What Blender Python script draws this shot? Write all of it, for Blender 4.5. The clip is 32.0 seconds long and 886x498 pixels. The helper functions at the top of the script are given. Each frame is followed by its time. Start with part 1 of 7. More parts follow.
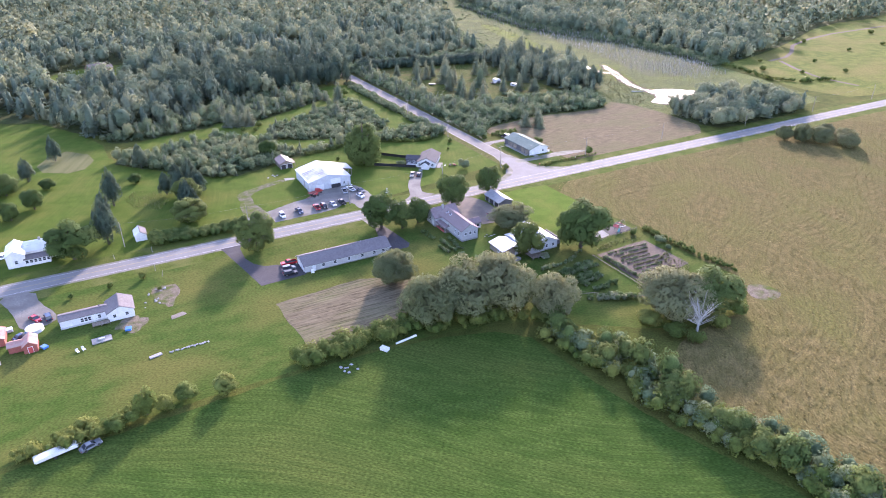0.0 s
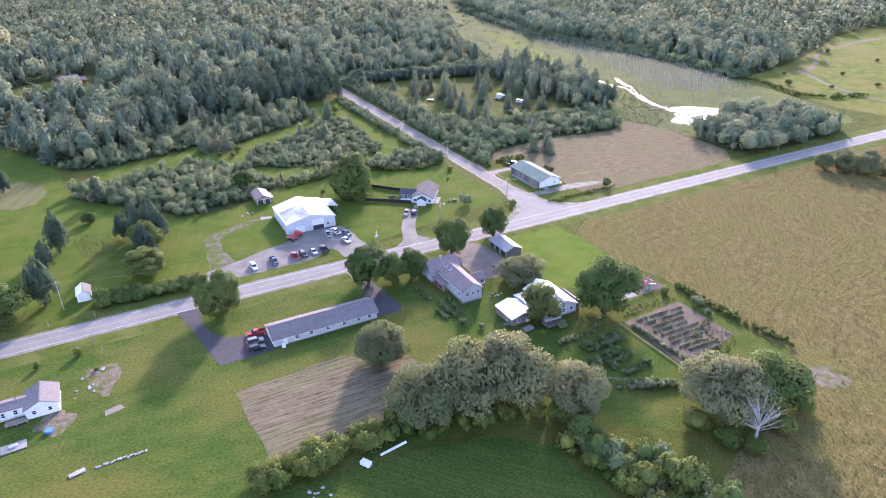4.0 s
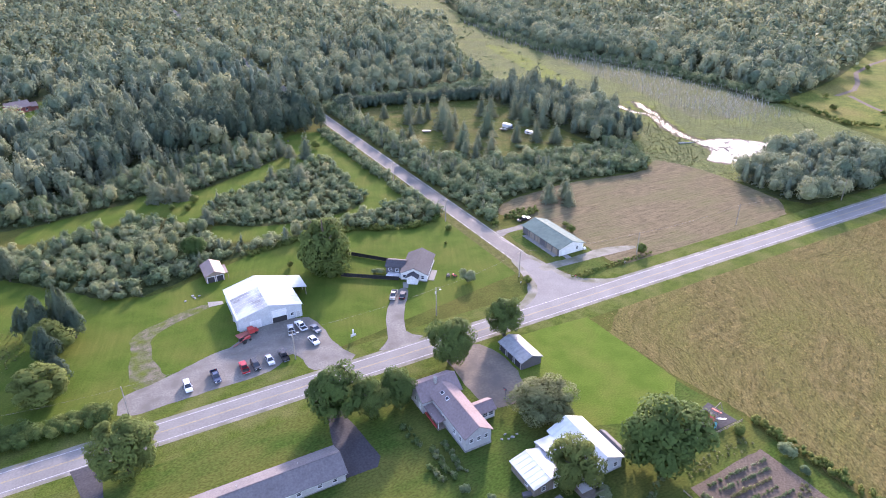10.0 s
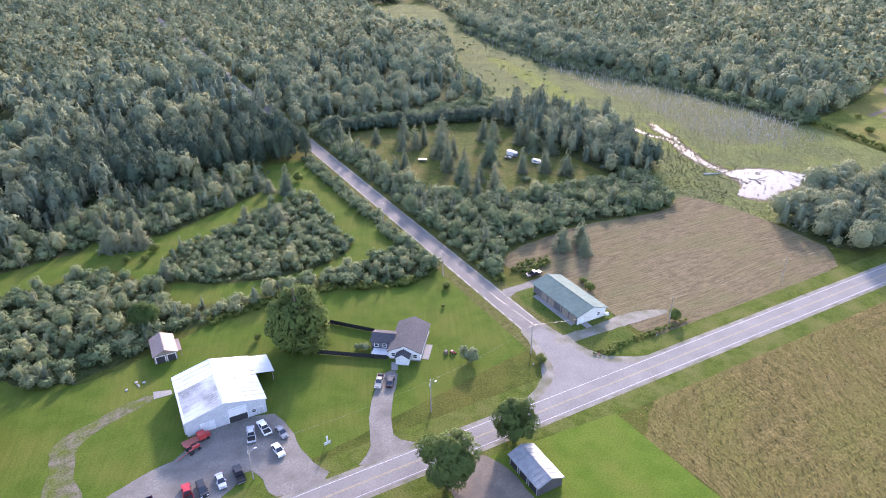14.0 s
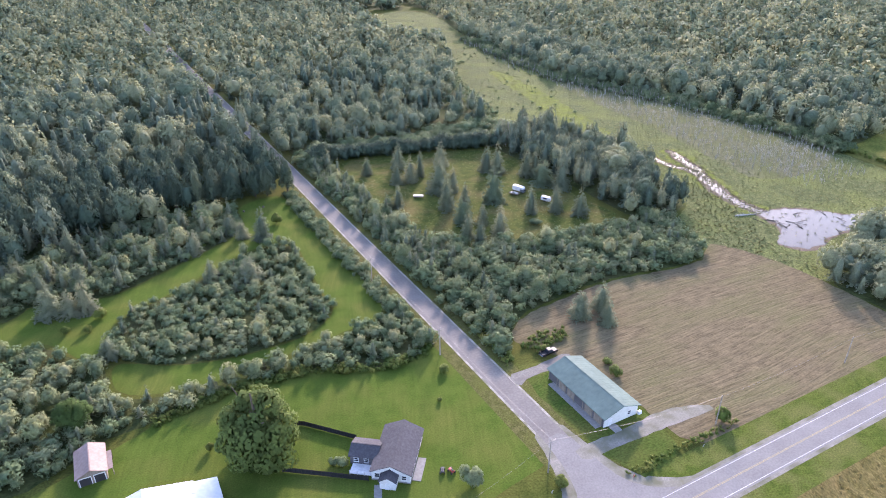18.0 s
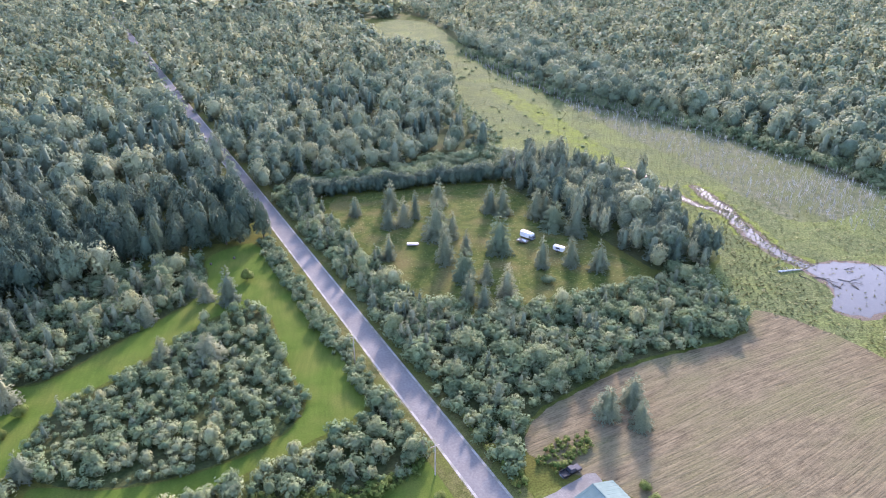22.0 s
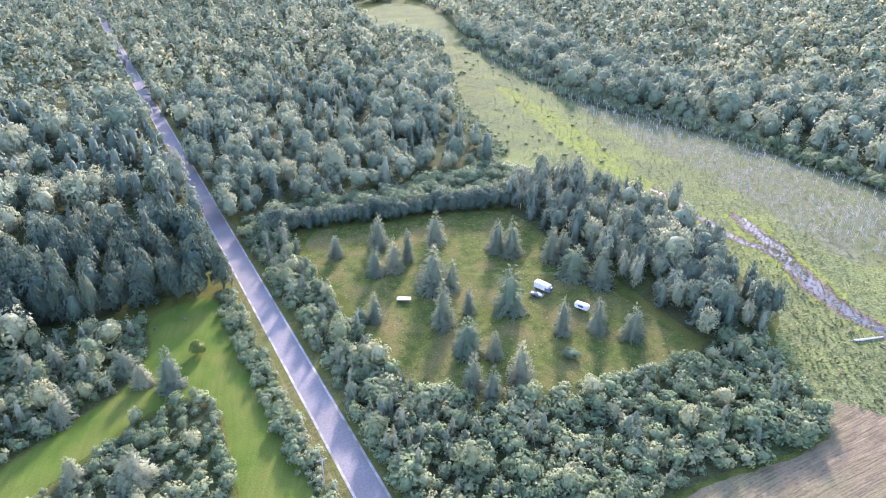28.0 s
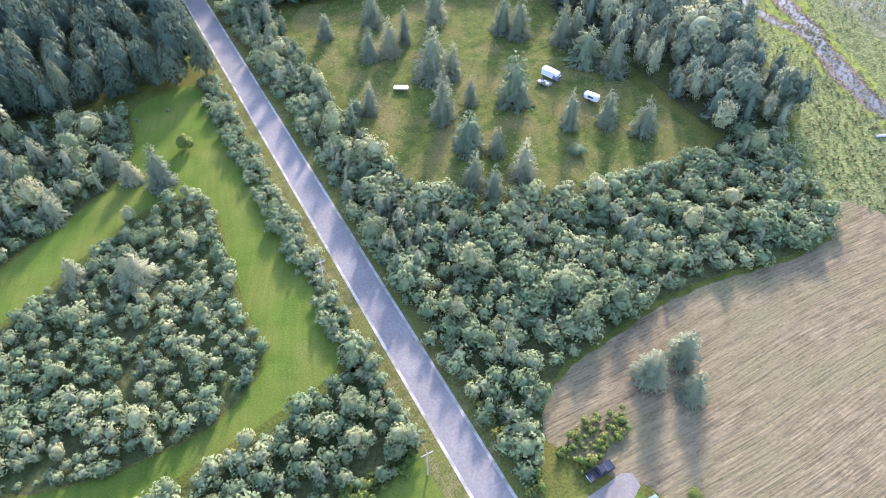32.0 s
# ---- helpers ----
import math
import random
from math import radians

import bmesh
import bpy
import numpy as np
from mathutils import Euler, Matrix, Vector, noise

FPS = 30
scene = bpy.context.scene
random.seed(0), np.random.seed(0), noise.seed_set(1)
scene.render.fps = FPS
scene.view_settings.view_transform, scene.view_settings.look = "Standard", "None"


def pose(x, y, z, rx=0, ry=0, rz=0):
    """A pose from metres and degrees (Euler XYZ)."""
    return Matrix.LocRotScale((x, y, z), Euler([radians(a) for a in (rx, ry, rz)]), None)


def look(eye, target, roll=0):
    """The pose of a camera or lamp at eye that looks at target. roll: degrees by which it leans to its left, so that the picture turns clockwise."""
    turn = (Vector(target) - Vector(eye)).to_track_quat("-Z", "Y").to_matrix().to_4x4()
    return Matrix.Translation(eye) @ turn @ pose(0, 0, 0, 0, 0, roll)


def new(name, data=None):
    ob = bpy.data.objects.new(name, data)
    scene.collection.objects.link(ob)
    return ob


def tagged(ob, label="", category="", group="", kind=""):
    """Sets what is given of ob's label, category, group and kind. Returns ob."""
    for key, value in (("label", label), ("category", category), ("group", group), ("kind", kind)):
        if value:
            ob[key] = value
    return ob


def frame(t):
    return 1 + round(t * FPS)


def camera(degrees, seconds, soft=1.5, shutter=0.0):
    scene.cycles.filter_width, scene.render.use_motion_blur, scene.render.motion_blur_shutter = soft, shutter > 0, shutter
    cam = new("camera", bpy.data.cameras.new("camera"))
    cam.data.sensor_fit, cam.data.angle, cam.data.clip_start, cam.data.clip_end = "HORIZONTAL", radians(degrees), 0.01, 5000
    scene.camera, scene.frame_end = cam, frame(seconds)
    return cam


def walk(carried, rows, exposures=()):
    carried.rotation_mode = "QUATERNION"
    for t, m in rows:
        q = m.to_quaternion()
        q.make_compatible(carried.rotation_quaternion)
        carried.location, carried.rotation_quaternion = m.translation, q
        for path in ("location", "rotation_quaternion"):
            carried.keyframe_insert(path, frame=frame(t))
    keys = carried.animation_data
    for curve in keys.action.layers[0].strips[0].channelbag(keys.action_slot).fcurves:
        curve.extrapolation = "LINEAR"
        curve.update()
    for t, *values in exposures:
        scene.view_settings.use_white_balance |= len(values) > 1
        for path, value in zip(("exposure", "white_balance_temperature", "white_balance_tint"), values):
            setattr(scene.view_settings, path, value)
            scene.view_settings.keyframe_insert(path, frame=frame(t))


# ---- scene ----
cam = camera(68.87, 32.0, 1.0)
# seconds, eye x, y, z, heading right of +y, tilt down, roll (degrees)
PATH = [
    (0, 0.00, 0.00, 108.00, 0.000, 27.512, -0.141),
    (1, 0.10, 10.41, 108.54, 0.026, 27.591, -0.031),
    (2, 0.28, 20.84, 108.86, 0.012, 27.621, 0.033),
    (3, 0.59, 31.29, 108.75, -0.016, 27.600, 0.009),
    (6, 1.27, 62.38, 108.22, -0.065, 27.379, -0.100),
    (7, 1.38, 72.80, 108.43, -0.051, 27.396, -0.043),
    (8, 1.59, 83.11, 108.67, -0.053, 27.431, -0.086),
    (9, 1.99, 93.30, 108.93, -0.116, 27.419, -0.127),
    (10, 2.27, 103.43, 109.08, -0.124, 27.352, -0.161),
    (11, 2.55, 113.75, 109.22, -0.133, 27.323, -0.163),
    (12, 2.83, 124.16, 109.17, -0.160, 27.220, -0.160),
    (13, 3.19, 134.29, 109.29, -0.201, 27.127, -0.313),
    (14, 3.28, 144.43, 109.62, -0.129, 27.041, -0.270),
    (17, 4.25, 175.33, 111.17, -0.178, 26.930, -0.247),
    (18, 4.02, 185.83, 111.83, -0.096, 26.921, -0.125),
    (19, 3.83, 196.32, 112.01, 0.021, 26.836, 0.097),
    (20, 4.06, 206.59, 112.29, -0.002, 26.707, 0.155),
    (21, 4.26, 217.16, 113.04, 0.003, 26.671, 0.026),
    (22, 4.66, 228.18, 113.83, -0.049, 26.667, 0.047),
    (23, 5.05, 238.70, 114.25, -0.110, 26.586, -0.034),
    (24, 4.79, 249.62, 114.91, -0.064, 26.569, -0.050),
    (25, 4.48, 259.51, 115.42, -0.014, 26.457, -0.061),
    (27.5, 4.80, 277.50, 115.67, 0.092, 26.423, 0.106),
    (28, 4.88, 280.28, 115.43, 0.083, 28.445, 0.167),
    (28.5, 4.88, 282.69, 115.26, 0.105, 31.115, 0.193),
    (29, 4.89, 285.20, 115.34, 0.114, 33.964, 0.239),
    (29.5, 4.87, 287.29, 115.36, 0.140, 34.552, 0.214),
    (30, 4.96, 288.84, 115.28, 0.115, 37.892, 0.255),
    (30.5, 5.04, 290.02, 115.12, 0.109, 40.724, 0.309),
    (31, 5.10, 290.68, 115.04, 0.094, 42.207, 0.300),
    (31.5, 5.19, 291.00, 114.94, 0.112, 45.849, 0.368),
    (32, 5.23, 291.17, 114.99, 0.099, 48.430, 0.378),
]
walk(cam, [(t, pose(x, y, z, 90 - tilt, 0, -pan) @ pose(0, 0, 0, 0, 0, roll)) for t, x, y, z, pan, tilt, roll in PATH],
     [(0, 2.78, 6130, 37), (8, 2.73, 6200, 35.5), (11, 2.7, 6300, 34), (18, 2.64, 6300, 32), (22, 2.9, 6050, 34), (26, 3.2, 5850, 37), (29, 3.3, 5850, 35), (32, 3.24, 6050, 29)])

# ---- light ----
SUN_AZ, SUN_EL = radians(10), radians(19)
world = bpy.data.worlds.new("sky")
scene.world = world
world.use_nodes = True
wn = world.node_tree
sky = wn.nodes.new("ShaderNodeTexSky")
sky.sky_type, sky.sun_disc, sky.sun_elevation, sky.sun_rotation = "NISHITA", False, SUN_EL, SUN_AZ
sky.air_density, sky.dust_density = 1.0, 0.8
wn.links.new(sky.outputs[0], wn.nodes["Background"].inputs[0])
wn.nodes["Background"].inputs[1].default_value = 0.15
sun_data = bpy.data.lights.new("sun", "SUN")
sun_data.energy, sun_data.angle, sun_data.color = 2.1, radians(4.5), (1.0, 0.90, 0.76)
sun = new("sun", sun_data)
sun.matrix_world = look((0, 0, 300), (-math.sin(SUN_AZ) * 300, -math.cos(SUN_AZ) * 300, 300 - math.tan(SUN_EL) * 300))

# ---- plan frame: u runs along the main road, v along the side road, origin where their centre lines meet ----
TURN = 28.4
PLAN = pose(44.8, 279.2, 0, 0, 0, TURN)


def at(u, v, z=0.0, turn=0.0):
    return PLAN @ pose(u, v, z, 0, 0, turn)


# ---- materials ----
def material(name, low, high, size=1.0, rough=0.85, bump=0.0, metal=0.0, wide=0.0, patch_colour=None, stretch=None, detail=6.0, spec=0.1):
    """Two-scale mottled surface: grain of the given size in metres, and stains ten times wider."""
    m = bpy.data.materials.new(name)
    m.use_nodes = True
    t = m.node_tree
    b = t.nodes["Principled BSDF"]
    geo = t.nodes.new("ShaderNodeTexCoord")
    src = geo.outputs["Object"]
    if stretch:
        mp = t.nodes.new("ShaderNodeMapping")
        mp.inputs["Scale"].default_value = stretch
        t.links.new(src, mp.inputs[0])
        src = mp.outputs[0]
    n1 = t.nodes.new("ShaderNodeTexNoise")
    n1.inputs["Scale"].default_value, n1.inputs["Detail"].default_value = 1.0 / size, detail
    t.links.new(src, n1.inputs["Vector"])
    r1 = t.nodes.new("ShaderNodeValToRGB")
    r1.color_ramp.elements[0].position, r1.color_ramp.elements[1].position = 0.3, 0.7
    r1.color_ramp.elements[0].color, r1.color_ramp.elements[1].color = (*low, 1), (*high, 1)
    t.links.new(n1.outputs["Fac"], r1.inputs[0])
    col = r1.outputs[0]
    n2 = t.nodes.new("ShaderNodeTexNoise")
    n2.inputs["Scale"].default_value, n2.inputs["Detail"].default_value = 1.0 / (wide or size * 10), 3.0
    t.links.new(geo.outputs["Object"], n2.inputs["Vector"])
    r2 = t.nodes.new("ShaderNodeValToRGB")
    r2.color_ramp.elements[0].position, r2.color_ramp.elements[1].position = 0.38, 0.66
    mx = t.nodes.new("ShaderNodeMix")
    mx.data_type = "RGBA"
    if patch_colour:
        t.links.new(n2.outputs["Fac"], r2.inputs[0])
        t.links.new(r2.outputs[0], mx.inputs["Factor"])
        mx.inputs["B"].default_value = (*patch_colour, 1)
    else:
        mx.blend_type = "MULTIPLY"
        mx.inputs["Factor"].default_value = 0.35
        t.links.new(n2.outputs["Fac"], r2.inputs[0])
        r2.color_ramp.elements[0].color = (0.6, 0.6, 0.6, 1)
        t.links.new(r2.outputs[0], mx.inputs["B"])
    t.links.new(col, mx.inputs["A"])
    t.links.new(mx.outputs["Result"], b.inputs["Base Color"])
    b.inputs["Roughness"].default_value, b.inputs["Metallic"].default_value = rough, metal
    b.inputs["Specular IOR Level"].default_value = spec
    if bump:
        bp = t.nodes.new("ShaderNodeBump")
        bp.inputs["Strength"].default_value, bp.inputs["Distance"].default_value = 1.0, bump
        t.links.new(n1.outputs["Fac"], bp.inputs["Height"])
        t.links.new(bp.outputs[0], b.inputs["Normal"])
    return m


def striped(m, angle, period, dark, amount=0.5, wobble=2.0, bump=0.0, bend=0.0, reach=40.0):
    """Adds parallel rows (mower lines, drill rows) to a ground material."""
    t = m.node_tree
    b = t.nodes["Principled BSDF"]
    geo = t.nodes.new("ShaderNodeTexCoord")
    mp = t.nodes.new("ShaderNodeMapping")
    mp.inputs["Rotation"].default_value = (0, 0, radians(angle))
    src = geo.outputs["Object"]
    if bend:
        wn_ = t.nodes.new("ShaderNodeTexNoise")
        wn_.inputs["Scale"].default_value, wn_.inputs["Detail"].default_value = 1.0 / reach, 0.0
        t.links.new(src, wn_.inputs["Vector"])
        sc = t.nodes.new("ShaderNodeVectorMath")
        sc.operation = "SCALE"
        sc.inputs["Scale"].default_value = bend
        t.links.new(wn_.outputs["Color"], sc.inputs[0])
        ad = t.nodes.new("ShaderNodeVectorMath")
        t.links.new(src, ad.inputs[0])
        t.links.new(sc.outputs[0], ad.inputs[1])
        src = ad.outputs[0]
    t.links.new(src, mp.inputs[0])
    lay = t.nodes.new("ShaderNodeMapping")
    lay.inputs["Scale"].default_value = (1.0 / period, 0.045 * wobble / period, 0.0)
    t.links.new(mp.outputs[0], lay.inputs[0])
    nz = t.nodes.new("ShaderNodeTexNoise")
    nz.inputs["Scale"].default_value, nz.inputs["Detail"].default_value = 1.0, 3.0
    t.links.new(lay.outputs[0], nz.inputs["Vector"])
    w = t.nodes.new("ShaderNodeMapRange")
    w.inputs["From Min"].default_value, w.inputs["From Max"].default_value = 0.38, 0.62
    t.links.new(nz.outputs["Fac"], w.inputs["Value"])
    fac = t.nodes.new("ShaderNodeMath")
    fac.operation = "MULTIPLY"
    fac.inputs[1].default_value = amount
    t.links.new(w.outputs[0], fac.inputs[0])
    mx = t.nodes.new("ShaderNodeMix")
    mx.data_type = "RGBA"
    old = b.inputs["Base Color"].links[0].from_socket
    t.links.new(old, mx.inputs["A"])
    mx.inputs["B"].default_value = (*dark, 1)
    t.links.new(fac.outputs[0], mx.inputs["Factor"])
    t.links.new(mx.outputs["Result"], b.inputs["Base Color"])
    if bump:
        bp = t.nodes.new("ShaderNodeBump")
        bp.inputs["Strength"].default_value, bp.inputs["Distance"].default_value = 1.0, bump
        t.links.new(w.outputs[0], bp.inputs["Height"])
        if b.inputs["Normal"].links:
            t.links.new(b.inputs["Normal"].links[0].from_socket, bp.inputs["Normal"])
        t.links.new(bp.outputs[0], b.inputs["Normal"])
    return m


def leaf_material(name, low, mid, high, glow=0.25, rough=0.85):
    """Foliage: a tint of its own for each plant, a shade of its own for each clump, light that shines through."""
    m = bpy.data.materials.new(name)
    m.use_nodes = True
    t = m.node_tree
    b = t.nodes["Principled BSDF"]
    att = t.nodes.new("ShaderNodeAttribute")
    att.attribute_name = "tone"
    info = t.nodes.new("ShaderNodeObjectInfo")
    add = t.nodes.new("ShaderNodeMath")
    t.links.new(att.outputs["Fac"], add.inputs[0])
    own = t.nodes.new("ShaderNodeMath")
    own.operation = "MULTIPLY"
    own.inputs[1].default_value = 0.999
    t.links.new(info.outputs["Random"], own.inputs[0])
    single = t.nodes.new("ShaderNodeMath")
    single.operation = "MULTIPLY"
    lone = t.nodes.new("ShaderNodeAttribute")
    lone.attribute_name = "lone"
    t.links.new(own.outputs[0], single.inputs[0])
    t.links.new(lone.outputs["Fac"], single.inputs[1])
    t.links.new(single.outputs[0], add.inputs[1])
    fr = t.nodes.new("ShaderNodeMath")
    fr.operation = "FRACT"
    t.links.new(add.outputs[0], fr.inputs[0])
    ramp = t.nodes.new("ShaderNodeValToRGB")
    ramp.color_ramp.elements[0].color, ramp.color_ramp.elements[1].color = (*low, 1), (*high, 1)
    e = ramp.color_ramp.elements.new(0.55)
    e.color = (*mid, 1)
    t.links.new(fr.outputs[0], ramp.inputs[0])
    geo = t.nodes.new("ShaderNodeNewGeometry")
    mr = t.nodes.new("ShaderNodeMapRange")
    mr.inputs["To Min"].default_value, mr.inputs["To Max"].default_value = 0.92, 1.08
    t.links.new(geo.outputs["Random Per Island"], mr.inputs["Value"])
    mul = t.nodes.new("ShaderNodeVectorMath")
    mul.operation = "SCALE"
    t.links.new(ramp.outputs[0], mul.inputs[0])
    fine = t.nodes.new("ShaderNodeTexNoise")
    fine.inputs["Scale"].default_value, fine.inputs["Detail"].default_value = 2.0, 3.0
    t.links.new(geo.outputs["Position"], fine.inputs["Vector"])
    fm = t.nodes.new("ShaderNodeMapRange")
    fm.inputs["From Min"].default_value, fm.inputs["From Max"].default_value = 0.32, 0.68
    fm.inputs["To Min"].default_value, fm.inputs["To Max"].default_value = 0.82, 1.18
    t.links.new(fine.outputs["Fac"], fm.inputs["Value"])
    both = t.nodes.new("ShaderNodeMath")
    both.operation = "MULTIPLY"
    t.links.new(mr.outputs[0], both.inputs[0])
    t.links.new(fm.outputs[0], both.inputs[1])
    t.links.new(both.outputs[0], mul.inputs["Scale"])
    t.links.new(mul.outputs[0], b.inputs["Base Color"])
    b.inputs["Roughness"].default_value = rough
    b.inputs["Specular IOR Level"].default_value = 0.12
    tr = t.nodes.new("ShaderNodeBsdfTranslucent")
    t.links.new(mul.outputs[0], tr.inputs[0])
    mix = t.nodes.new("ShaderNodeMixShader")
    mix.inputs[0].default_value = glow
    t.links.new(b.outputs[0], mix.inputs[1])
    t.links.new(tr.outputs[0], mix.inputs[2])
    t.links.new(mix.outputs[0], t.nodes["Material Output"].inputs[0])
    return m


def grass(name, a, b, c, grain=0.4, mid=4.0, wide=24.0, bump=0.06, stretch=(1, 1, 1), turn=0.0, contrast=0.28):
    """Grown ground: fine blades, patches of two colours, and wide drifts of a third."""
    m = bpy.data.materials.new(name)
    m.use_nodes = True
    t = m.node_tree
    bs = t.nodes["Principled BSDF"]
    co = t.nodes.new("ShaderNodeTexCoord")
    rot = t.nodes.new("ShaderNodeMapping")
    rot.inputs["Rotation"].default_value = (0, 0, radians(turn))
    t.links.new(co.outputs["Object"], rot.inputs[0])
    mp = t.nodes.new("ShaderNodeMapping")
    mp.inputs["Scale"].default_value = stretch
    t.links.new(rot.outputs[0], mp.inputs[0])
    got = []
    for size, detail, lo, hi in ((grain, 5.0, 0.33, 0.67), (mid, 6.0, 0.40, 0.60), (wide, 5.0, 0.44, 0.66)):
        nz = t.nodes.new("ShaderNodeTexNoise")
        nz.inputs["Scale"].default_value, nz.inputs["Detail"].default_value = 1.0 / size, detail
        t.links.new(mp.outputs[0], nz.inputs["Vector"])
        r = t.nodes.new("ShaderNodeMapRange")
        r.inputs["From Min"].default_value, r.inputs["From Max"].default_value = lo, hi
        t.links.new(nz.outputs["Fac"], r.inputs["Value"])
        got.append((nz, r))
    got[0][1].inputs["To Min"].default_value, got[0][1].inputs["To Max"].default_value = 1 - contrast, 1 + contrast
    m1 = t.nodes.new("ShaderNodeMix")
    m1.data_type = "RGBA"
    m1.inputs["A"].default_value, m1.inputs["B"].default_value = (*a, 1), (*b, 1)
    t.links.new(got[1][1].outputs[0], m1.inputs["Factor"])
    m2 = t.nodes.new("ShaderNodeMix")
    m2.data_type = "RGBA"
    m2.inputs["B"].default_value = (*c, 1)
    t.links.new(got[2][1].outputs[0], m2.inputs["Factor"])
    t.links.new(m1.outputs["Result"], m2.inputs["A"])
    sc = t.nodes.new("ShaderNodeVectorMath")
    sc.operation = "SCALE"
    t.links.new(m2.outputs["Result"], sc.inputs[0])
    t.links.new(got[0][1].outputs[0], sc.inputs["Scale"])
    t.links.new(sc.outputs[0], bs.inputs["Base Color"])
    bs.inputs["Roughness"].default_value, bs.inputs["Specular IOR Level"].default_value = 1.0, 0.02
    bp = t.nodes.new("ShaderNodeBump")
    bp.inputs["Strength"].default_value, bp.inputs["Distance"].default_value = 1.0, bump
    t.links.new(got[0][0].outputs["Fac"], bp.inputs["Height"])
    t.links.new(bp.outputs[0], bs.inputs["Normal"])
    return m


def plain(name, colour, rough=0.5, metal=0.0, spec=0.5):
    return material(name, tuple(c * 0.86 for c in colour), tuple(min(1, c * 1.08) for c in colour), 0.25, rough, 0.0, metal, 1.6, spec=spec)


M_GROUND = grass("rough_pasture", (0.038, 0.050, 0.011), (0.058, 0.068, 0.015), (0.072, 0.070, 0.018), 0.5, 5, 30)
M_MEADOW = striped(grass("mown_meadow", (0.029, 0.054, 0.010), (0.042, 0.069, 0.014), (0.054, 0.071, 0.016), 0.32, 3.0, 30, 0.06, (1, 0.4, 1), -50, 0.42), -50, 0.9, (0.021, 0.042, 0.009), 0.45, 1.0, 0.03, 50.0, 80.0)
M_LAWN = striped(grass("lawn_grass", (0.046, 0.074, 0.012), (0.060, 0.088, 0.015), (0.080, 0.092, 0.020), 0.4, 5.0, 13, 0.02, (1, 1, 1), 0.0, 0.2), 20, 1.0, (0.036, 0.058, 0.010), 0.3, 1.0, 0.0, 9.0, 45.0)
M_LAWN2 = grass("coarse_lawn_grass", (0.036, 0.062, 0.012), (0.053, 0.073, 0.016), (0.079, 0.081, 0.021), 0.45, 5.0, 20, 0.03, (0.6, 1, 1))
M_VERGE = grass("dry_verge_grass", (0.044, 0.064, 0.012), (0.062, 0.080, 0.016), (0.088, 0.092, 0.028), 0.4, 2.2, 9, 0.05)
M_DRYVERGE = grass("tan_verge_grass", (0.056, 0.060, 0.018), (0.086, 0.080, 0.030), (0.070, 0.076, 0.020), 0.4, 1.6, 8, 0.05)
M_PALEGRAVEL = material("bleached_gravel", (0.20, 0.188, 0.166), (0.30, 0.284, 0.252), 0.4, 0.9, 0.03, wide=3, patch_colour=(0.13, 0.125, 0.09))
M_GOLD = striped(striped(grass("goldenrod_field", (0.072, 0.061, 0.021), (0.112, 0.088, 0.035), (0.086, 0.081, 0.024), 0.5, 2.6, 19, 0.14, (1, 0.6, 1), 30, 0.45), 60, 2.2, (0.060, 0.052, 0.018), 0.3, 5.0, 0.1, 40.0, 45.0), 30, 1.1, (0.140, 0.116, 0.048), 0.25, 5.0, 0.06, 30.0, 30.0)
M_WHEAT = striped(striped(grass("grain_stubble", (0.078, 0.062, 0.036), (0.120, 0.097, 0.056), (0.092, 0.086, 0.040), 0.4, 1.8, 11, 0.06, (0.4, 1, 1)), 90, 1.0, (0.066, 0.053, 0.031), 0.34, 0.8, 0.05, 9.0, 60.0), 90, 0.4, (0.172, 0.142, 0.086), 0.34, 1.0, 0.04, 9.0, 60.0)
M_STRAW = striped(striped(grass("raked_straw", (0.070, 0.057, 0.034), (0.108, 0.088, 0.054), (0.080, 0.082, 0.036), 0.45, 1.8, 8, 0.05, (0.4, 1, 1)), 90, 1.2, (0.060, 0.048, 0.030), 0.5, 1.0, 0.05, 4.0, 30.0), 90, 0.6, (0.185, 0.158, 0.105), 0.5, 1.4, 0.04, 4.0, 30.0)
M_MARSH = grass("marsh_sedge", (0.056, 0.070, 0.026), (0.092, 0.104, 0.042), (0.104, 0.120, 0.038), 0.8, 3.0, 22, 0.2, (1, 1, 1), 0.0, 0.5)
# dark woodland ground; also paints the shade between shrubs
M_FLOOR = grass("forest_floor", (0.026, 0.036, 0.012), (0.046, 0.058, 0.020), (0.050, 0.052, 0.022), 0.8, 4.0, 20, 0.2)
M_CLEAR = grass("clearing_grass", (0.040, 0.056, 0.013), (0.066, 0.076, 0.018), (0.094, 0.082, 0.030), 0.6, 3.0, 12, 0.12)
M_ROAD = material("worn_asphalt", (0.140, 0.134, 0.128), (0.178, 0.171, 0.164), 0.5, 0.9, 0.0, wide=7, spec=0.12)
M_SIDE = material("old_asphalt", (0.120, 0.111, 0.102), (0.158, 0.147, 0.135), 0.6, 0.9, 0.0, wide=6, spec=0.1)
M_SHOULDER = material("gravel_shoulder", (0.138, 0.129, 0.112), (0.200, 0.187, 0.164), 0.4, 0.9, 0.03, wide=5, patch_colour=(0.096, 0.098, 0.064))
M_GRAVEL = material("grey_gravel", (0.112, 0.105, 0.095), (0.176, 0.166, 0.150), 0.5, 0.9, 0.03, wide=5, patch_colour=(0.102, 0.096, 0.086))
M_BLACKTOP = material("fresh_blacktop", (0.040, 0.038, 0.042), (0.064, 0.061, 0.064), 0.5, 0.85, 0.0, wide=4)
M_SOIL = material("garden_soil", (0.073, 0.056, 0.043), (0.125, 0.099, 0.076), 0.5, 0.95, 0.08)
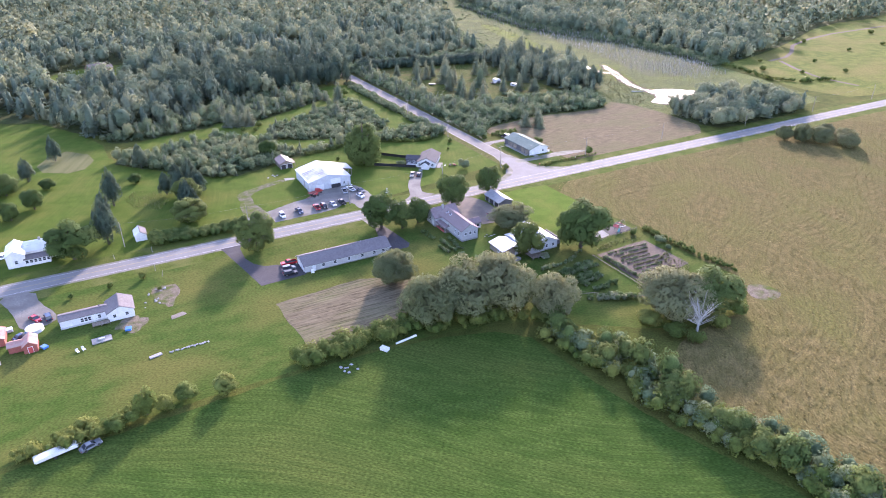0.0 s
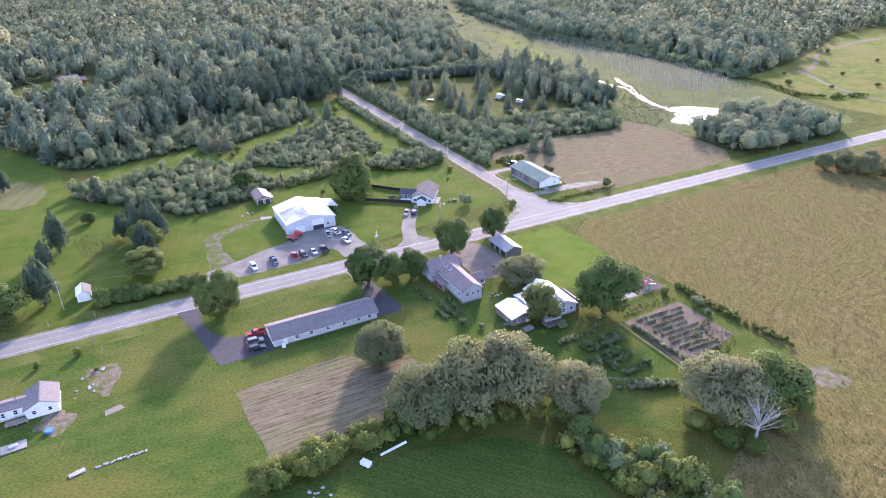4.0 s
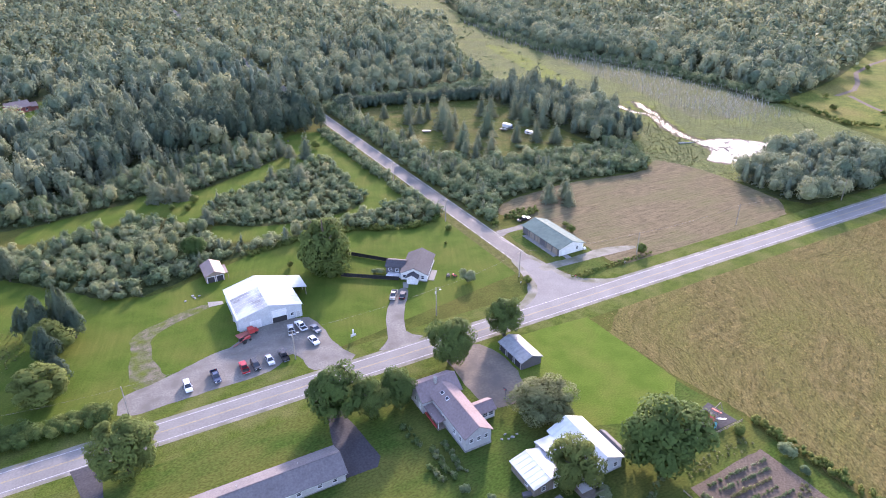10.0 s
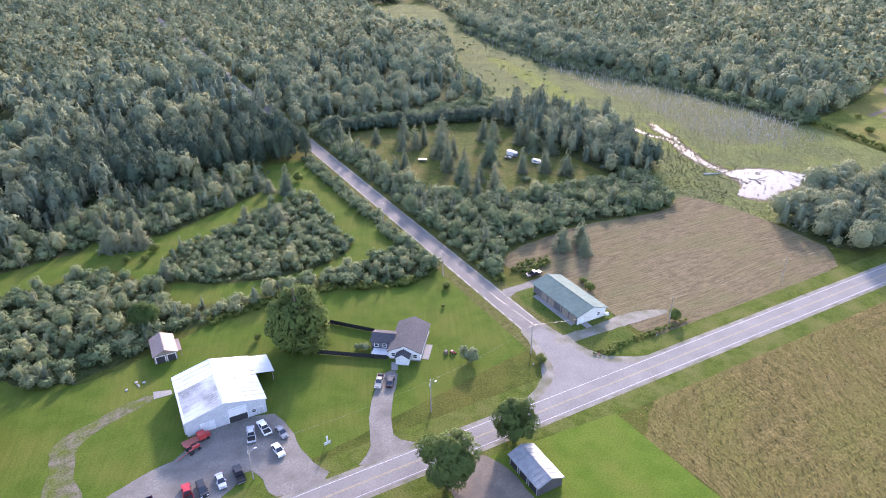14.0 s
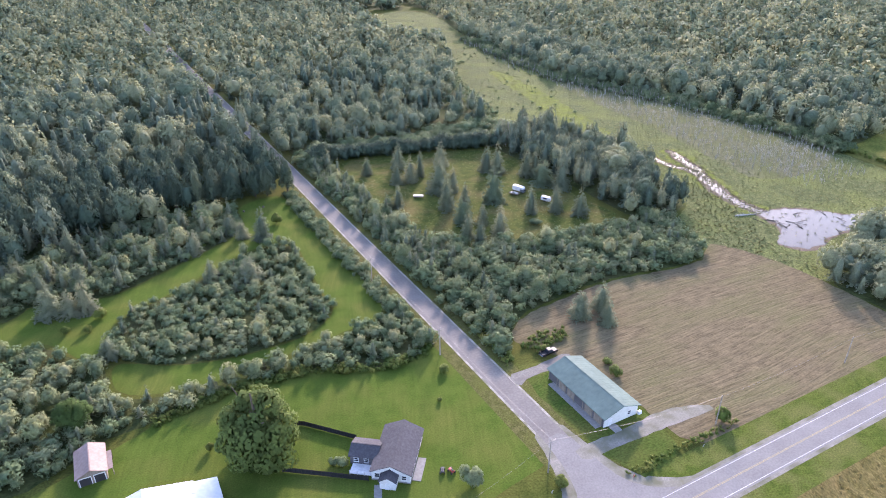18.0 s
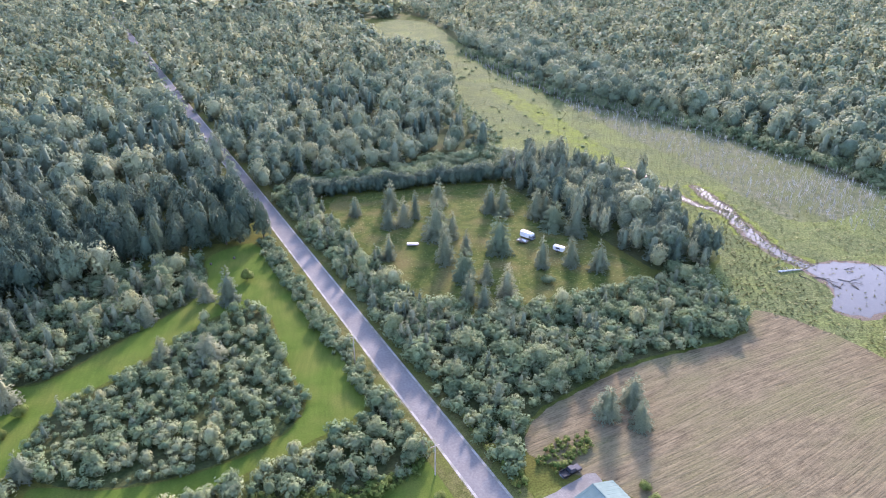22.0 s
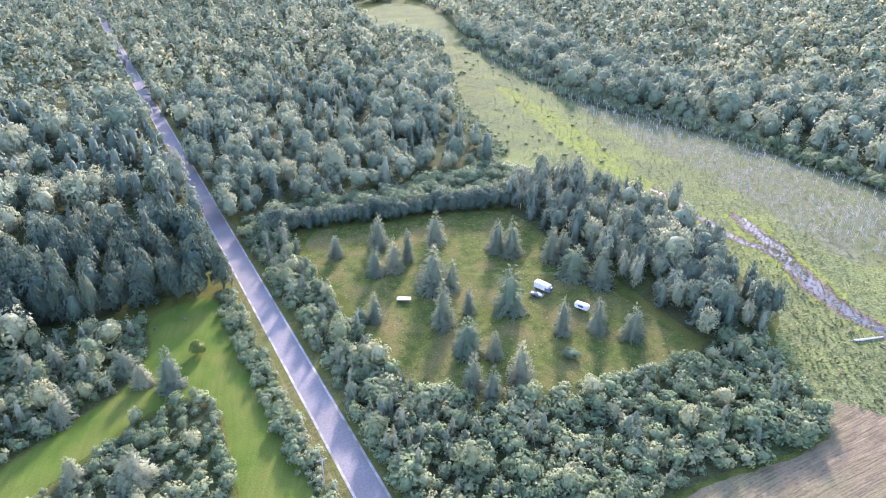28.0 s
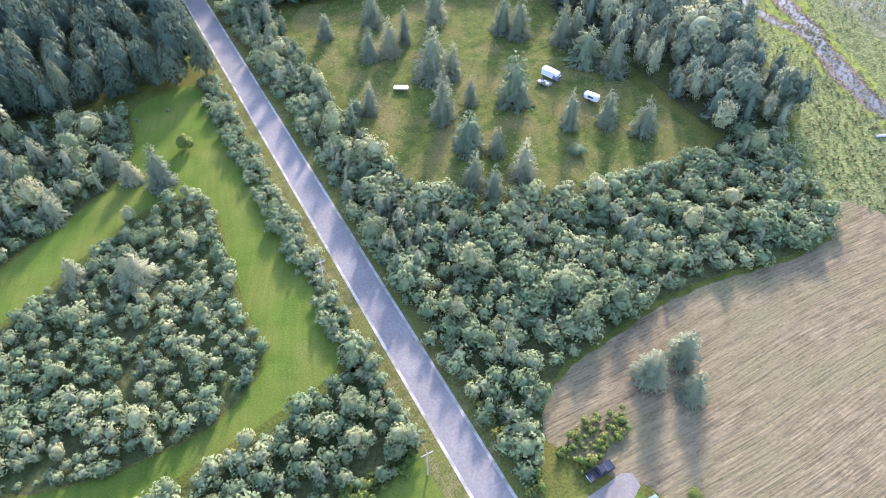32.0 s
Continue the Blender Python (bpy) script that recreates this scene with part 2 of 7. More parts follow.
M_DIRT = material("bare_dirt", (0.118, 0.099, 0.077), (0.165, 0.140, 0.110), 0.7, 0.95, 0.05, wide=6, patch_colour=(0.095, 0.085, 0.075))
M_WHITE_LINE = material("worn_white_line", (0.20, 0.20, 0.20), (0.46, 0.46, 0.45), 0.8, 0.7)
M_YELLOW_LINE = material("worn_yellow_line", (0.20, 0.17, 0.12), (0.32, 0.265, 0.13), 0.8, 0.7)
M_CONCRETE = material("concrete", (0.174, 0.169, 0.158), (0.238, 0.232, 0.216), 0.7, 0.9)
M_WOOD = material("weathered_wood", (0.16, 0.13, 0.10), (0.27, 0.23, 0.19), 0.2, 0.85, stretch=(1, 1, 0.1))
M_BARK = material("bark", (0.06, 0.048, 0.038), (0.13, 0.11, 0.09), 0.25, 0.95, 0.03, stretch=(1, 1, 0.2))
M_SNAG = material("grey_dead_wood", (0.33, 0.31, 0.285), (0.47, 0.45, 0.42), 0.4, 0.9)
M_WATER = plain("pond_water", (0.07, 0.072, 0.068), 0.15, 0.0, 0.1)
M_WHITE = plain("white_siding", (0.62, 0.61, 0.60), 0.6)
M_GREYSIDE = plain("grey_siding", (0.400, 0.395, 0.390), 0.6)
M_BLUESIDE = plain("pale_blue_siding", (0.43, 0.45, 0.47), 0.5)
M_TIN = material("pale_metal_roof", (0.496, 0.512, 0.528), (0.624, 0.632, 0.640), 1.2, 0.38, 0.0, 0.25, wide=5, patch_colour=(0.440, 0.440, 0.440))
M_BARE = grass("trodden_soil", (0.105, 0.086, 0.062), (0.150, 0.124, 0.094), (0.056, 0.074, 0.014), 0.4, 1.4, 4.0, 0.03)
M_GREYTIN = material("dull_grey_metal_roof", (0.20, 0.205, 0.205), (0.26, 0.265, 0.265), 1.0, 0.5, 0.0, 0.1, wide=4)
M_FAR = grass("far_pasture", (0.066, 0.084, 0.018), (0.098, 0.108, 0.024), (0.110, 0.102, 0.030), 1.2, 8.0, 40, 0.1)
M_BRIGHT = grass("bright_lawn_grass", (0.056, 0.092, 0.013), (0.070, 0.106, 0.016), (0.092, 0.108, 0.022), 0.4, 5.0, 14, 0.02, (1, 1, 1), 0.0, 0.2)
M_TINSTAIN = material("stained_metal_roof", (0.15, 0.15, 0.147), (0.22, 0.22, 0.215), 0.8, 0.5, 0.0, 0.1, wide=7, patch_colour=(0.46, 0.47, 0.48))
M_GREENROOF = material("green_metal_roof", (0.092, 0.132, 0.116), (0.112, 0.154, 0.136), 1.2, 0.75, 0.0, 0.0, wide=5, spec=0.05)
M_SHINGLE3 = material("charcoal_shingle", (0.050, 0.049, 0.054), (0.076, 0.074, 0.080), 0.5, 0.9, 0.02)
# fence boards near black: their backlit side's shade is put into the colour
M_SHADEBOARD = material("shade_black_boards", (0.016, 0.016, 0.017), (0.032, 0.031, 0.031), 0.3, 0.8, stretch=(1, 1, 0.1))
M_SHINGLE = material("mauve_grey_shingle", (0.172, 0.132, 0.130), (0.222, 0.173, 0.170), 0.5, 0.9, 0.02)
M_SHINGLE2 = material("grey_shingle", (0.108, 0.098, 0.101), (0.152, 0.139, 0.142), 0.5, 0.85, 0.02)
M_BROWNROOF = material("brown_metal_roof", (0.175, 0.128, 0.112), (0.235, 0.175, 0.155), 0.7, 0.5)
M_DARKWALL = plain("dark_board_wall", (0.09, 0.085, 0.09), 0.8)
M_DARK = plain("dark_interior", (0.02, 0.02, 0.022), 0.8)
M_GLASS = plain("window_glass", (0.03, 0.035, 0.045), 0.08)
M_TRIM = plain("white_trim", (0.624, 0.624, 0.624), 0.5)
M_STONE = material("fieldstone", (0.20, 0.195, 0.19), (0.36, 0.35, 0.33), 0.4, 0.9, 0.05)
M_RED = plain("red_paint", (0.42, 0.05, 0.045), 0.4)
M_REDWALL = plain("barn_red_wall", (0.27, 0.075, 0.055), 0.8)
M_PINKROOF = material("faded_red_roof", (0.26, 0.125, 0.105), (0.36, 0.19, 0.16), 0.6, 0.8, wide=2.0, patch_colour=(0.30, 0.22, 0.19))
M_RUBBER = plain("tyre_rubber", (0.02, 0.02, 0.02), 0.8)
M_CHROME = plain("bright_metal", (0.6, 0.6, 0.62), 0.25, 0.9)
M_BLUE = plain("blue_plastic", (0.05, 0.16, 0.42), 0.4)
M_POLE = material("pole_wood", (0.22, 0.19, 0.16), (0.34, 0.31, 0.27), 0.3, 0.9, stretch=(1, 1, 0.1))
M_WIRE = plain("wire", (0.12, 0.12, 0.12), 0.5)
L_MAPLE = leaf_material("maple_leaves", (0.058, 0.096, 0.026), (0.082, 0.118, 0.033), (0.114, 0.140, 0.038), 0.3)
L_WILLOW = leaf_material("willow_leaves", (0.118, 0.138, 0.062), (0.148, 0.163, 0.075), (0.180, 0.188, 0.092), 0.3)
# forest and conifer colours hold extra blue in place of distance haze
L_FOREST = leaf_material("forest_leaves", (0.094, 0.132, 0.084), (0.162, 0.194, 0.118), (0.250, 0.262, 0.146), 0.36)
L_CONIFER = leaf_material("conifer_needles", (0.074, 0.108, 0.076), (0.122, 0.154, 0.106), (0.190, 0.212, 0.132), 0.35)
L_PINE = leaf_material("pine_needles", (0.050, 0.080, 0.055), (0.069, 0.100, 0.066), (0.097, 0.125, 0.077), 0.28)
L_SPRUCE = leaf_material("spruce_needles", (0.117, 0.146, 0.097), (0.153, 0.178, 0.111), (0.206, 0.216, 0.131), 0.4)
L_YOUNG = leaf_material("young_leaves", (0.142, 0.182, 0.094), (0.199, 0.231, 0.118), (0.271, 0.282, 0.150), 0.45)
L_BLUE = leaf_material("blue_spruce_needles", (0.102, 0.142, 0.086), (0.118, 0.154, 0.092), (0.132, 0.166, 0.096), 0.35)
L_SHRUB = leaf_material("shrub_leaves", (0.100, 0.146, 0.074), (0.142, 0.188, 0.094), (0.205, 0.234, 0.124), 0.42)
L_HEDGE = leaf_material("hedge_leaves", (0.060, 0.095, 0.020), (0.093, 0.122, 0.027), (0.134, 0.148, 0.034))
L_TUFT = leaf_material("goldenrod_tufts", (0.128, 0.108, 0.040), (0.150, 0.124, 0.048), (0.170, 0.138, 0.056), 0.45)
L_SEDGE = leaf_material("sedge_tufts", (0.118, 0.132, 0.054), (0.148, 0.158, 0.068), (0.180, 0.182, 0.088), 0.5)
L_GARDEN = leaf_material("garden_leaves", (0.070, 0.110, 0.034), (0.100, 0.140, 0.050), (0.180, 0.195, 0.110), 0.25)


# ---- building blocks ----
def part(name, bm, mat, parent=None, label="", m=None):
    """Links a bmesh (or a finished mesh) as one object, under a thing or a part if given."""
    if isinstance(bm, bmesh.types.BMesh):
        me = bpy.data.meshes.new(name)
        bm.normal_update()
        bm.to_mesh(me)
        bm.free()
        me.materials.append(mat)
    else:
        me = bm
    ob = new(name, me)
    if m is not None:
        ob.matrix_basis = m
    ob.parent = parent
    if label:
        ob["label"] = label
    return ob


def thing(name, m, label, category, group="", kind=""):
    ob = new(name)
    ob.matrix_basis = m
    ob.empty_display_size = 0.3
    return tagged(ob, label, category, group, kind)


def box(bm, x0, x1, y0, y1, z0, z1, m=None, bevel=0.0):
    vs = [bm.verts.new((x, y, z)) for x, y, z in ((x0, y0, z0), (x1, y0, z0), (x1, y1, z0), (x0, y1, z0), (x0, y0, z1), (x1, y0, z1), (x1, y1, z1), (x0, y1, z1))]
    fs = [bm.faces.new([vs[i] for i in f]) for f in ((3, 2, 1, 0), (4, 5, 6, 7), (0, 1, 5, 4), (1, 2, 6, 5), (2, 3, 7, 6), (3, 0, 4, 7))]
    if bevel:
        es = list({e for f in fs for e in f.edges})
        got = bmesh.ops.bevel(bm, geom=es, offset=bevel, segments=1, affect="EDGES")
        vs = list({v for f in got["faces"] for v in f.verts} | {v for v in vs if v.is_valid})
    if m is not None:
        for v in vs:
            v.co = m @ v.co
    return vs


def boxed(x0, x1, y0, y1, z0, z1, m=None, bevel=0.0):
    bm = bmesh.new()
    box(bm, x0, x1, y0, y1, z0, z1, m, bevel)
    return bm


def tube(bm, a, b, r0, r1, n=7):
    """A tapered round bar from a to b."""
    a, b = Vector(a), Vector(b)
    q = (b - a).to_track_quat("Z", "Y")
    ring = [[bm.verts.new(p + q @ Vector((math.cos(k * math.tau / n) * r, math.sin(k * math.tau / n) * r, 0))) for k in range(n)] for p, r in ((a, r0), (b, r1))]
    for k in range(n):
        bm.faces.new((ring[0][k], ring[0][(k + 1) % n], ring[1][(k + 1) % n], ring[1][k]))
    bm.faces.new(ring[0][::-1])
    bm.faces.new(ring[1])


def rod(a, b, r0, r1=None, n=7):
    bm = bmesh.new()
    tube(bm, a, b, r0, r0 if r1 is None else r1, n)
    return bm


def smooth_ring(pts, rounds=2):
    for _ in range(rounds):
        pts = [q for i in range(len(pts)) for q in ((0.75 * pts[i - 1][0] + 0.25 * pts[i][0], 0.75 * pts[i - 1][1] + 0.25 * pts[i][1]), (0.25 * pts[i - 1][0] + 0.75 * pts[i][0], 0.25 * pts[i - 1][1] + 0.75 * pts[i][1]))]
    return pts


def ragged(pts, step=2.0, amount=0.5, seed=0.0):
    out = []
    for i in range(len(pts)):
        a, b = Vector(pts[i - 1]), Vector(pts[i])
        n = max(1, int((b - a).length / step))
        side = Vector((-(b - a).y, (b - a).x)).normalized() if (b - a).length else Vector((0, 0))
        for k in range(n):
            p = a.lerp(b, k / n)
            out.append(tuple(p + side * amount * noise.noise(Vector((p.x * 0.35, p.y * 0.35, seed)))))
    return out


def patch(name, pts, z, mat, label, rounds=2, rag=0.5, kind="structure", category="ground"):
    """A ground surface with the given outline in the plan."""
    if rounds:
        pts = smooth_ring(pts, rounds)
    if rag:
        pts = ragged(pts, 2.0, rag, z * 50)
    bm = bmesh.new()
    f = bm.faces.new([bm.verts.new((u, v, 0)) for u, v in pts])
    if f.calc_area() and f.normal.z < 0:
        f.normal_flip()
    bm.normal_update()
    if f.normal.z < 0:
        f.normal_flip()
    bmesh.ops.triangulate(bm, faces=[f], ngon_method="EAR_CLIP")
    ob = part(name, bm, mat, None, "", at(0, 0, z))
    return tagged(ob, label, category, "", kind)


def inside(pts, u, v):
    """Which of the points (u, v), as arrays, lie in the outline."""
    res = np.zeros(len(u), bool)
    for i in range(len(pts)):
        (x0, y0), (x1, y1) = pts[i - 1], pts[i]
        cross = (y0 > v) != (y1 > v)
        with np.errstate(divide="ignore", invalid="ignore"):
            res ^= cross & (u < (x1 - x0) * (v - y0) / ((y1 - y0) or 1e-9) + x0)
    return res


# ---- plants ----
RNG = np.random.default_rng(7)


def unit(a):
    return a / np.maximum(np.linalg.norm(a, axis=1, keepdims=True), 1e-9)


def kites(c, n, size, slim=0.7, along=None, soft=None):
    """Four corners for each leaf clump, with the normals that round the foliage off: centres c, normals n, half-lengths size; along: the way the long axis points."""
    k = len(c)
    r = RNG.normal(size=(k, 3)) if along is None else along
    t = unit(np.cross(n, r) if along is None else r)
    b = unit(np.cross(n, t))
    s = np.asarray(size).reshape(-1, 1) * np.ones((k, 1))
    fold = n * s * 0.12
    corners = np.stack([c - t * s - fold, c - b * s * slim + fold * 0.5, c + t * s - fold, c + b * s * slim + fold * 0.5], 1).reshape(-1, 3)
    return np.concatenate([corners, np.repeat(n if soft is None else soft, 4, axis=0)], 1)


def fitted(c):
    """Stretches leaf centres so that the crown is 1 high and 1 across."""
    rad = np.hypot(c[:, 0], c[:, 1])
    c = c * np.array([0.47 / np.quantile(rad, 0.96)] * 2 + [1.0])
    top = c[:, 2].max()
    c[:, 2] *= 0.98 / top
    return c


def core(rx, rz, zc, nlon=8, nlat=5):
    """The closed inner body of a crown, four corners a face."""
    out = []
    for i in range(nlat):
        for j in range(nlon):
            for a, b in ((i, j), (i, j + 1), (i + 1, j + 1), (i + 1, j)):
                th, ph = math.pi * a / nlat, math.tau * b / nlon
                w = (math.sin(th) * math.cos(ph), math.sin(th) * math.sin(ph), -math.cos(th))
                out.append((w[0] * rx, w[1] * rx, max(0.02, zc + w[2] * rz), *w))
    return np.array(out)


def lobed(n, leaf, rx=0.5, rz=0.42, zc=0.56, lobes=11, lobe_r=0.2, droop=0.0, body=0.62, calm=False):
    """A broad-leaved crown of height 1 on the ground plane: leaf clumps strewn over many small uneven lobes."""
    lobes, lobe_r = int(lobes * (2.2 if calm else 1.4)), lobe_r * (0.72 if calm else 0.92)
    d = unit(RNG.normal(size=(lobes, 3)))
    rad = RNG.uniform(0.55 if calm else 0.3, 1.0, (lobes, 1)) ** 0.45
    cen = d * rad * np.array([rx - lobe_r * 0.7, rx - lobe_r * 0.7, rz - lobe_r * 0.7]) + np.array([0, 0, zc])
    lr = lobe_r * RNG.uniform(0.55, 1.4, lobes)
    out_c, out_n = [], []
    while sum(len(x) for x in out_c) < n:
        k = RNG.integers(0, lobes, n)
        way = RNG.normal(size=(n, 3))
        way[:, 2] += 0.3
        way = unit(way)
        p = cen[k] + way * (lr[k] * RNG.uniform(0.74, 1.12, n))[:, None]
        dist = np.linalg.norm(p[:, None, :] - cen[None], axis=2) / lr
        dist[np.arange(n), k] = 9
        ok = (dist.min(1) > 0.58) & (p[:, 2] > 0.03)
        out_c.append(p[ok])
        out_n.append(unit(way[ok] + RNG.normal(size=(ok.sum(), 3)) * (0.16 if calm else 0.36) + np.array([0, 0, 0.2])))
    c, nn = np.concatenate(out_c)[:n], np.concatenate(out_n)[:n]
    c = fitted(c)
    soft = unit(unit(c - np.array([0, 0, 0.4])) * (1.1 if calm else 0.95) + nn * 0.3 + np.array([0, 0, 0.2]))
    inner = [core(0.46 * body, 0.46 * body, 0.47, *((8, 5) if n > 300 else (6, 3)))] * (body > 0)
    if droop:
        along = unit(np.stack([c[:, 0] * 0.7, c[:, 1] * 0.7, -np.full(len(c), droop * 0.55)], 1) + RNG.normal(size=(len(c), 3)) * 0.45)
        return np.concatenate(inner + [kites(c, nn, leaf * RNG.uniform(0.7, 1.4, len(c)), 0.45, along, soft)])
    return np.concatenate(inner + [kites(c, nn, leaf * RNG.uniform(0.6, 1.4, len(c)), 0.7, None, soft)])


def conical(n, leaf, r=0.24, skirt=0.04, power=0.85, slim=0.42, per=9, lift=-0.16, sag=-0.4, tiers=0):
    """A conifer of height 1: uneven boughs that droop and shorten towards the tip, each carrying a spray of needles."""
    nb = max(6, n // per)
    bz = skirt + (1 - skirt) * (1 - np.sqrt(RNG.uniform(0.0, 1, nb)))
    if tiers:
        bz = np.clip((np.floor(bz * tiers) + 0.5) / tiers + RNG.normal(size=nb) * 0.012, skirt, 0.98)
    ba = RNG.uniform(0, math.tau, nb)
    bl = r * (1 - bz) ** power * RNG.uniform(0.62, 1.12, nb) + 0.015
    k = RNG.integers(0, nb, n)
    f = RNG.uniform(0.25, 1.0, n) ** 0.8
    a = ba[k] + RNG.normal(size=n) * 0.22 * (1.3 - f)
    reach = bl[k] * f
    z = np.clip(bz[k] + reach * lift + RNG.normal(size=n) * 0.012, 0.01, 0.995)
    ou = np.stack([np.cos(a), np.sin(a), np.zeros(n)], 1)
    c = ou * reach[:, None] + np.stack([np.zeros(n), np.zeros(n), z], 1)
    nn = unit(ou * 0.5 + np.array([0, 0, 0.85]) + RNG.normal(size=(n, 3)) * 0.22)
    along = unit(ou + np.array([0, 0, sag]) + RNG.normal(size=(n, 3)) * 0.3)
    inner = core(1.0, 0.5, 0.5, 7, 4) if n > 60 else np.zeros((0, 6))
    inner[:, 2] *= 0.72
    inner[:, :2] *= (r * 0.5 * np.maximum(0.86 - inner[:, 2:3], 0.0) ** power) / np.maximum(np.hypot(inner[:, 0], inner[:, 1]), 1e-6)[:, None] * (inner[:, 2:3] > 0.03)
    return np.concatenate([inner, kites(c, nn, leaf * RNG.uniform(0.7, 1.3, n) * (0.5 + 0.5 * (1 - z)), slim, along, unit(ou * 0.75 + nn * 0.6 + np.array([0, 0, 0.35])))])


def tapered(c, low=1.12, fall=0.86):
    """Narrows a crown towards its tip."""
    c = c.copy()
    c[:, :2] *= np.clip(low - fall * c[:, 2:3], 0.14, 1.1)
    return c


def leaf_mesh(name, verts, mat, tone=None):
    """A mesh of four-cornered leaf clumps from an array of corners."""
    n = len(verts)
    me = bpy.data.meshes.new(name)
    me.vertices.add(n)
    me.vertices.foreach_set("co", np.ascontiguousarray(verts[:, :3], dtype=np.float32).ravel())
    me.loops.add(n)
    me.loops.foreach_set("vertex_index", np.arange(n, dtype=np.int32))
    me.polygons.add(n // 4)
    me.polygons.foreach_set("loop_start", np.arange(0, n, 4, dtype=np.int32))
    me.polygons.foreach_set("loop_total", np.full(n // 4, 4, dtype=np.int32))
    if tone is None:
        a = me.attributes.new("lone", "FLOAT", "POINT")
        a.data.foreach_set("value", np.ones(n, dtype=np.float32))
    else:
        a = me.attributes.new("tone", "FLOAT", "POINT")
        a.data.foreach_set("value", np.ascontiguousarray(tone, dtype=np.float32))
    if verts.shape[1] == 6:
        a = me.attributes.new("custom_normal", "FLOAT_VECTOR", "POINT")
        a.data.foreach_set("vector", np.ascontiguousarray(verts[:, 3:], dtype=np.float32).ravel())
    me.update(calc_edges=True)
    me.validate()
    me.materials.append(mat)
    return me


def scatter(outline, gap, keep_out=(), seed=1):
    """Jittered points (u, v) on a grid inside an outline and outside others."""
    rng = np.random.default_rng(seed)
    o = np.array(outline)
    us, vs = np.arange(o[:, 0].min(), o[:, 0].max(), gap), np.arange(o[:, 1].min(), o[:, 1].max(), gap)
    u, v = [g.ravel() for g in np.meshgrid(us, vs)]
    u = u + rng.uniform(-0.48, 0.48, len(u)) * gap
    v = v + rng.uniform(-0.48, 0.48, len(v)) * gap
    ok = inside(outline, u, v)
    for k in keep_out:
        ok &= ~inside(k, u, v)
    return u[ok], v[ok]


def mass(name, shapes, u, v, height, width, mat, label, category="trees", seed=3, relief=0.25):
    """Many plants in one object: shapes are crowns of height 1, chosen by chance for each place."""
    rng = np.random.default_rng(seed)
    n = len(u)
    pick = rng.integers(0, len(shapes), n)
    roll = np.array([noise.noise(Vector((p * 0.11, q * 0.11, seed))) + 0.5 * noise.noise(Vector((p * 0.3, q * 0.3, seed + 9))) for p, q in zip(u, v)])
    patchy = np.array([noise.noise(Vector((p * 0.06, q * 0.06, seed + 40))) for p, q in zip(u, v)])
    h = rng.uniform(*height, n) * np.clip(1 + relief * 1.3 * roll, 0.5, 1.6)
    w = h * rng.uniform(*width, n)
    a = rng.uniform(0, math.tau, n)
    tone = np.clip(0.52 + 0.75 * patchy + rng.uniform(-0.5, 0.5, n), 0.0, 0.999)
    out, tones = [], []
    for k, s in enumerate(shapes):
        i = np.nonzero(pick == k)[0]
        if not len(i):
            continue
        ca, sa = np.cos(a[i])[:, None], np.sin(a[i])[:, None]
        x, y, z = s[None, :, 0], s[None, :, 1], s[None, :, 2]
        p = np.stack([(x * ca - y * sa) * w[i][:, None] + u[i][:, None], (x * sa + y * ca) * w[i][:, None] + v[i][:, None], z * h[i][:, None]], 2)
        nx, ny, nz = s[None, :, 3], s[None, :, 4], s[None, :, 5]
        q = np.stack([nx * ca - ny * sa, nx * sa + ny * ca, nz + 0 * ca], 2)
        out.append(np.concatenate([p, q], 2).reshape(-1, 6))
        tones.append(np.repeat(tone[i], len(s)))
    ob = part(name, leaf_mesh(name, np.concatenate(out), mat, np.concatenate(tones)), None, None, "", at(0, 0))
    return tagged(ob, label, category, "", "stuff")


def trunk_mesh(name, height, r, limbs=5, seed=0, mat=None):
    rng = random.Random(seed)
    bm = bmesh.new()
    tube(bm, (0, 0, -0.15), (0, 0, height * 0.35), r * 1.25, r * 0.9, 8)
    tube(bm, (0, 0, height * 0.35), (rng.uniform(-0.03, 0.03) * height, rng.uniform(-0.03, 0.03) * height, height * 0.85), r * 0.9, r * 0.2, 8)
    for k in range(limbs):
        a = k * math.tau / limbs + rng.uniform(-0.5, 0.5)
        z = height * rng.uniform(0.25, 0.5)
        reach = height * rng.uniform(0.18, 0.3)
        tube(bm, (0, 0, z), (math.cos(a) * reach, math.sin(a) * reach, z + reach * rng.uniform(0.8, 1.3)), r * 0.45, r * 0.1, 5)
    me = bpy.data.meshes.new(name)
    bm.normal_update()
    bm.to_mesh(me)
    bm.free()
    me.materials.append(mat or M_BARK)
    return me


TRUNK = trunk_mesh("trunk", 1.0, 0.035, 6, 4)
STEM = trunk_mesh("trunk", 1.0, 0.018, 0, 5)


def tree(name, u, v, height, width, crown, label, category="tree", group="", stem=None, turn=None, sink=0.0):
    """One tree: tapered trunk with limbs, and a crown mesh of height 1 stretched to size."""
    t = thing(name, at(u, v, 0, RNG.uniform(0, 360) if turn is None else turn), label, category, group)
    s = Matrix.Diagonal((width, width, height, 1))
    part("trunk", stem or TRUNK, None, t, "", Matrix.Diagonal((height, height, height, 1)))
    part("crown", crown, None, t, "", Matrix.Translation((0, 0, -sink)) @ s)
    return t

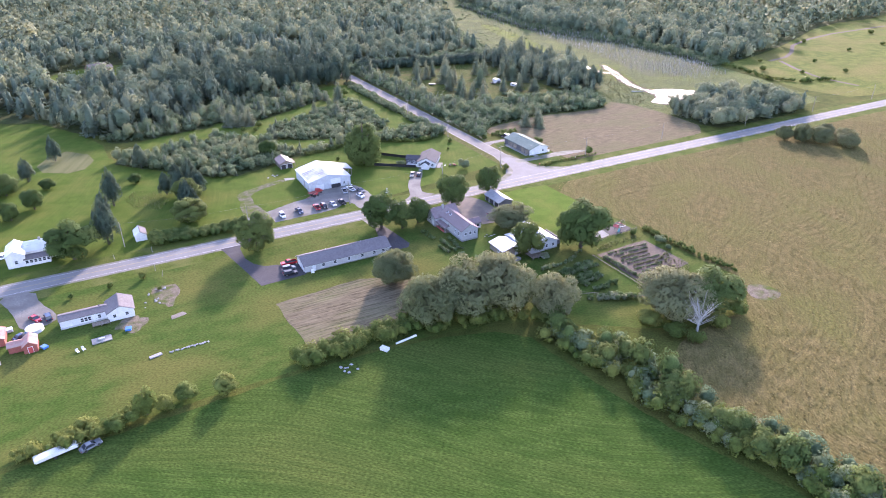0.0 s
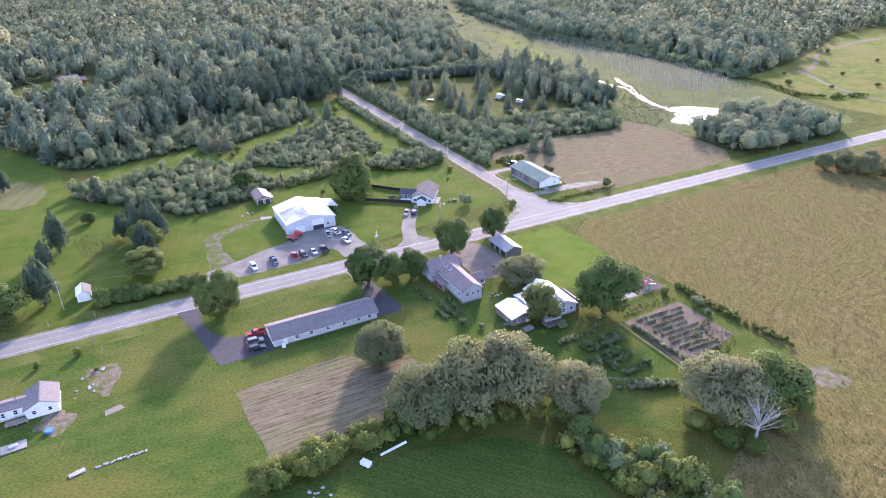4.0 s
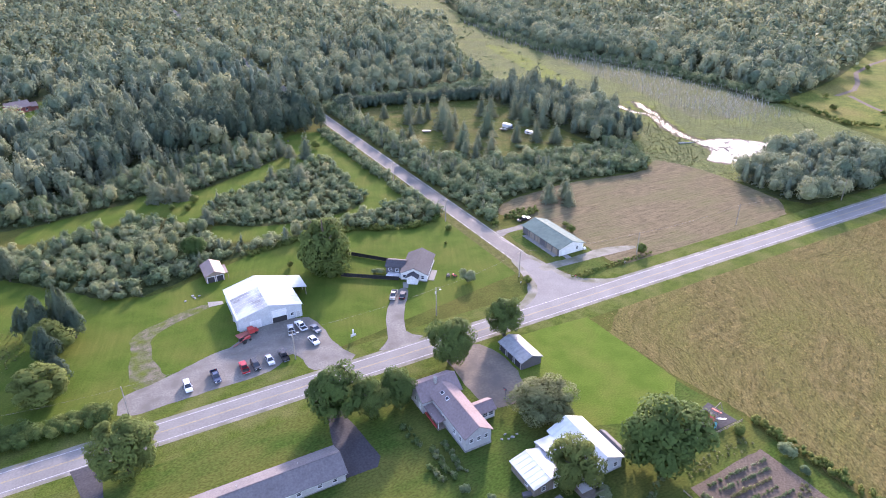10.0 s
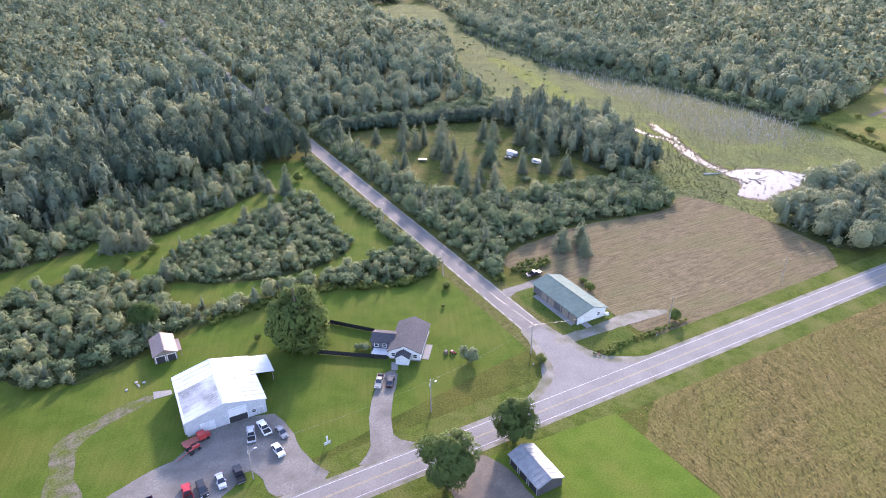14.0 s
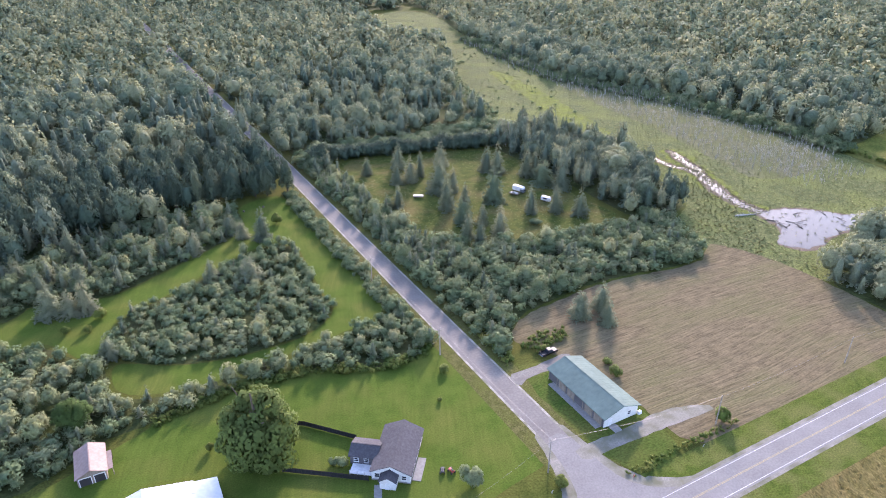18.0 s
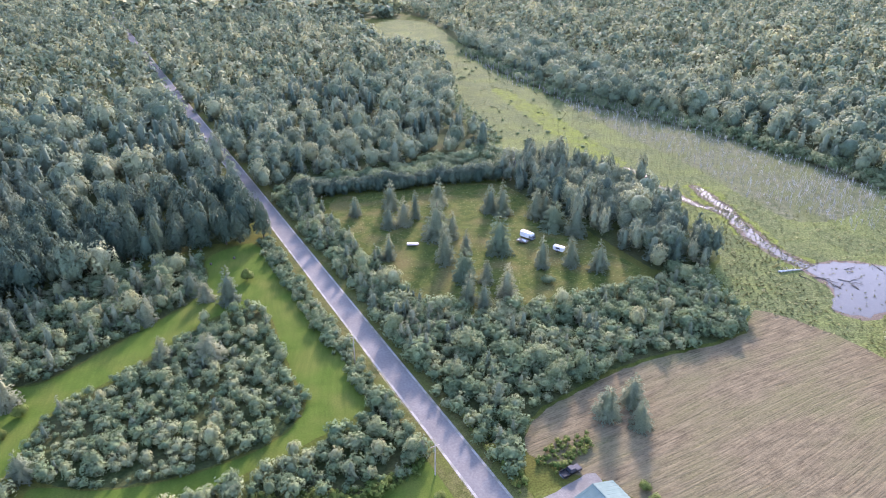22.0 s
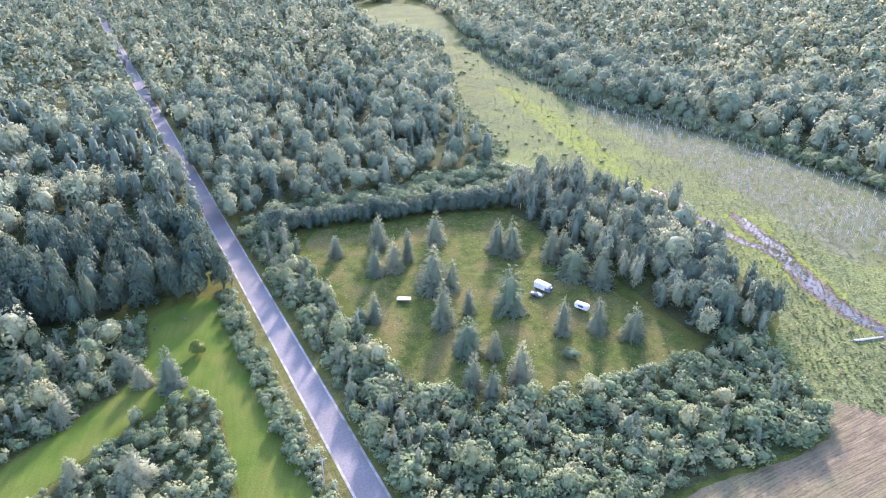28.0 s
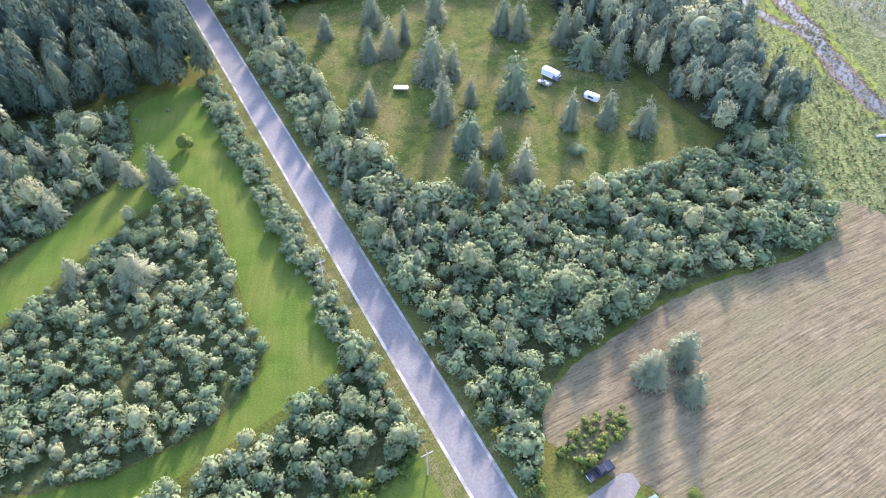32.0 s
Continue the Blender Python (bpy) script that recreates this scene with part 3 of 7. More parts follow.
# ---- ground, fields and roads ----
MEADOW = [(-78, -97), (-76, -118), (-73, -135), (-69, -152), (-63, -170), (-54, -192), (-40, -230), (-30, -420), (-420, -420), (-420, -110), (-205, -88), (-160, -87), (-142, -86), (-106, -88)]
GOLD = [(-4, -10), (45, -9), (150, -8), (215, -11), (520, -10), (520, -420), (-30, -420), (-38, -230), (-50, -192), (-58, -170), (-62, -150), (-55, -130), (-35, -122), (-10, -122), (4, -108), (2, -92), (3, -64), (-2, -45)]
SOUTH_LAWN = [(-420, -8), (-5, -8), (-4, -40), (1, -64), (1, -92), (3, -106), (-12, -122), (-36, -121), (-66, -100), (-80, -92), (-106, -87), (-142, -84), (-205, -86), (-420, -108)]
NORTH_LAWN = [(-420, 6), (-7, 6), (-6, 76), (-14, 77), (-37, 82), (-68, 88), (-107, 70), (-125, 66), (-150, 90), (-172, 112), (-175, 160), (-215, 225), (-420, 225)]
WHEAT = [(14, 66), (14, 70), (24, 78), (38, 79.5), (61, 82.5), (101, 75.5), (112, 83), (119, 86), (125, 72), (129, 55), (127, 12), (88, 9), (45, 8), (27, 10), (26, 30), (27, 50), (20, 56)]
MARSH = [(112, 82), (126, 112), (141, 117), (150, 144), (172, 190), (165, 215), (142, 251), (131, 274), (155, 359), (245, 520), (231, 692), (300, 820), (352, 769), (279, 546), (246, 356), (275, 247), (277, 164), (264, 120), (250, 50), (238, 20), (215, 24), (196, 50), (160, 42), (128, 42), (127, 58), (119, 84)]
POOL = [(158, 97), (157, 89), (152, 79), (141, 75.5), (142, 69.5), (145, 65), (151, 63.7), (161, 66.5), (174, 68), (190, 66.4), (205, 67), (202, 73.5), (190, 77.3), (184, 83), (181, 88), (175, 92.5), (166, 95.5)]
# centre line of the stream and of its side channel: u, v, half-width
STREAM = [(161, 95, 3.2), (160.2, 105, 2.6), (161.6, 115, 3.0), (166, 125, 3.6), (170, 134, 3.4), (173.6, 142, 2.6), (174, 150, 2.0), (170.6, 158, 1.5), (171, 168, 1.6), (174, 177, 1.5), (171.4, 186, 1.3), (178, 196, 1.2), (177.6, 204, 0.9), (177, 213, 0.6)]
CHANNEL = [(171, 137, 1.2), (178, 146, 2.4), (180.6, 155, 2.6), (183, 163, 3.0), (186.4, 170, 2.2), (188.6, 178, 0.8)]
CLEARING = [(24, 245), (42, 242), (62, 237), (85, 233), (107, 226), (109, 206), (104, 182), (103, 158), (104, 140), (106, 122), (88, 117), (70, 121), (48, 126), (34, 124), (24, 131), (21, 156), (22, 190), (20, 215)]
STRIP = [(-37, 209), (-25, 215), (-12, 214), (-11.5, 107), (-15, 99), (-34, 95.5), (-57, 91.5), (-69, 90.5), (-84, 92.5), (-93, 98), (-93, 110), (-90, 112), (-79, 103.8), (-67, 99.8), (-53, 98.2), (-38, 99.8), (-30.3, 105.3), (-26.2, 112), (-27.2, 124), (-25.2, 146), (-24, 160), (-29.5, 167.5), (-42, 165.5), (-58, 155.5), (-70, 146.5), (-84, 141.3), (-91, 135), (-95, 120), (-99, 117), (-105, 127.5), (-111, 135), (-125, 132), (-160, 126), (-160, 144), (-127, 152), (-118, 151), (-113, 160), (-94, 153), (-87, 153), (-68, 165), (-51, 174.5), (-43, 180.5), (-36, 196)]
BRUSH_NEAR = [(-7, 80), (-12, 74.5), (-23, 74), (-32, 77), (-44, 83), (-65, 85), (-74, 83.5), (-85, 81), (-95, 81), (-107, 73), (-128, 67), (-150, 90), (-172, 112), (-168, 118), (-125, 99), (-95, 97), (-84, 91), (-69, 89), (-57, 90), (-45, 91), (-29, 94.5), (-14, 98), (-9, 106)]
BRUSH_LEFT = [(-100, 117), (-106, 126), (-111, 133), (-125, 130), (-162, 124), (-170, 116), (-128, 98), (-95, 97), (-93, 108)]
BRUSH_MID = [(-30, 166), (-25, 160), (-26, 146), (-28, 124), (-27, 112), (-31, 106), (-38.5, 100.5), (-53, 99), (-67, 100.5), (-79, 104.5), (-90, 113), (-94, 120), (-90, 134), (-84, 140), (-70, 145), (-58, 154), (-42, 164)]
BRUSH_FAR = [(-43, 181), (-37, 196), (-37, 209), (-44, 212), (-98, 206), (-150, 172), (-174, 156), (-168, 146), (-150, 146), (-127, 152), (-118, 152), (-113.6, 160), (-94, 154), (-87, 154), (-68, 166), (-51, 175.5)]
ROADSIDE_BRUSH = [(-16, 214), (-14.8, 160), (-13.4, 107), (-10, 84), (-7.2, 84), (-8.2, 160), (-9, 216)]
BRUSH_EAST = [(5, 60), (9, 62), (14, 69), (24, 79.5), (38, 81), (61, 84), (101, 77), (111, 84), (125, 114), (108, 120), (101, 116), (60, 121), (41, 126), (21, 139), (18, 200), (19, 255), (3.0, 262), (4.4, 120)]
PINES_EAST = [(108, 119), (126, 113), (140, 118), (149, 144), (166, 182), (160, 212), (141, 251), (105, 230), (109, 186), (109, 135)]
HEDGEROW = [(3, 262), (20, 254), (104, 232), (141, 252), (131, 274), (60, 266), (20, 272)]
WOODS_EAST = [(1.5, 264), (20, 273), (60, 268), (131, 276), (154, 359), (243, 520), (230, 692), (305, 960), (-14, 1000), (-4, 640)]
WOODS_WEST = [(-9, 217), (-40, 222), (-99, 199), (-150, 166), (-175, 160), (-214, 226), (-320, 232), (-360, 420), (-560, 900), (-560, 1500), (-25, 1500), (-16, 900), (-12, 640), (-8, 400)]
WOODS_FAR = [(279, 548), (247, 356), (276, 247), (278, 164), (268, 133), (308, 137), (393, 163), (527, 221), (652, 224), (1000, 330), (1150, 800), (560, 1250), (360, 930), (354, 769)]
WOODS_END = [(-900, 1480), (-30, 1480), (-20, 1000), (300, 830), (330, 800), (365, 940), (560, 1250), (1150, 800), (1900, 700), (1900, 2300), (-900, 2600)]
FAR_FIELD = [(252, 22), (266, 120), (268, 132), (308, 136), (393, 162), (527, 220), (652, 223), (900, 250), (900, 15), (300, 12)]
POND_TREES = [(138, 60), (150, 61), (128, 46), (129, 14), (150, 11), (212, 13), (218, 40), (200, 62), (168, 60), (150, 50)]
HOUSE_GLADE = [(-200, 292), (-158, 292), (-138, 345), (-146, 366), (-180, 362), (-200, 345)]

gb = bmesh.new()
gv = [[gb.verts.new((x, y, 0)) for y in range(-3000, 4501, 500)] for x in range(-3500, 4001, 500)]
for i in range(len(gv) - 1):
    for j in range(len(gv[0]) - 1):
        gb.faces.new((gv[i][j], gv[i + 1][j], gv[i + 1][j + 1], gv[i][j + 1]))
tagged(part("ground", gb, M_GROUND), "rough green pasture and open land reaching to the horizon", "ground", "", "structure")

patch("field_meadow", MEADOW, 0.02, M_MEADOW, "freshly mown green hay meadow with curving mower lines", 1, 0.6)
patch("lawn_south", SOUTH_LAWN, 0.012, M_LAWN2, "mown grass round the houses south of the main road", 1, 0.4)
patch("lawn_north", NORTH_LAWN, 0.012, M_LAWN, "mown lawn round the white barn and white house", 1, 0.4)
patch("field_goldenrod", GOLD, 0.028, M_GOLD, "overgrown tan and olive field of tall weeds", 1, 1.0)
patch("field_stubble", WHEAT, 0.024, M_WHEAT, "harvested pale brown grain stubble with curved rows", 1, 0.8)
patch("marsh", MARSH, 0.02, M_MARSH, "open yellow-green sedge marsh along the stream", 2, 1.5)


def bankside(line, extra=0.0):
    """Outline of a winding ribbon given as u, v, half-width."""
    left, right = [], []
    for i, (u, v, h) in enumerate(line):
        a, b = Vector(line[max(0, i - 1)][:2]), Vector(line[min(len(line) - 1, i + 1)][:2])
        side = Vector((-(b - a).y, (b - a).x)).normalized() * (h + extra)
        left.append((u + side.x, v + side.y))
        right.append((u - side.x, v - side.y))
    return left + right[::-1]


for line, z in ((STREAM, 0.026), (CHANNEL, 0.030)):
    patch("pond_mud", bankside(line, 1.0), z, M_SOIL, "wet dark mud margin of the stream", 1, 1.4)
    patch("water", bankside([(u, v, 0.72 * h) for u, v, h in line]), z + 0.024, M_WATER, "shallow stream winding through sedge", 1, 1.8, category="water")
patch("pond_mud", [(u + (1.6 if u > 165 else -1.6), v + (1.4 if v > 80 else -1.4)) for u, v in POOL], 0.034, M_SOIL, "wet dark mud margin of the pond", 1, 1.2)
patch("water", POOL, 0.058, M_WATER, "still shallow pond with drowned branches", 1, 2.2, category="water")
patch("clearing", CLEARING, 0.02, M_CLEAR, "rough yellowing grass of the woodland clearing", 2, 0.8)
TRACKS = [([(23.4, 138), (23.6, 158), (25, 181), (23.6, 197)], 0.45), ([(30, 217), (50, 204), (62, 190), (76, 180), (88, 175.5), (97, 171)], 0.9)]
patch("grass_lane", STRIP, 0.03, M_LAWN, "mown green grass lane winding through the brush", 2, 0.4)
# brush takes the dark forest floor colour, so shaded gaps between shrubs are painted
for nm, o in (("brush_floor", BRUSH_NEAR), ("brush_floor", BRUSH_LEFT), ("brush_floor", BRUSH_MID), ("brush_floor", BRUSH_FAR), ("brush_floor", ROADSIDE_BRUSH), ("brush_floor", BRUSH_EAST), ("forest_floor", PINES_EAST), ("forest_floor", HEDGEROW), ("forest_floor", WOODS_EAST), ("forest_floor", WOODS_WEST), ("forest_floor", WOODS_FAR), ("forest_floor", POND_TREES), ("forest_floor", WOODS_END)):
    patch(nm, o, 0.016, M_FLOOR, "dark ground under dense brush and trees, partly shade in its colour", 1, 1.0)
patch("field_far", FAR_FIELD, 0.02, M_FAR, "distant light green pasture beyond the marsh", 1, 1.0)
patch("glade", HOUSE_GLADE, 0.03, M_LAWN, "small lawn in the woods round the red house", 2, 0.6)


def side_u(v):
    """Centre line of the side road."""
    return 0.4 - 0.0125 * v


def strip_uv(name, centre, half, z, mat, label, category="road", kind="structure", height=0.0):
    """A ribbon along the points (u, v), with a small kerb-like thickness if given."""
    bm = bmesh.new()
    left, right = [], []
    for i, p in enumerate(centre):
        a, b = Vector(centre[max(0, i - 1)]), Vector(centre[min(len(centre) - 1, i + 1)])
        s = Vector((-(b - a).y, (b - a).x)).normalized()
        h = half[i] if isinstance(half, (list, tuple)) else half
        left.append(bm.verts.new((*(Vector(p) + s * h), 0)))
        right.append(bm.verts.new((*(Vector(p) - s * h), 0)))
    for i in range(len(centre) - 1):
        bm.faces.new((right[i], right[i + 1], left[i + 1], left[i]))
    return tagged(part(name, bm, mat, None, "", at(0, 0, z)), label, category, "", kind)


for n, (line, half) in enumerate(TRACKS):
    strip_uv("clearing_track", line, half, 0.034 + 0.004 * n, (M_CLEAR, M_VERGE)[n], ("bare earth strip beside the young trees", "flattened dry track across the clearing")[n], "track")
along = [(u, 0.0) for u in range(-460, 700, 20)]
strip_uv("verge", along, 10.5, 0.034, M_VERGE, "rough dry grass verge and shallow ditch beside the main road", "verge")
strip_uv("shoulder", along, 4.7, 0.040, M_SHOULDER, "pale gravel shoulder of the main road", "road")
strip_uv("road_main", along, 3.75, 0.052, M_ROAD, "worn light grey two-lane asphalt road", "road")
for s in (-1, 1):
    strip_uv("edge_line", [(u, s * 3.2) for u in range(-460, 700, 20) if s < 0 or not -22 < u < 18], 0.09, 0.06, M_WHITE_LINE, "worn white edge line of the main road", "road marking")
for s in (-1, 1):
    strip_uv("centre_line", [(u, s * 0.13) for u in range(-460, 700, 20)], 0.065, 0.06, M_YELLOW_LINE, "worn yellow double centre line", "road marking")
sidev = [(side_u(v), float(v)) for v in range(0, 1100, 15)]
strip_uv("verge_side", [(u, v) for u, v in sidev], 7.8, 0.036, M_DRYVERGE, "dry grass verge of the side road", "verge")
strip_uv("road_side", [(side_u(v), float(v)) for v in range(4, 1100, 12)], [3.1] * 92, 0.054, M_SIDE, "straight worn grey asphalt side road", "road")
for s in (-1, 1):
    strip_uv("gravel_edge", [(side_u(v) + s * 3.3, float(v)) for v in range(22, 1100, 12)], 0.42, 0.044, M_PALEGRAVEL, "pale gravel edge of the side road", "road")
patch("junction", [(-20, 3.4), (16, 3.4), (10, 6), (5.4, 11), (3.9, 20), (3.3, 30), (-3.0, 30), (-4, 20), (-7, 11), (-13, 6)], 0.056, M_ROAD, "flared asphalt mouth of the side road", 1, 0, category="road")
patch("junction_gravel", [(-28, 3.2), (24, 3.2), (14, 7), (8, 12), (5.4, 24), (4, 34), (-4, 34), (-5.6, 24), (-10, 12), (-17, 7)], 0.046, M_SHOULDER, "pale gravel at the mouth of the side road", 1, 0.3, category="road")

patch("gravel_lot", [(-133, 18), (-127, 19.2), (-118, 22), (-110, 25.4), (-101, 27), (-99, 33.2), (-79.5, 33.2), (-76.5, 25), (-76.5, 13), (-72, 4.2), (-85, 4.2), (-86.8, 8), (-86.5, 12.4), (-89, 16), (-92, 12.5), (-97, 10), (-118, 9.8), (-134, 9)], 0.062, M_GRAVEL, "grey gravel parking lot before the white barn", 1, 0.4, category="parking lot")
patch("driveway_west", [(-144.4, -3.6), (-143.8, -5.8), (-140.6, -22), (-138, -36.4), (-122.6, -36), (-122.9, -26), (-129, -25.1), (-133.8, -23.6), (-136.6, -20.2), (-138.2, -14.8), (-138, -5.9), (-136.4, -3.6)], 0.062, M_BLACKTOP, "dark fresh blacktop driveway", 0, 0.15, category="driveway")
patch("driveway_mid", [(-88.6, -3.6), (-88.4, -14), (-90.6, -24), (-91.2, -34.4), (-84, -34.6), (-82.2, -32), (-83.6, -20), (-85, -12), (-83.2, -3.6)], 0.062, M_BLACKTOP, "dark blacktop driveway beside the long building", 0, 0.15, category="driveway")
patch("driveway_apron", [(-90, -3.6), (-88.6, -14), (-86.4, -15), (-84.8, -12), (-82, -3.6)], 0.068, M_SHOULDER, "pale gravel apron of the driveway", 0, 0.2, category="driveway")
patch("driveway_white_house", [(-68, 4.2), (-62.5, 8), (-60.6, 13), (-58, 20), (-53.4, 27), (-50, 32), (-45, 33.5), (-45.4, 29.5), (-50.6, 22), (-54.6, 14), (-56, 9), (-51, 4.2)], 0.062, M_GRAVEL, "gravel driveway of the white house", 1, 0.3, category="driveway")
patch("garden_path", [(-45.8, 33.2), (-44.4, 36.4), (-42.8, 35.6), (-44.4, 32.2)], 0.07, M_CONCRETE, "pale concrete path to the porch", 0, 0.1, category="path")
patch("driveway_farmhouse", [(-53, -3.9), (-52, -12), (-53, -22), (-52, -31), (-43, -32), (-37.5, -24), (-37, -12), (-41, -3.9)], 0.062, M_DIRT, "pale gravel yard between farmhouse and garage", 1, 0.4, category="driveway")
patch("barn_track", [(3, 55), (9, 54.5), (17, 55), (24, 56), (24, 51), (14, 51), (8, 51.5), (3, 49)], 0.058, M_GRAVEL, "gravel track beside the green-roofed barn", 1, 0.4, category="driveway")
patch("barn_lawn", [(5.5, 9), (24, 10), (26, 24), (26.5, 50), (14, 56), (6, 57)], 0.05, M_LAWN2, "grass round the green-roofed barn", 1, 0.4, category="lawn")
patch("barn_front_track", [(1.5, 24), (10, 23.5), (18, 23.2), (30, 24.6), (42, 20.4), (42, 17.6), (30, 18.8), (17, 19.2), (8, 19.6), (1.5, 19.5)], 0.064, M_SHOULDER, "pale gravel track before the barn gable", 1, 0.5, category="driveway")
patch("garage_lawn", [(-41, -6.5), (-4, -9.5), (-2.5, -44), (-14, -54), (-38, -46), (-42, -36)], 0.05, M_BRIGHT, "bright mown lawn beside the weed field", 0, 0.4, category="lawn")
patch("straw_field", [(-137, -49.5), (-108, -47.5), (-92, -54), (-88, -70), (-107, -80), (-135, -78)], 0.05, M_STRAW, "raked pale straw on a small cut field", 0, 0.5, category="field")
patch("garden_bed", [(-27.5, -72), (-4.5, -71.5), (-4, -92), (-28, -97)], 0.05, M_SOIL, "brown vegetable garden soil", 0, 0.4, category="garden")
patch("play_area", [(-2.5, -54.5), (-1.5, -62.6), (-13, -62.4), (-12, -57)], 0.056, M_BLACKTOP, "dark rubber play surface", 0, 0.1, category="play area")
patch("patio", [(-12.5, -57.3), (-13.2, -62.4), (-21, -62.6), (-21, -59)], 0.056, M_CONCRETE, "pale concrete patio slab", 0, 0.1, category="patio")
patch("turnaround", [(0, -112), (4, -112.5), (8, -117), (6, -122), (-1, -122), (-4, -118)], 0.05, M_BARE, "bare pale patch at the field's edge", 2, 0.4, category="ground")
patch("driveway_trailer_home", [(-214, -3.8), (-203, -3.8), (-201.5, -14), (-197, -22), (-197, -28), (-206, -30), (-209, -16)], 0.056, M_GRAVEL, "gravel driveway of the mobile home", 1, 0.3, category="driveway")
patch("dug_soil", [(-171, -21), (-166, -20), (-161, -23), (-163, -32), (-167, -36), (-170, -30)], 0.05, M_BARE, "bare dug-over soil on the lawn", 2, 2.4, category="ground")
patch("dug_soil", [(-182, -36.6), (-176, -35.4), (-171.5, -38.6), (-176, -46.5), (-181, -43)], 0.05, M_BARE, "trodden bare soil beside the mobile home", 2, 2.4, category="ground")
patch("mown_track", [(-131, 19), (-128.6, 32), (-128.4, 44), (-124, 48.2), (-117, 50.6), (-112.8, 52.6), (-104, 54), (-104, 50.6), (-112.4, 48.4), (-119.5, 45), (-123, 41), (-123, 28), (-120, 20)], 0.05, grass("gravelly_grass", (0.075, 0.078, 0.040), (0.118, 0.108, 0.080), (0.066, 0.084, 0.018), 0.4, 2.0, 5.0, 0.02), "pale gravel track half grown over with grass", 1, 0.9, category="ground")
patch("concrete_pad", [(-104.2, 54.6), (-99.9, 53.2), (-99.9, 51.2), (-104.4, 51.4)], 0.07, M_CONCRETE, "cracked concrete pad beside the barn", 0, 0.1, category="ground")
patch("hay_rows", [(-207, 120), (-186, 106), (-177, 130), (-195, 150)], 0.05, striped(material("raked_hay", (0.06, 0.066, 0.02), (0.08, 0.086, 0.026), 0.8, 0.95, 0.05), 20, 2.6, (0.1, 0.1, 0.04), 0.6, 1.0), "raked rows of hay on the grass", 1, 0.4, category="ground")
M_BRIGHTSEDGE = grass("bright_sedge", (0.080, 0.100, 0.019), (0.128, 0.150, 0.028), (0.090, 0.106, 0.034), 0.8, 3.0, 9, 0.15)
for n, (line, more) in enumerate(((STREAM, 3.4), (CHANNEL, 4.2), ([(176, 212, 4), (181, 240, 7), (188, 270, 8), (197, 305, 8), (206, 350, 7), (216, 400, 4)], 1.0))):
    patch("bright_sedge", bankside(line, more), 0.0224 + 0.0012 * n, M_BRIGHTSEDGE, "bright yellow-green wet sedge along the stream", 2, 4.5)
patch("grey_marsh", [(229, 320), (218, 256), (211, 199), (196, 150), (191, 116), (262, 120), (274, 164), (262, 196), (272, 247), (270, 311), (246, 356), (280, 420), (262, 430)], 0.0212, grass("grey_marsh_litter", (0.066, 0.074, 0.036), (0.110, 0.110, 0.064), (0.082, 0.092, 0.034), 0.8, 3.5, 14, 0.15), "greyish flat of dead marsh growth", 2, 2.0)

# ---- woods and brush ----
BROAD_NEAR = [lobed(900, 0.033, 0.5, 0.44, 0.54, 18, 0.18, 0.0, 0.68, True) for _ in range(7)]
CONE_NEAR = [conical(760, 0.044, 0.5, 0.05, 0.6, 0.5, 14, -0.02, -0.1, 14) for _ in range(6)]
PINE_NEAR = [tapered(lobed(900, 0.034, 0.5, 0.47, 0.5, 18, 0.17), 1.08, 0.6) for _ in range(6)]
BROAD_LOW = [lobed(330, 0.054, 0.5, 0.44, 0.54, 13, 0.22, 0.0, 0.68, True) for _ in range(7)]
BROAD_FAR = [lobed(80, 0.105, 0.5, 0.44, 0.54, 7, 0.26, 0.0, 0.0, True) for _ in range(6)]
CONE_LOW = [conical(210, 0.084, 0.5, 0.06, 0.6, 0.52, 10, 0.0, -0.1) for _ in range(6)]
CONE_FAR = [conical(38, 0.19, 0.5, 0.06, 0.62, 0.55, 7, 0.05) for _ in range(5)]
BROAD_END = [lobed(34, 0.18, 0.5, 0.44, 0.54, 6, 0.26, 0.0, 0.0, True) for _ in range(4)]
CONE_YOUNG = [conical(430, 0.062, 0.5, 0.03, 0.66, 0.4, 9, -0.02) for _ in range(5)]
CONE_END = [conical(20, 0.28, 0.5, 0.06, 0.8, 0.55) for _ in range(4)]
BUSH = [lobed(74, 0.1, 0.56, 0.46, 0.46, 9, 0.24) for _ in range(8)]
MOUND = [lobed(300, 0.054, 0.56, 0.46, 0.44, 15, 0.19, 0.0, 0.62, True) for _ in range(8)]
BUSH_FINE = [lobed(330, 0.048, 0.56, 0.46, 0.46, 12, 0.22) for _ in range(6)]
PINE_STAND = [(-9, 217), (-40, 220), (-99, 203), (-128, 208), (-136, 236), (-110, 262), (-60, 272), (-12, 258)]


def woods(name, outline, gap, broad, cone, share, heights, label, seed, keep_out=(), wide=(0.62, 0.86)):
    """A stand of mixed trees: one object for the broad-leaved trees and one for the conifers."""
    u, v = scatter(outline, gap, keep_out, seed)
    rng = np.random.default_rng(seed)
    clump = np.array([noise.noise(Vector((a * 0.018, b * 0.018, seed))) for a, b in zip(u, v)])
    isc = rng.uniform(0, 1, len(u)) < np.clip(share + clump * 1.0, 0.06, 0.86)
    mass(name + "_broadleaf", broad, u[~isc], v[~isc], heights, wide, L_FOREST, label + ", broad-leaved trees", "woods", seed, 0.4)
    mass(name + "_conifer", cone, u[isc], v[isc], (heights[0] * 0.9, heights[1] * 1.2), (0.44, 0.66), L_CONIFER, label + ", conifers", "woods", seed + 50, 0.35)


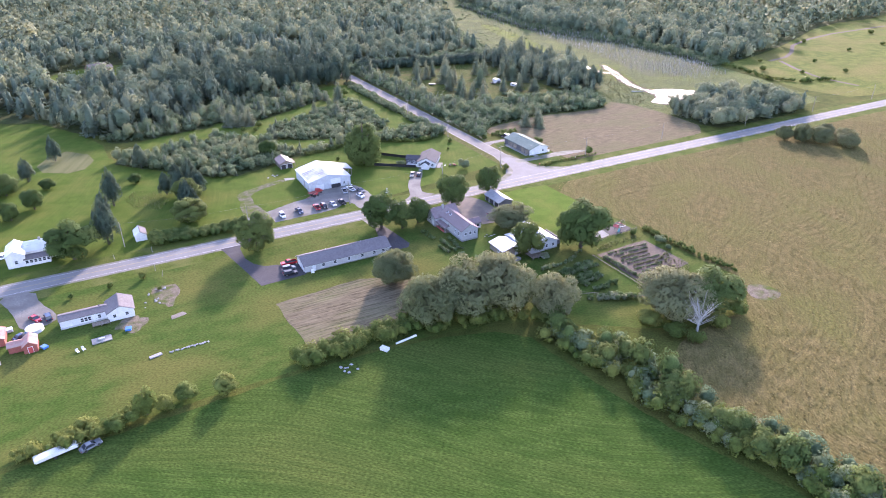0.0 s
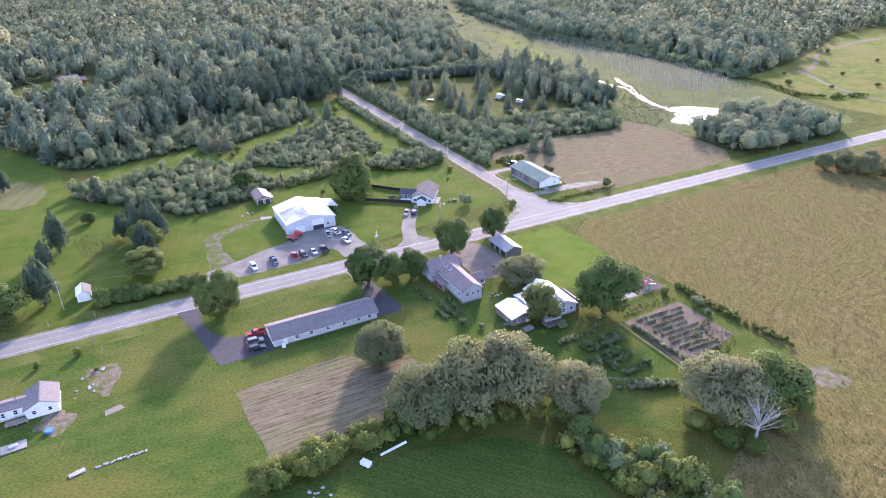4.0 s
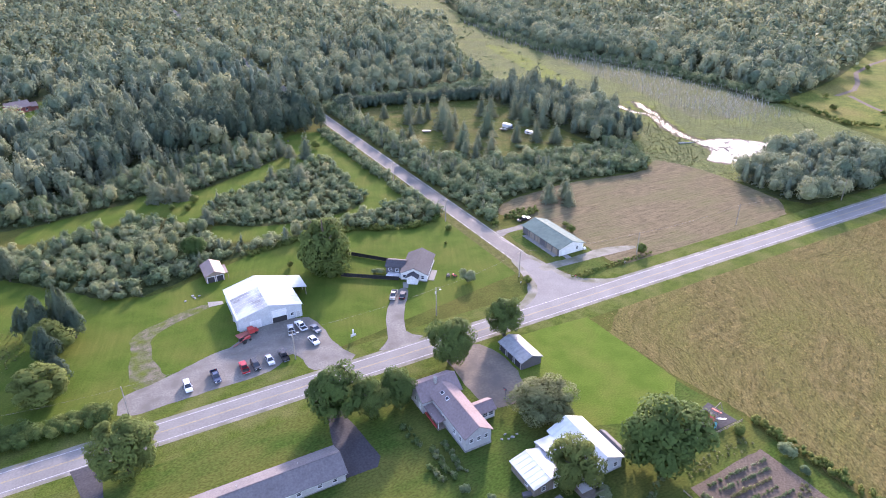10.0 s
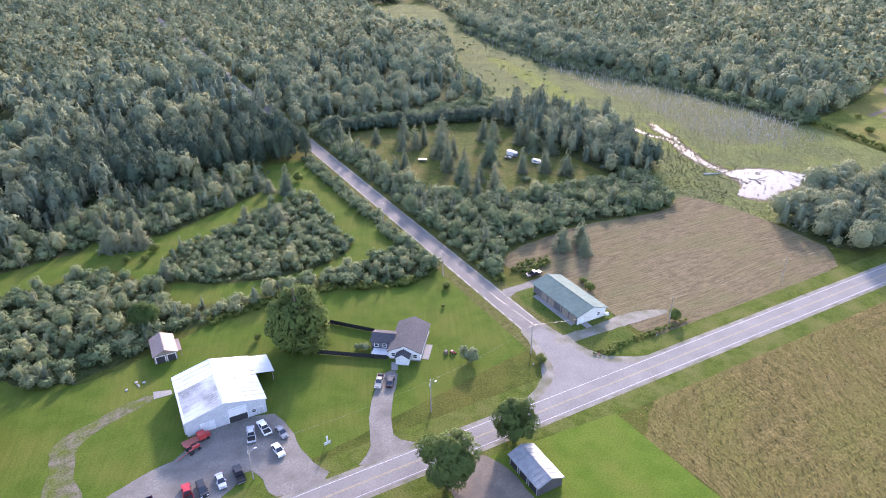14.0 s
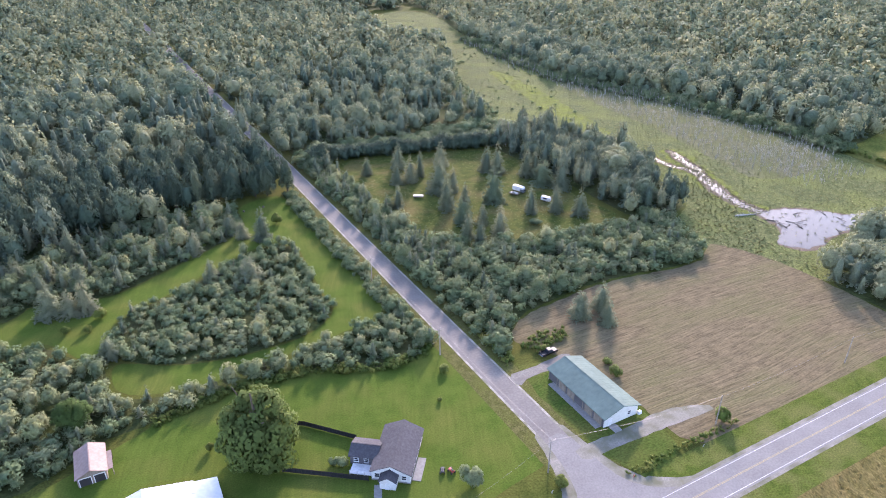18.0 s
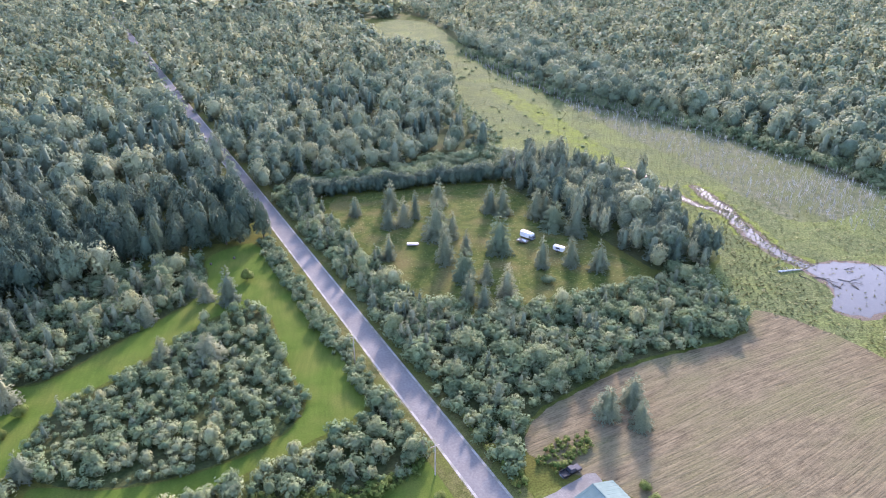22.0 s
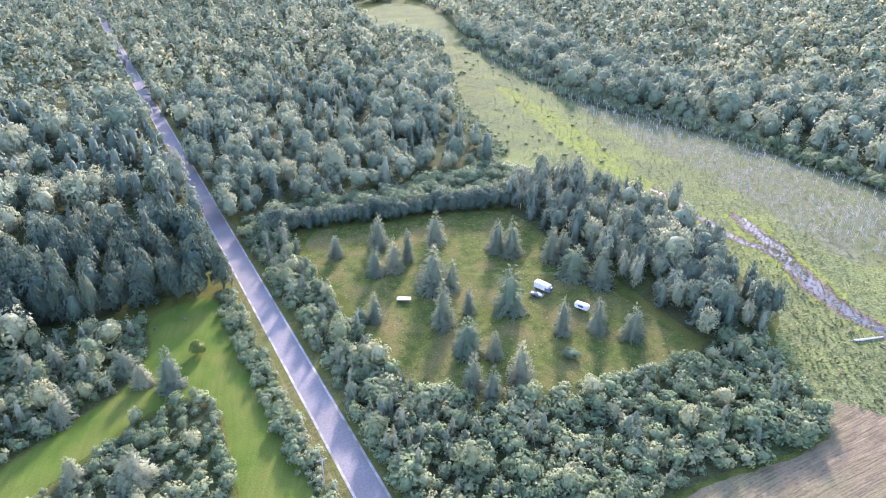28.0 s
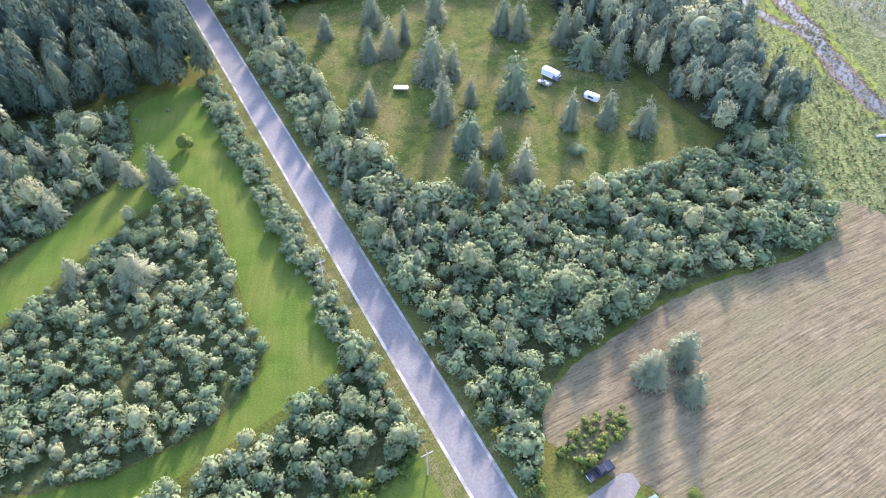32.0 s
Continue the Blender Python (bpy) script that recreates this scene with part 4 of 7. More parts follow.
def band(outline, lo, hi):
    """The part of an outline with v between lo and hi (a keep-out pair of boxes for the rest)."""
    return [[(-9000, -9000), (9000, -9000), (9000, lo), (-9000, lo)], [(-9000, hi), (9000, hi), (9000, 9000), (-9000, 9000)]]


woods("woods_west", WOODS_WEST, 8.2, BROAD_NEAR, CONE_NEAR + PINE_NEAR[:3], 0.46, (10, 18), "dense mixed forest west of the side road", 11, band(0, 0, 320) + [HOUSE_GLADE, PINE_STAND, [(-400, 200), (-175, 200), (-175, 330), (-400, 330)]])
pu, pv = scatter(PINE_STAND, 7.8, (), 9)
mass("pine_stand", PINE_NEAR, pu, pv, (13, 20), (0.58, 0.78), L_PINE, "stand of tall dark pines at the forest edge", "woods", 9, 0.2)
woods("woods_west_mid", WOODS_WEST, 8.4, BROAD_LOW, CONE_LOW, 0.55, (10, 18), "mixed forest further west", 10, [HOUSE_GLADE, PINE_STAND, [(-175, 200), (0, 200), (0, 320), (-175, 320)], [(-900, 470), (900, 470), (900, 9000), (-900, 9000)]])
woods("woods_west_far", WOODS_WEST, 10.5, BROAD_FAR, CONE_FAR, 0.4, (9, 16), "distant mixed forest", 12, band(0, 470, 1500), (0.75, 1.0))
woods("woods_east", WOODS_EAST, 7.4, BROAD_NEAR, CONE_NEAR, 0.42, (7, 15), "mixed woods between side road and marsh", 13, band(0, 0, 350))
woods("woods_east_mid", WOODS_EAST, 8.0, BROAD_LOW, CONE_LOW, 0.4, (8, 15), "mixed woods between side road and marsh", 20, band(0, 350, 480))
woods("woods_east_far", WOODS_EAST, 9.5, BROAD_FAR, CONE_FAR, 0.35, (8, 15), "distant woods beyond the marsh", 14, band(0, 480, 1500), (0.75, 1.0))
MARSH_SIDE = [(200, 100), (330, 100), (430, 240), (345, 360), (370, 560), (300, 600), (200, 560)]
woods("woods_marsh_side", WOODS_FAR, 9.0, BROAD_LOW, CONE_LOW, 0.15, (10, 17), "broad-leaved forest along the marsh", 25, [[(-900, -900), (2000, -900), (2000, 100), (-900, 100)], [(330, 100), (2000, 100), (2000, 600), (370, 600), (345, 360), (430, 240)], [(-900, 600), (2000, 600), (2000, 3000), (-900, 3000)]], (0.66, 0.95))
woods("woods_far", WOODS_FAR, 13.0, BROAD_FAR, CONE_FAR, 0.12, (10, 17), "hazy broad-leaved forest beyond the marsh", 15, [MARSH_SIDE], (0.75, 1.05))
woods("woods_end", WOODS_END, 24.0, BROAD_END, CONE_END, 0.3, (14, 22), "far forest at the horizon", 19, (), (1.2, 1.6))
woods("pines_east", PINES_EAST, 5.2, BROAD_NEAR, PINE_NEAR[:4] + CONE_NEAR[:2], 0.66, (8, 14), "pines and young trees between clearing and marsh", 16)
woods("pond_trees", POND_TREES, 4.6, BROAD_NEAR, CONE_NEAR, 0.06, (6, 12), "rounded bushy trees beside the pond", 18, (), (0.7, 1.0))


def brush(name, outline, gap, heights, mat, label, seed, keep_out=(), shapes=None, wide=(0.95, 1.4)):
    u, v = scatter(outline, gap, keep_out, seed)
    return mass(name, shapes or BUSH, u, v, heights, wide, mat, label, "shrubs", seed, 0.0 if shapes is not None and shapes is not MOUND else 0.45)


brush("brush_near", BRUSH_NEAR, 3.3, (2.0, 4.4), L_SHRUB, "thick grey-green shrubs along the lawn", 21, (), MOUND, (0.95, 1.45))
brush("brush_left", BRUSH_LEFT, 3.3, (2.0, 4.4), L_SHRUB, "thick grey-green shrubs beside the grass pocket", 26, (), MOUND, (0.95, 1.45))
brush("brush_mid", BRUSH_MID, 2.8, (1.6, 3.4), L_SHRUB, "thick grey-green shrubs with pale tops", 22, (), MOUND, (1.0, 1.6))
brush("brush_far", BRUSH_FAR, 3.3, (2.2, 4.4), L_SHRUB, "thick dark shrubs before the forest", 23, (), MOUND, (0.95, 1.45))
brush("roadside_brush", ROADSIDE_BRUSH, 2.1, (1.7, 3.4), L_SHRUB, "row of pale green shrubs along the side road", 24, (), MOUND, (0.95, 1.4))
brush("hedgerow_shrubs", HEDGEROW, 2.9, (2.4, 5.0), L_SHRUB, "pale grey-green shrubs behind the clearing hedge", 17, (), MOUND, (1.1, 1.7))
brush("brush_east", BRUSH_EAST, 3.1, (2.4, 4.8), L_SHRUB, "thick tall shrubs east of the side road", 25, (), MOUND, (1.0, 1.5))


def loose_trees(name, outline, gap, share, heights, label, seed):
    """Young trees that stand out of the brush."""
    u, v = scatter(outline, gap, (), seed)
    rng = np.random.default_rng(seed)
    k = rng.uniform(0, 1, len(u)) < 0.55
    u, v = u[k], v[k]
    isc = rng.uniform(0, 1, len(u)) < share
    mass(name + "_conifer", CONE_YOUNG, u[isc], v[isc], heights, (0.45, 0.62), L_SPRUCE, label + ", conifers", "trees", seed)
    mass(name + "_broadleaf", BROAD_NEAR, u[~isc], v[~isc], (heights[0] * 0.8, heights[1] * 0.9), (0.6, 0.85), L_YOUNG, label + ", broad-leaved", "trees", seed + 1)


loose_trees("young_trees_far", BRUSH_FAR, 4.6, 0.65, (6, 11), "young trees rising from the brush", 31)
loose_trees("young_trees_mid", BRUSH_MID, 6.0, 0.4, (4, 7), "young trees rising from the brush", 33)
loose_trees("young_trees_left", BRUSH_LEFT, 5.2, 0.4, (4.5, 8.5), "young trees rising from the brush", 39)
loose_trees("young_trees_near", BRUSH_NEAR, 4.8, 0.4, (4.5, 8.5), "young trees rising from the brush", 35)
loose_trees("young_trees_east", [(6, 108), (30, 120), (21, 140), (18, 200), (20, 244), (6, 258)], 3.3, 0.72, (5.5, 10.0), "young feathery trees between side road and clearing", 37)
loose_trees("young_trees_south", [(8, 66), (24, 82), (61, 86), (101, 80), (112, 88), (122, 112), (101, 114), (60, 119), (34, 126), (8, 112)], 6.2, 0.75, (5.5, 9.5), "young trees rising from the tall shrubs", 38)

# ---- single trees ----
CROWN_ROUND = [leaf_mesh("crown", lobed(13000, 0.0195, 0.5, 0.47, 0.51, 44, 0.13, 0.0, 0.42), L_MAPLE) for _ in range(4)]
CROWN_WILLOW = [leaf_mesh("crown", lobed(19000, 0.0180, 0.5, 0.47, 0.48, 46, 0.14, 1.0, 0.42), L_WILLOW) for _ in range(3)]
CROWN_SPRUCE = [leaf_mesh("crown", conical(2800, 0.042, 0.5, 0.02, 0.58, 0.42, 12, -0.06, -0.25), L_SPRUCE) for _ in range(4)]
CROWN_BLUE = [leaf_mesh("crown", conical(3000, 0.043, 0.5, 0.02, 0.46, 0.5, 14, -0.08, -0.25), L_BLUE) for _ in range(2)]
CROWN_PINE = [leaf_mesh("crown", tapered(lobed(7000, 0.019, 0.5, 0.49, 0.49, 46, 0.12, 0.0, 0.6), 1.15, 0.9), L_PINE) for _ in range(3)]
CROWN_BUSH = [leaf_mesh("crown", lobed(2400, 0.036, 0.5, 0.46, 0.48, 14, 0.2), L_HEDGE) for _ in range(3)]
CROWN_PALE = [leaf_mesh("crown", lobed(2400, 0.036, 0.5, 0.46, 0.48, 14, 0.2), L_SHRUB) for _ in range(3)]

for u, v, h, w, k in ((-132.5, -10.5, 15, 14.5, 0), (-86, -15, 15, 14.5, 1), (-79, -19, 12, 9.5, 2), (-71.5, -17.5, 11, 10.5, 3), (-51.5, -9, 14.5, 13.2, 1), (-29, -64.5, 19, 20, 2), (-49, -59.5, 13, 12.2, 3)):
    tree("maple_tree", u, v, h, w, CROWN_ROUND[k], "full dark green broad-leaved tree on the grass", "tree", "yard trees")
CROWN_OVAL = leaf_mesh("crown", lobed(16000, 0.0185, 0.5, 0.5, 0.5, 56, 0.12, 0.0, 0.45), L_MAPLE)
tree("maple_tree", -64, 55.5, 23.5, 19, CROWN_OVAL, "large dense rounded maple on the lawn", "tree", "yard trees", sink=3.0)
tree("ash_tree", -31.5, -5.4, 13, 10.5, CROWN_ROUND[1], "upright green tree beside the main road", "tree", "yard trees")
for u, v, h, w, k in ((-98.5, -54.5, 11.5, 15.5, 0), (-99, -81, 15.5, 19, 1), (-88, -82, 18, 21, 2), (-77, -84, 18.5, 22, 0), (-65.5, -96, 15, 15, 1)):
    tree("willow_tree", u, v, h, w, CROWN_WILLOW[k], "grey-green willow with a billowing drooping crown", "tree", "willows")
tree("maple_tree", -41, -38, 9, 17, CROWN_WILLOW[2], "low spreading green tree by the garage", "tree", "willows")
tree("willow_tree", -34, -113.5, 16.5, 21, CROWN_WILLOW[0], "broad spreading willow at the field edge", "tree", "willows")
tree("willow_tree", -22.5, -116, 15, 19, CROWN_ROUND[2], "dark broad tree beside the spreading willow", "tree", "willows")
d = thing("dead_tree", at(-34.5, -123.4), "bare grey dead tree with forking limbs", "tree")
rd = random.Random(5)
part("trunk", rod((0, 0, -0.1), (0.4, 0.2, 5.5), 0.4, 0.25), M_SNAG, d)
for k in range(44):
    a, z = rd.uniform(0, math.tau), rd.uniform(2.5, 5.4)
    q = (math.cos(a) * rd.uniform(2, 5.6), math.sin(a) * rd.uniform(2, 5.6), z + rd.uniform(2.5, 8.0))
    lb = part("limb", rod((0.3 * z / 4.5, 0.15 * z / 4.5, z), q, 0.1, 0.025, 5), M_SNAG, d)
    for j in range(3):
        s0 = Vector((0.3, 0.15, z)).lerp(Vector(q), rd.uniform(0.4, 0.9))
        part("twig", rod(s0, s0 + Vector((rd.uniform(-1.3, 1.3), rd.uniform(-1.3, 1.3), rd.uniform(0.4, 1.8))), 0.05, 0.015, 4), M_SNAG, lb)

# conifers and trees west of the lot, north of the road
for u, v, h, w, k in ((-179.5, 20.5, 18.5, 11, 1), (-175, 58, 18, 9, 2), (-179, 47, 12, 7, 1), (-149.5, 56, 16, 9, 0), (-144, 58, 17, 9, 1), (-141.5, 53, 13, 8, 2), (-154, 60, 11, 7, 0), (-148, 42, 13, 9, 1), (-145.5, 33, 9, 7, 2), (-160, 100, 13, 8, 0), (-207, 106, 12, 8, 1), (-196, 132, 14, 8, 2)):
    tree("pine_tree", u, v, h, w * 1.15, CROWN_PINE[k], "tall dark green conifer on the lawn", "tree", "lawn conifers", STEM)
for u, v, h, w, k in ((-191, 13.5, 15, 17.5, 2), (-149.5, 26, 9.5, 13.5, 0), (-147, 47, 11, 12, 3), (-231, 58, 9, 13, 1), (-222, 66, 8, 12, 3), (-204, 70, 9, 9, 1), (-212, 62, 8, 8, 2), (-215, 92, 10, 12, 1), (-222, 100, 10, 12, 2), (-164.6, 81, 4.5, 6, 0), (-199, 92, 5, 7, 3), (-102, 88, 9, 9, 2)):
    tree("maple_tree", u, v, h, w, CROWN_ROUND[k], "rounded green tree on the lawn by the road", "tree", "yard trees")
for u, v, h, w, k in ((-168.7, -82.5, 4.6, 6.5, 0), (-160, -85, 5.6, 7.5, 1), (-178, -84, 7.5, 6, 2), (-173.5, -84.5, 4, 5, 2)):
    tree("bush", u, v, h, w, CROWN_BUSH[k], "rounded dense green bush at the meadow edge", "bush", "meadow bushes", STEM)
# tall pines along the forest edge
rp = random.Random(12)
for k in range(15):
    f = k / 14
    u0, v0 = (-11 - 60 * f / 0.55, 217.5 + 2 * f / 0.55) if f < 0.55 else (-71 - 50 * (f - 0.55) / 0.45, 219.5 - 9 * (f - 0.55) / 0.45)
    tree("pine_tree", u0 + rp.uniform(-2, 2), v0 + rp.uniform(-3, 2), rp.uniform(14, 19), rp.uniform(9, 12.5), CROWN_PINE[k % 3], "tall dark green pine at the forest edge", "tree", "edge pines", STEM)
# spruces of the clearing
for n, (u, v, h, w) in enumerate(((29.5, 220.0, 10.4, 6.6), (46.5, 220.3, 14.7, 9.2), (37.5, 201.8, 12.1, 7.6), (44.4, 201.6, 13.8, 8.7), (51.5, 205.3, 14.8, 5.9), (66.4, 212.1, 14.8, 9.7), (50.4, 183.5, 18.4, 13.5), (56.0, 180.9, 12.8, 7.9), (43.2, 163.1, 17.8, 9.3), (54.0, 166.0, 10.8, 5.8), (84.0, 196.2, 14.2, 9.5), (86.6, 190.5, 16.7, 9.4), (97.1, 180.8, 15.7, 9.3), (101.9, 180.1, 14.8, 8.4), (101.8, 159.1, 15.8, 10.5), (73.4, 143.4, 13.8, 7.2), (83.4, 139.3, 13.1, 8.0), (90.0, 131.1, 13.0, 8.6), (26.1, 176.0, 11.5, 6.2), (36.9, 134.5, 12.8, 7.2), (48.9, 142.8, 10.4, 6.3), (39.1, 128.3, 11.9, 6.3), (50.1, 131.5, 14.0, 8.7))):
    tree("spruce_tree", u, v, h, w, CROWN_SPRUCE[n % 4], "grey-green young spruce in the clearing", "tree", "clearing spruces", STEM)
for k, (u, v, h, w) in enumerate(((65.5, 160.3, 18.7, 11.5), (43.0, 148.1, 13.5, 10.3), (97.4, 168.3, 13.8, 12.5), (22, 177, 6.5, 5.5))):
    tree("blue_spruce", u, v, h, w, CROWN_BLUE[k % 2], "dense blue-green spruce in the clearing", "tree", "clearing spruces", STEM)
tree("bush", 68.7, 133, 2.2, 5.5, CROWN_PALE[1], "low pale shrub in the clearing grass", "bush", "small bushes", STEM)
# young conifers and shrubs scattered along the grass lane
for k, (u, v, h, w) in enumerate(((-107.5, 148.7, 11.5, 10.8), (-101.9, 147.2, 9.0, 9.0), (-97.3, 146.5, 12.6, 8.2), (-100.8, 189.2, 13.7, 9.4), (-98.8, 162.7, 12.2, 8.6), (-92.7, 115.8, 8.7, 6.9), (-60.2, 171.9, 10.1, 7.5), (-34.1, 172.7, 14.2, 8.9), (-40.9, 177.8, 7.6, 7.2), (-44.4, 184.4, 10.0, 8.0), (-82.1, 201.6, 9.7, 6.3), (-68.2, 194.2, 12.0, 7.7), (-58.1, 148.5, 9.4, 6.3), (-89.7, 190.8, 9.4, 6.9), (-110.3, 164.2, 11.1, 7.6), (-117.2, 177.7, 10.4, 8.8), (-124.2, 181.8, 9.4, 9.8))):
    tree("spruce_tree", u, v, h, w, CROWN_SPRUCE[k % 4], "pale green young conifer beside the grass lane", "tree", "lane conifers", STEM)
tree("spruce_tree", -46, 143, 9.5, 10.5, CROWN_SPRUCE[2], "broad grey-green conifer rising from the brush", "tree", "lane conifers", STEM)
for k, (u, v, h, w) in enumerate(((-192.7, -15.1, 1.8, 1.9), (-181.5, -14.0, 2.2, 2.2), (-171.5, -12.9, 2.6, 2.4), (-167.4, -22.6, 1.2, 1.6))):
    tree("bush", u, v, h, w, CROWN_BUSH[k % 3], "small young tree on the grass", "bush", "saplings", STEM)
# conifers in the stubble field and along the grass lane
for u, v, h, w, k in ((39.4, 68.6, 7.5, 6.6, 0), (48.5, 69, 7.5, 6.2, 1), (44.6, 61.6, 6.5, 5, 2)):
    tree("spruce_tree", u, v, h * 1.45, w * 1.3, CROWN_SPRUCE[k], "grey-green bushy conifer standing in the stubble", "tree", "stubble conifers", STEM)
for u, v, h, w, k, g in ((-25.4, 184.5, 5.0, 5.2, 0, "lane"), (-94, 140.8, 3.4, 4.4, 1, "lane"), (-97.6, 133.2, 2.6, 2.6, 2, "lane"), (-103.5, 135.6, 3, 2.9, 0, "lane"), (-11.7, 65, 2.2, 3.6, 1, "lawn"), (-18.3, 54.3, 1.3, 1.3, 2, "lawn"), (-74.3, 64.6, 2.6, 2.2, 0, "lawn"), (40, 14, 4.2, 4.4, 1, "verge"), (29.5, 41, 2.6, 4.0, 2, "stubble"), (31, 46, 1.6, 3.2, 0, "stubble"), (-7.5, 16.5, 2.4, 4.0, 1, "verge"), (-4.9, -65.6, 2.2, 3.4, 2, "garden"), (-56, 176, 2, 2, 0, "lane"), (-62, 168, 1.8, 2, 1, "lane")):
    tree("bush", u, v, h, w, CROWN_BUSH[k], "small rounded green bush by the " + g, "bush", "small bushes", STEM)
for u, v, h, w, k in ((-48.3, 45.5, 1.8, 3.2, 1), (-50, 46.8, 1.6, 2.6, 0), (-25.3, 26.5, 4.6, 6.0, 0), (-0.7, -75.5, 2.6, 4.6, 1), (-2.3, -81, 1.8, 2.6, 2), (-70.5, -50, 2, 2.6, 0), (-66.7, -54.5, 1.6, 2, 1), (-45, -64.6, 1.6, 4, 2)):
    tree("bush", u, v, h, w, CROWN_PALE[k], "pale grey-green rounded shrub on the grass", "bush", "pale shrubs", STEM)
for u, v, h, w, k in ((146, -18, 8, 9, 0), (152, -24, 9, 11, 1), (158, -31, 9, 12, 2), (164, -42, 8.5, 12, 0), (170, -36, 8, 11, 1), (161, -18, 7, 9, 2), (172, -24, 7, 9, 0)):
    tree("willow_tree", u, v, h, w, CROWN_WILLOW[k], "rounded grey-green willow in the field by the road", "tree", "field willows")

# ---- hedges and rows ----
def hedge(name, line, width, gap, heights, mat, label, seed, shapes=None, wide=(0.8, 1.2)):
    """A row of close bushes along a line in the plan."""
    rng = np.random.default_rng(seed)
    us, vs = [], []
    for (a, b), (c, e) in zip(line[:-1], line[1:]):
        ln = math.hypot(c - a, e - b)
        n = max(1, int(ln * width / gap / gap))
        k, o = rng.uniform(0, 1, n), rng.uniform(-0.5, 0.5, n) * width
        us.append(a + (c - a) * k - (e - b) / ln * o)
        vs.append(b + (e - b) * k + (c - a) / ln * o)
    return mass(name, shapes or BUSH, np.concatenate(us), np.concatenate(vs), heights, wide, mat, label, "hedge", seed)


VEG = [lobed(26, 0.15, 0.56, 0.46, 0.46, 6, 0.24) for _ in range(5)]
hedge("hedge_straw_field", [(-141, -83.5), (-125, -82.5), (-104, -81)], 7.0, 1.9, (2.8, 5.4), L_HEDGE, "tall leafy hedge between straw field and meadow", 41, BUSH_FINE)
hedge("hedge_meadow_east", [(-72, -103), (-67, -117), (-66, -132), (-64, -145), (-59, -160), (-54, -178), (-46, -200), (-38, -232)], 11, 2.2, (2.4, 5.2), L_HEDGE, "overgrown mixed hedgerow along the meadow", 42, BUSH_FINE)
hedge("hedge_meadow_scrub", [(-70, -103), (-65, -117), (-64, -132), (-62, -145), (-57, -160), (-52, -178), (-44, -200)], 12, 2.9, (2.0, 5.6), L_SHRUB, "pale grey-green scrub in the hedgerow", 40, BUSH_FINE)
hedge("hedgerow_saplings", [(-70, -104), (-64, -128), (-59, -155), (-52, -180), (-44, -205)], 8, 5.2, (6, 9.5), L_MAPLE, "broad-leaved trees standing in the hedgerow", 43, BROAD_NEAR, (0.65, 0.95))
hedge("willow_undergrowth", [(-104, -84), (-88, -86), (-73, -90), (-63, -100)], 8, 2.1, (2.0, 4.6), L_HEDGE, "bushes growing under the willows", 39, BUSH_FINE)
hedge("hedge_meadow_west", [(-206, -84.5), (-194, -86), (-181, -84)], 5.5, 1.9, (2.2, 4.8), L_HEDGE, "thick bushes at the meadow's west corner", 44, BUSH_FINE)
hedge("hedge_road", [(-165, 12.5), (-150, 12), (-135, 11.5)], 6.0, 1.5, (3.2, 4.6), L_MAPLE, "dense clipped hedge along the main road", 45, BUSH_FINE)
hedge("hedge_clearing", [(10, 252), (26, 249), (44, 247), (63, 241), (86, 237), (109, 229)], 6.5, 1.75, (6.0, 9.0), L_PINE, "tall dense hedge along the back of the clearing", 38, BUSH_FINE, (0.55, 0.85))
hedge("hedge_garden", [(2.0, -64), (2.4, -74), (4, -91), (6.4, -104)], 2.6, 0.95, (0.9, 2.0), L_HEDGE, "low dark hedge between garden and weed field", 46)
hedge("hedge_farmhouse", [(-73.6, -25), (-73.4, -34)], 1.8, 1.1, (1.0, 1.7), L_GARDEN, "row of low shrubs beside the farmhouse", 47)
for k, ln in enumerate(([(-71.2, -35.4), (-70.5, -46.7)], [(-67.9, -35.3), (-68, -45.5)], [(-73.9, -40.2), (-73, -45.3)])):
    hedge("berry_row", ln, 1.3, 0.6, (0.8, 1.4), L_GARDEN, "row of leafy berry bushes on the grass", 48 + k)
for k, (ln, w) in enumerate((([(-47.3, -77.4), (-40, -77), (-33.4, -77)], 4.0), ([(-50.3, -83.2), (-46.6, -83.5), (-38.9, -81.5)], 2.6), ([(-45.8, -86.8), (-36.7, -84.5)], 2.2), ([(-44.7, -91), (-34.8, -90.5)], 2.0), ([(-50, -94), (-35.9, -100.5)], 2.6))):
    hedge("shrub_bed", ln, w, 0.75, (0.9, 1.9), L_GARDEN, "bed of low leafy shrubs on the lawn", 52 + k)
hedge("vine_fence", [(-52.1, -72), (-40.2, -71.8), (-31.6, -67.1)], 1.4, 0.65, (0.7, 1.5), L_GARDEN, "vine-covered fence across the lawn", 58)
for k in range(10):
    vv = -73.6 - k * 2.2
    hedge("vegetable_row", [(-23.8 + (k % 3) * 0.8, vv), (-6.6 - (k * 5 % 4) - 0.5 * k, vv - 0.6)], 0.55, 0.36, (0.45, 0.8), (L_GARDEN, L_SHRUB, L_SEDGE)[k % 3], "row of vegetable plants in the garden", 60 + k, VEG)
hedge("vegetable_row", [(-27.0, -74.5), (-25.6, -95)], 1.1, 0.5, (0.7, 1.3), L_GARDEN, "dense dark row of plants at the garden's edge", 70)
brush("garden_weeds", [(-5, -82), (-3.5, -94), (-14, -97), (-19, -96), (-14, -86)], 1.3, (0.4, 1.0), L_SEDGE, "tangled pale weeds at the end of the garden", 71)
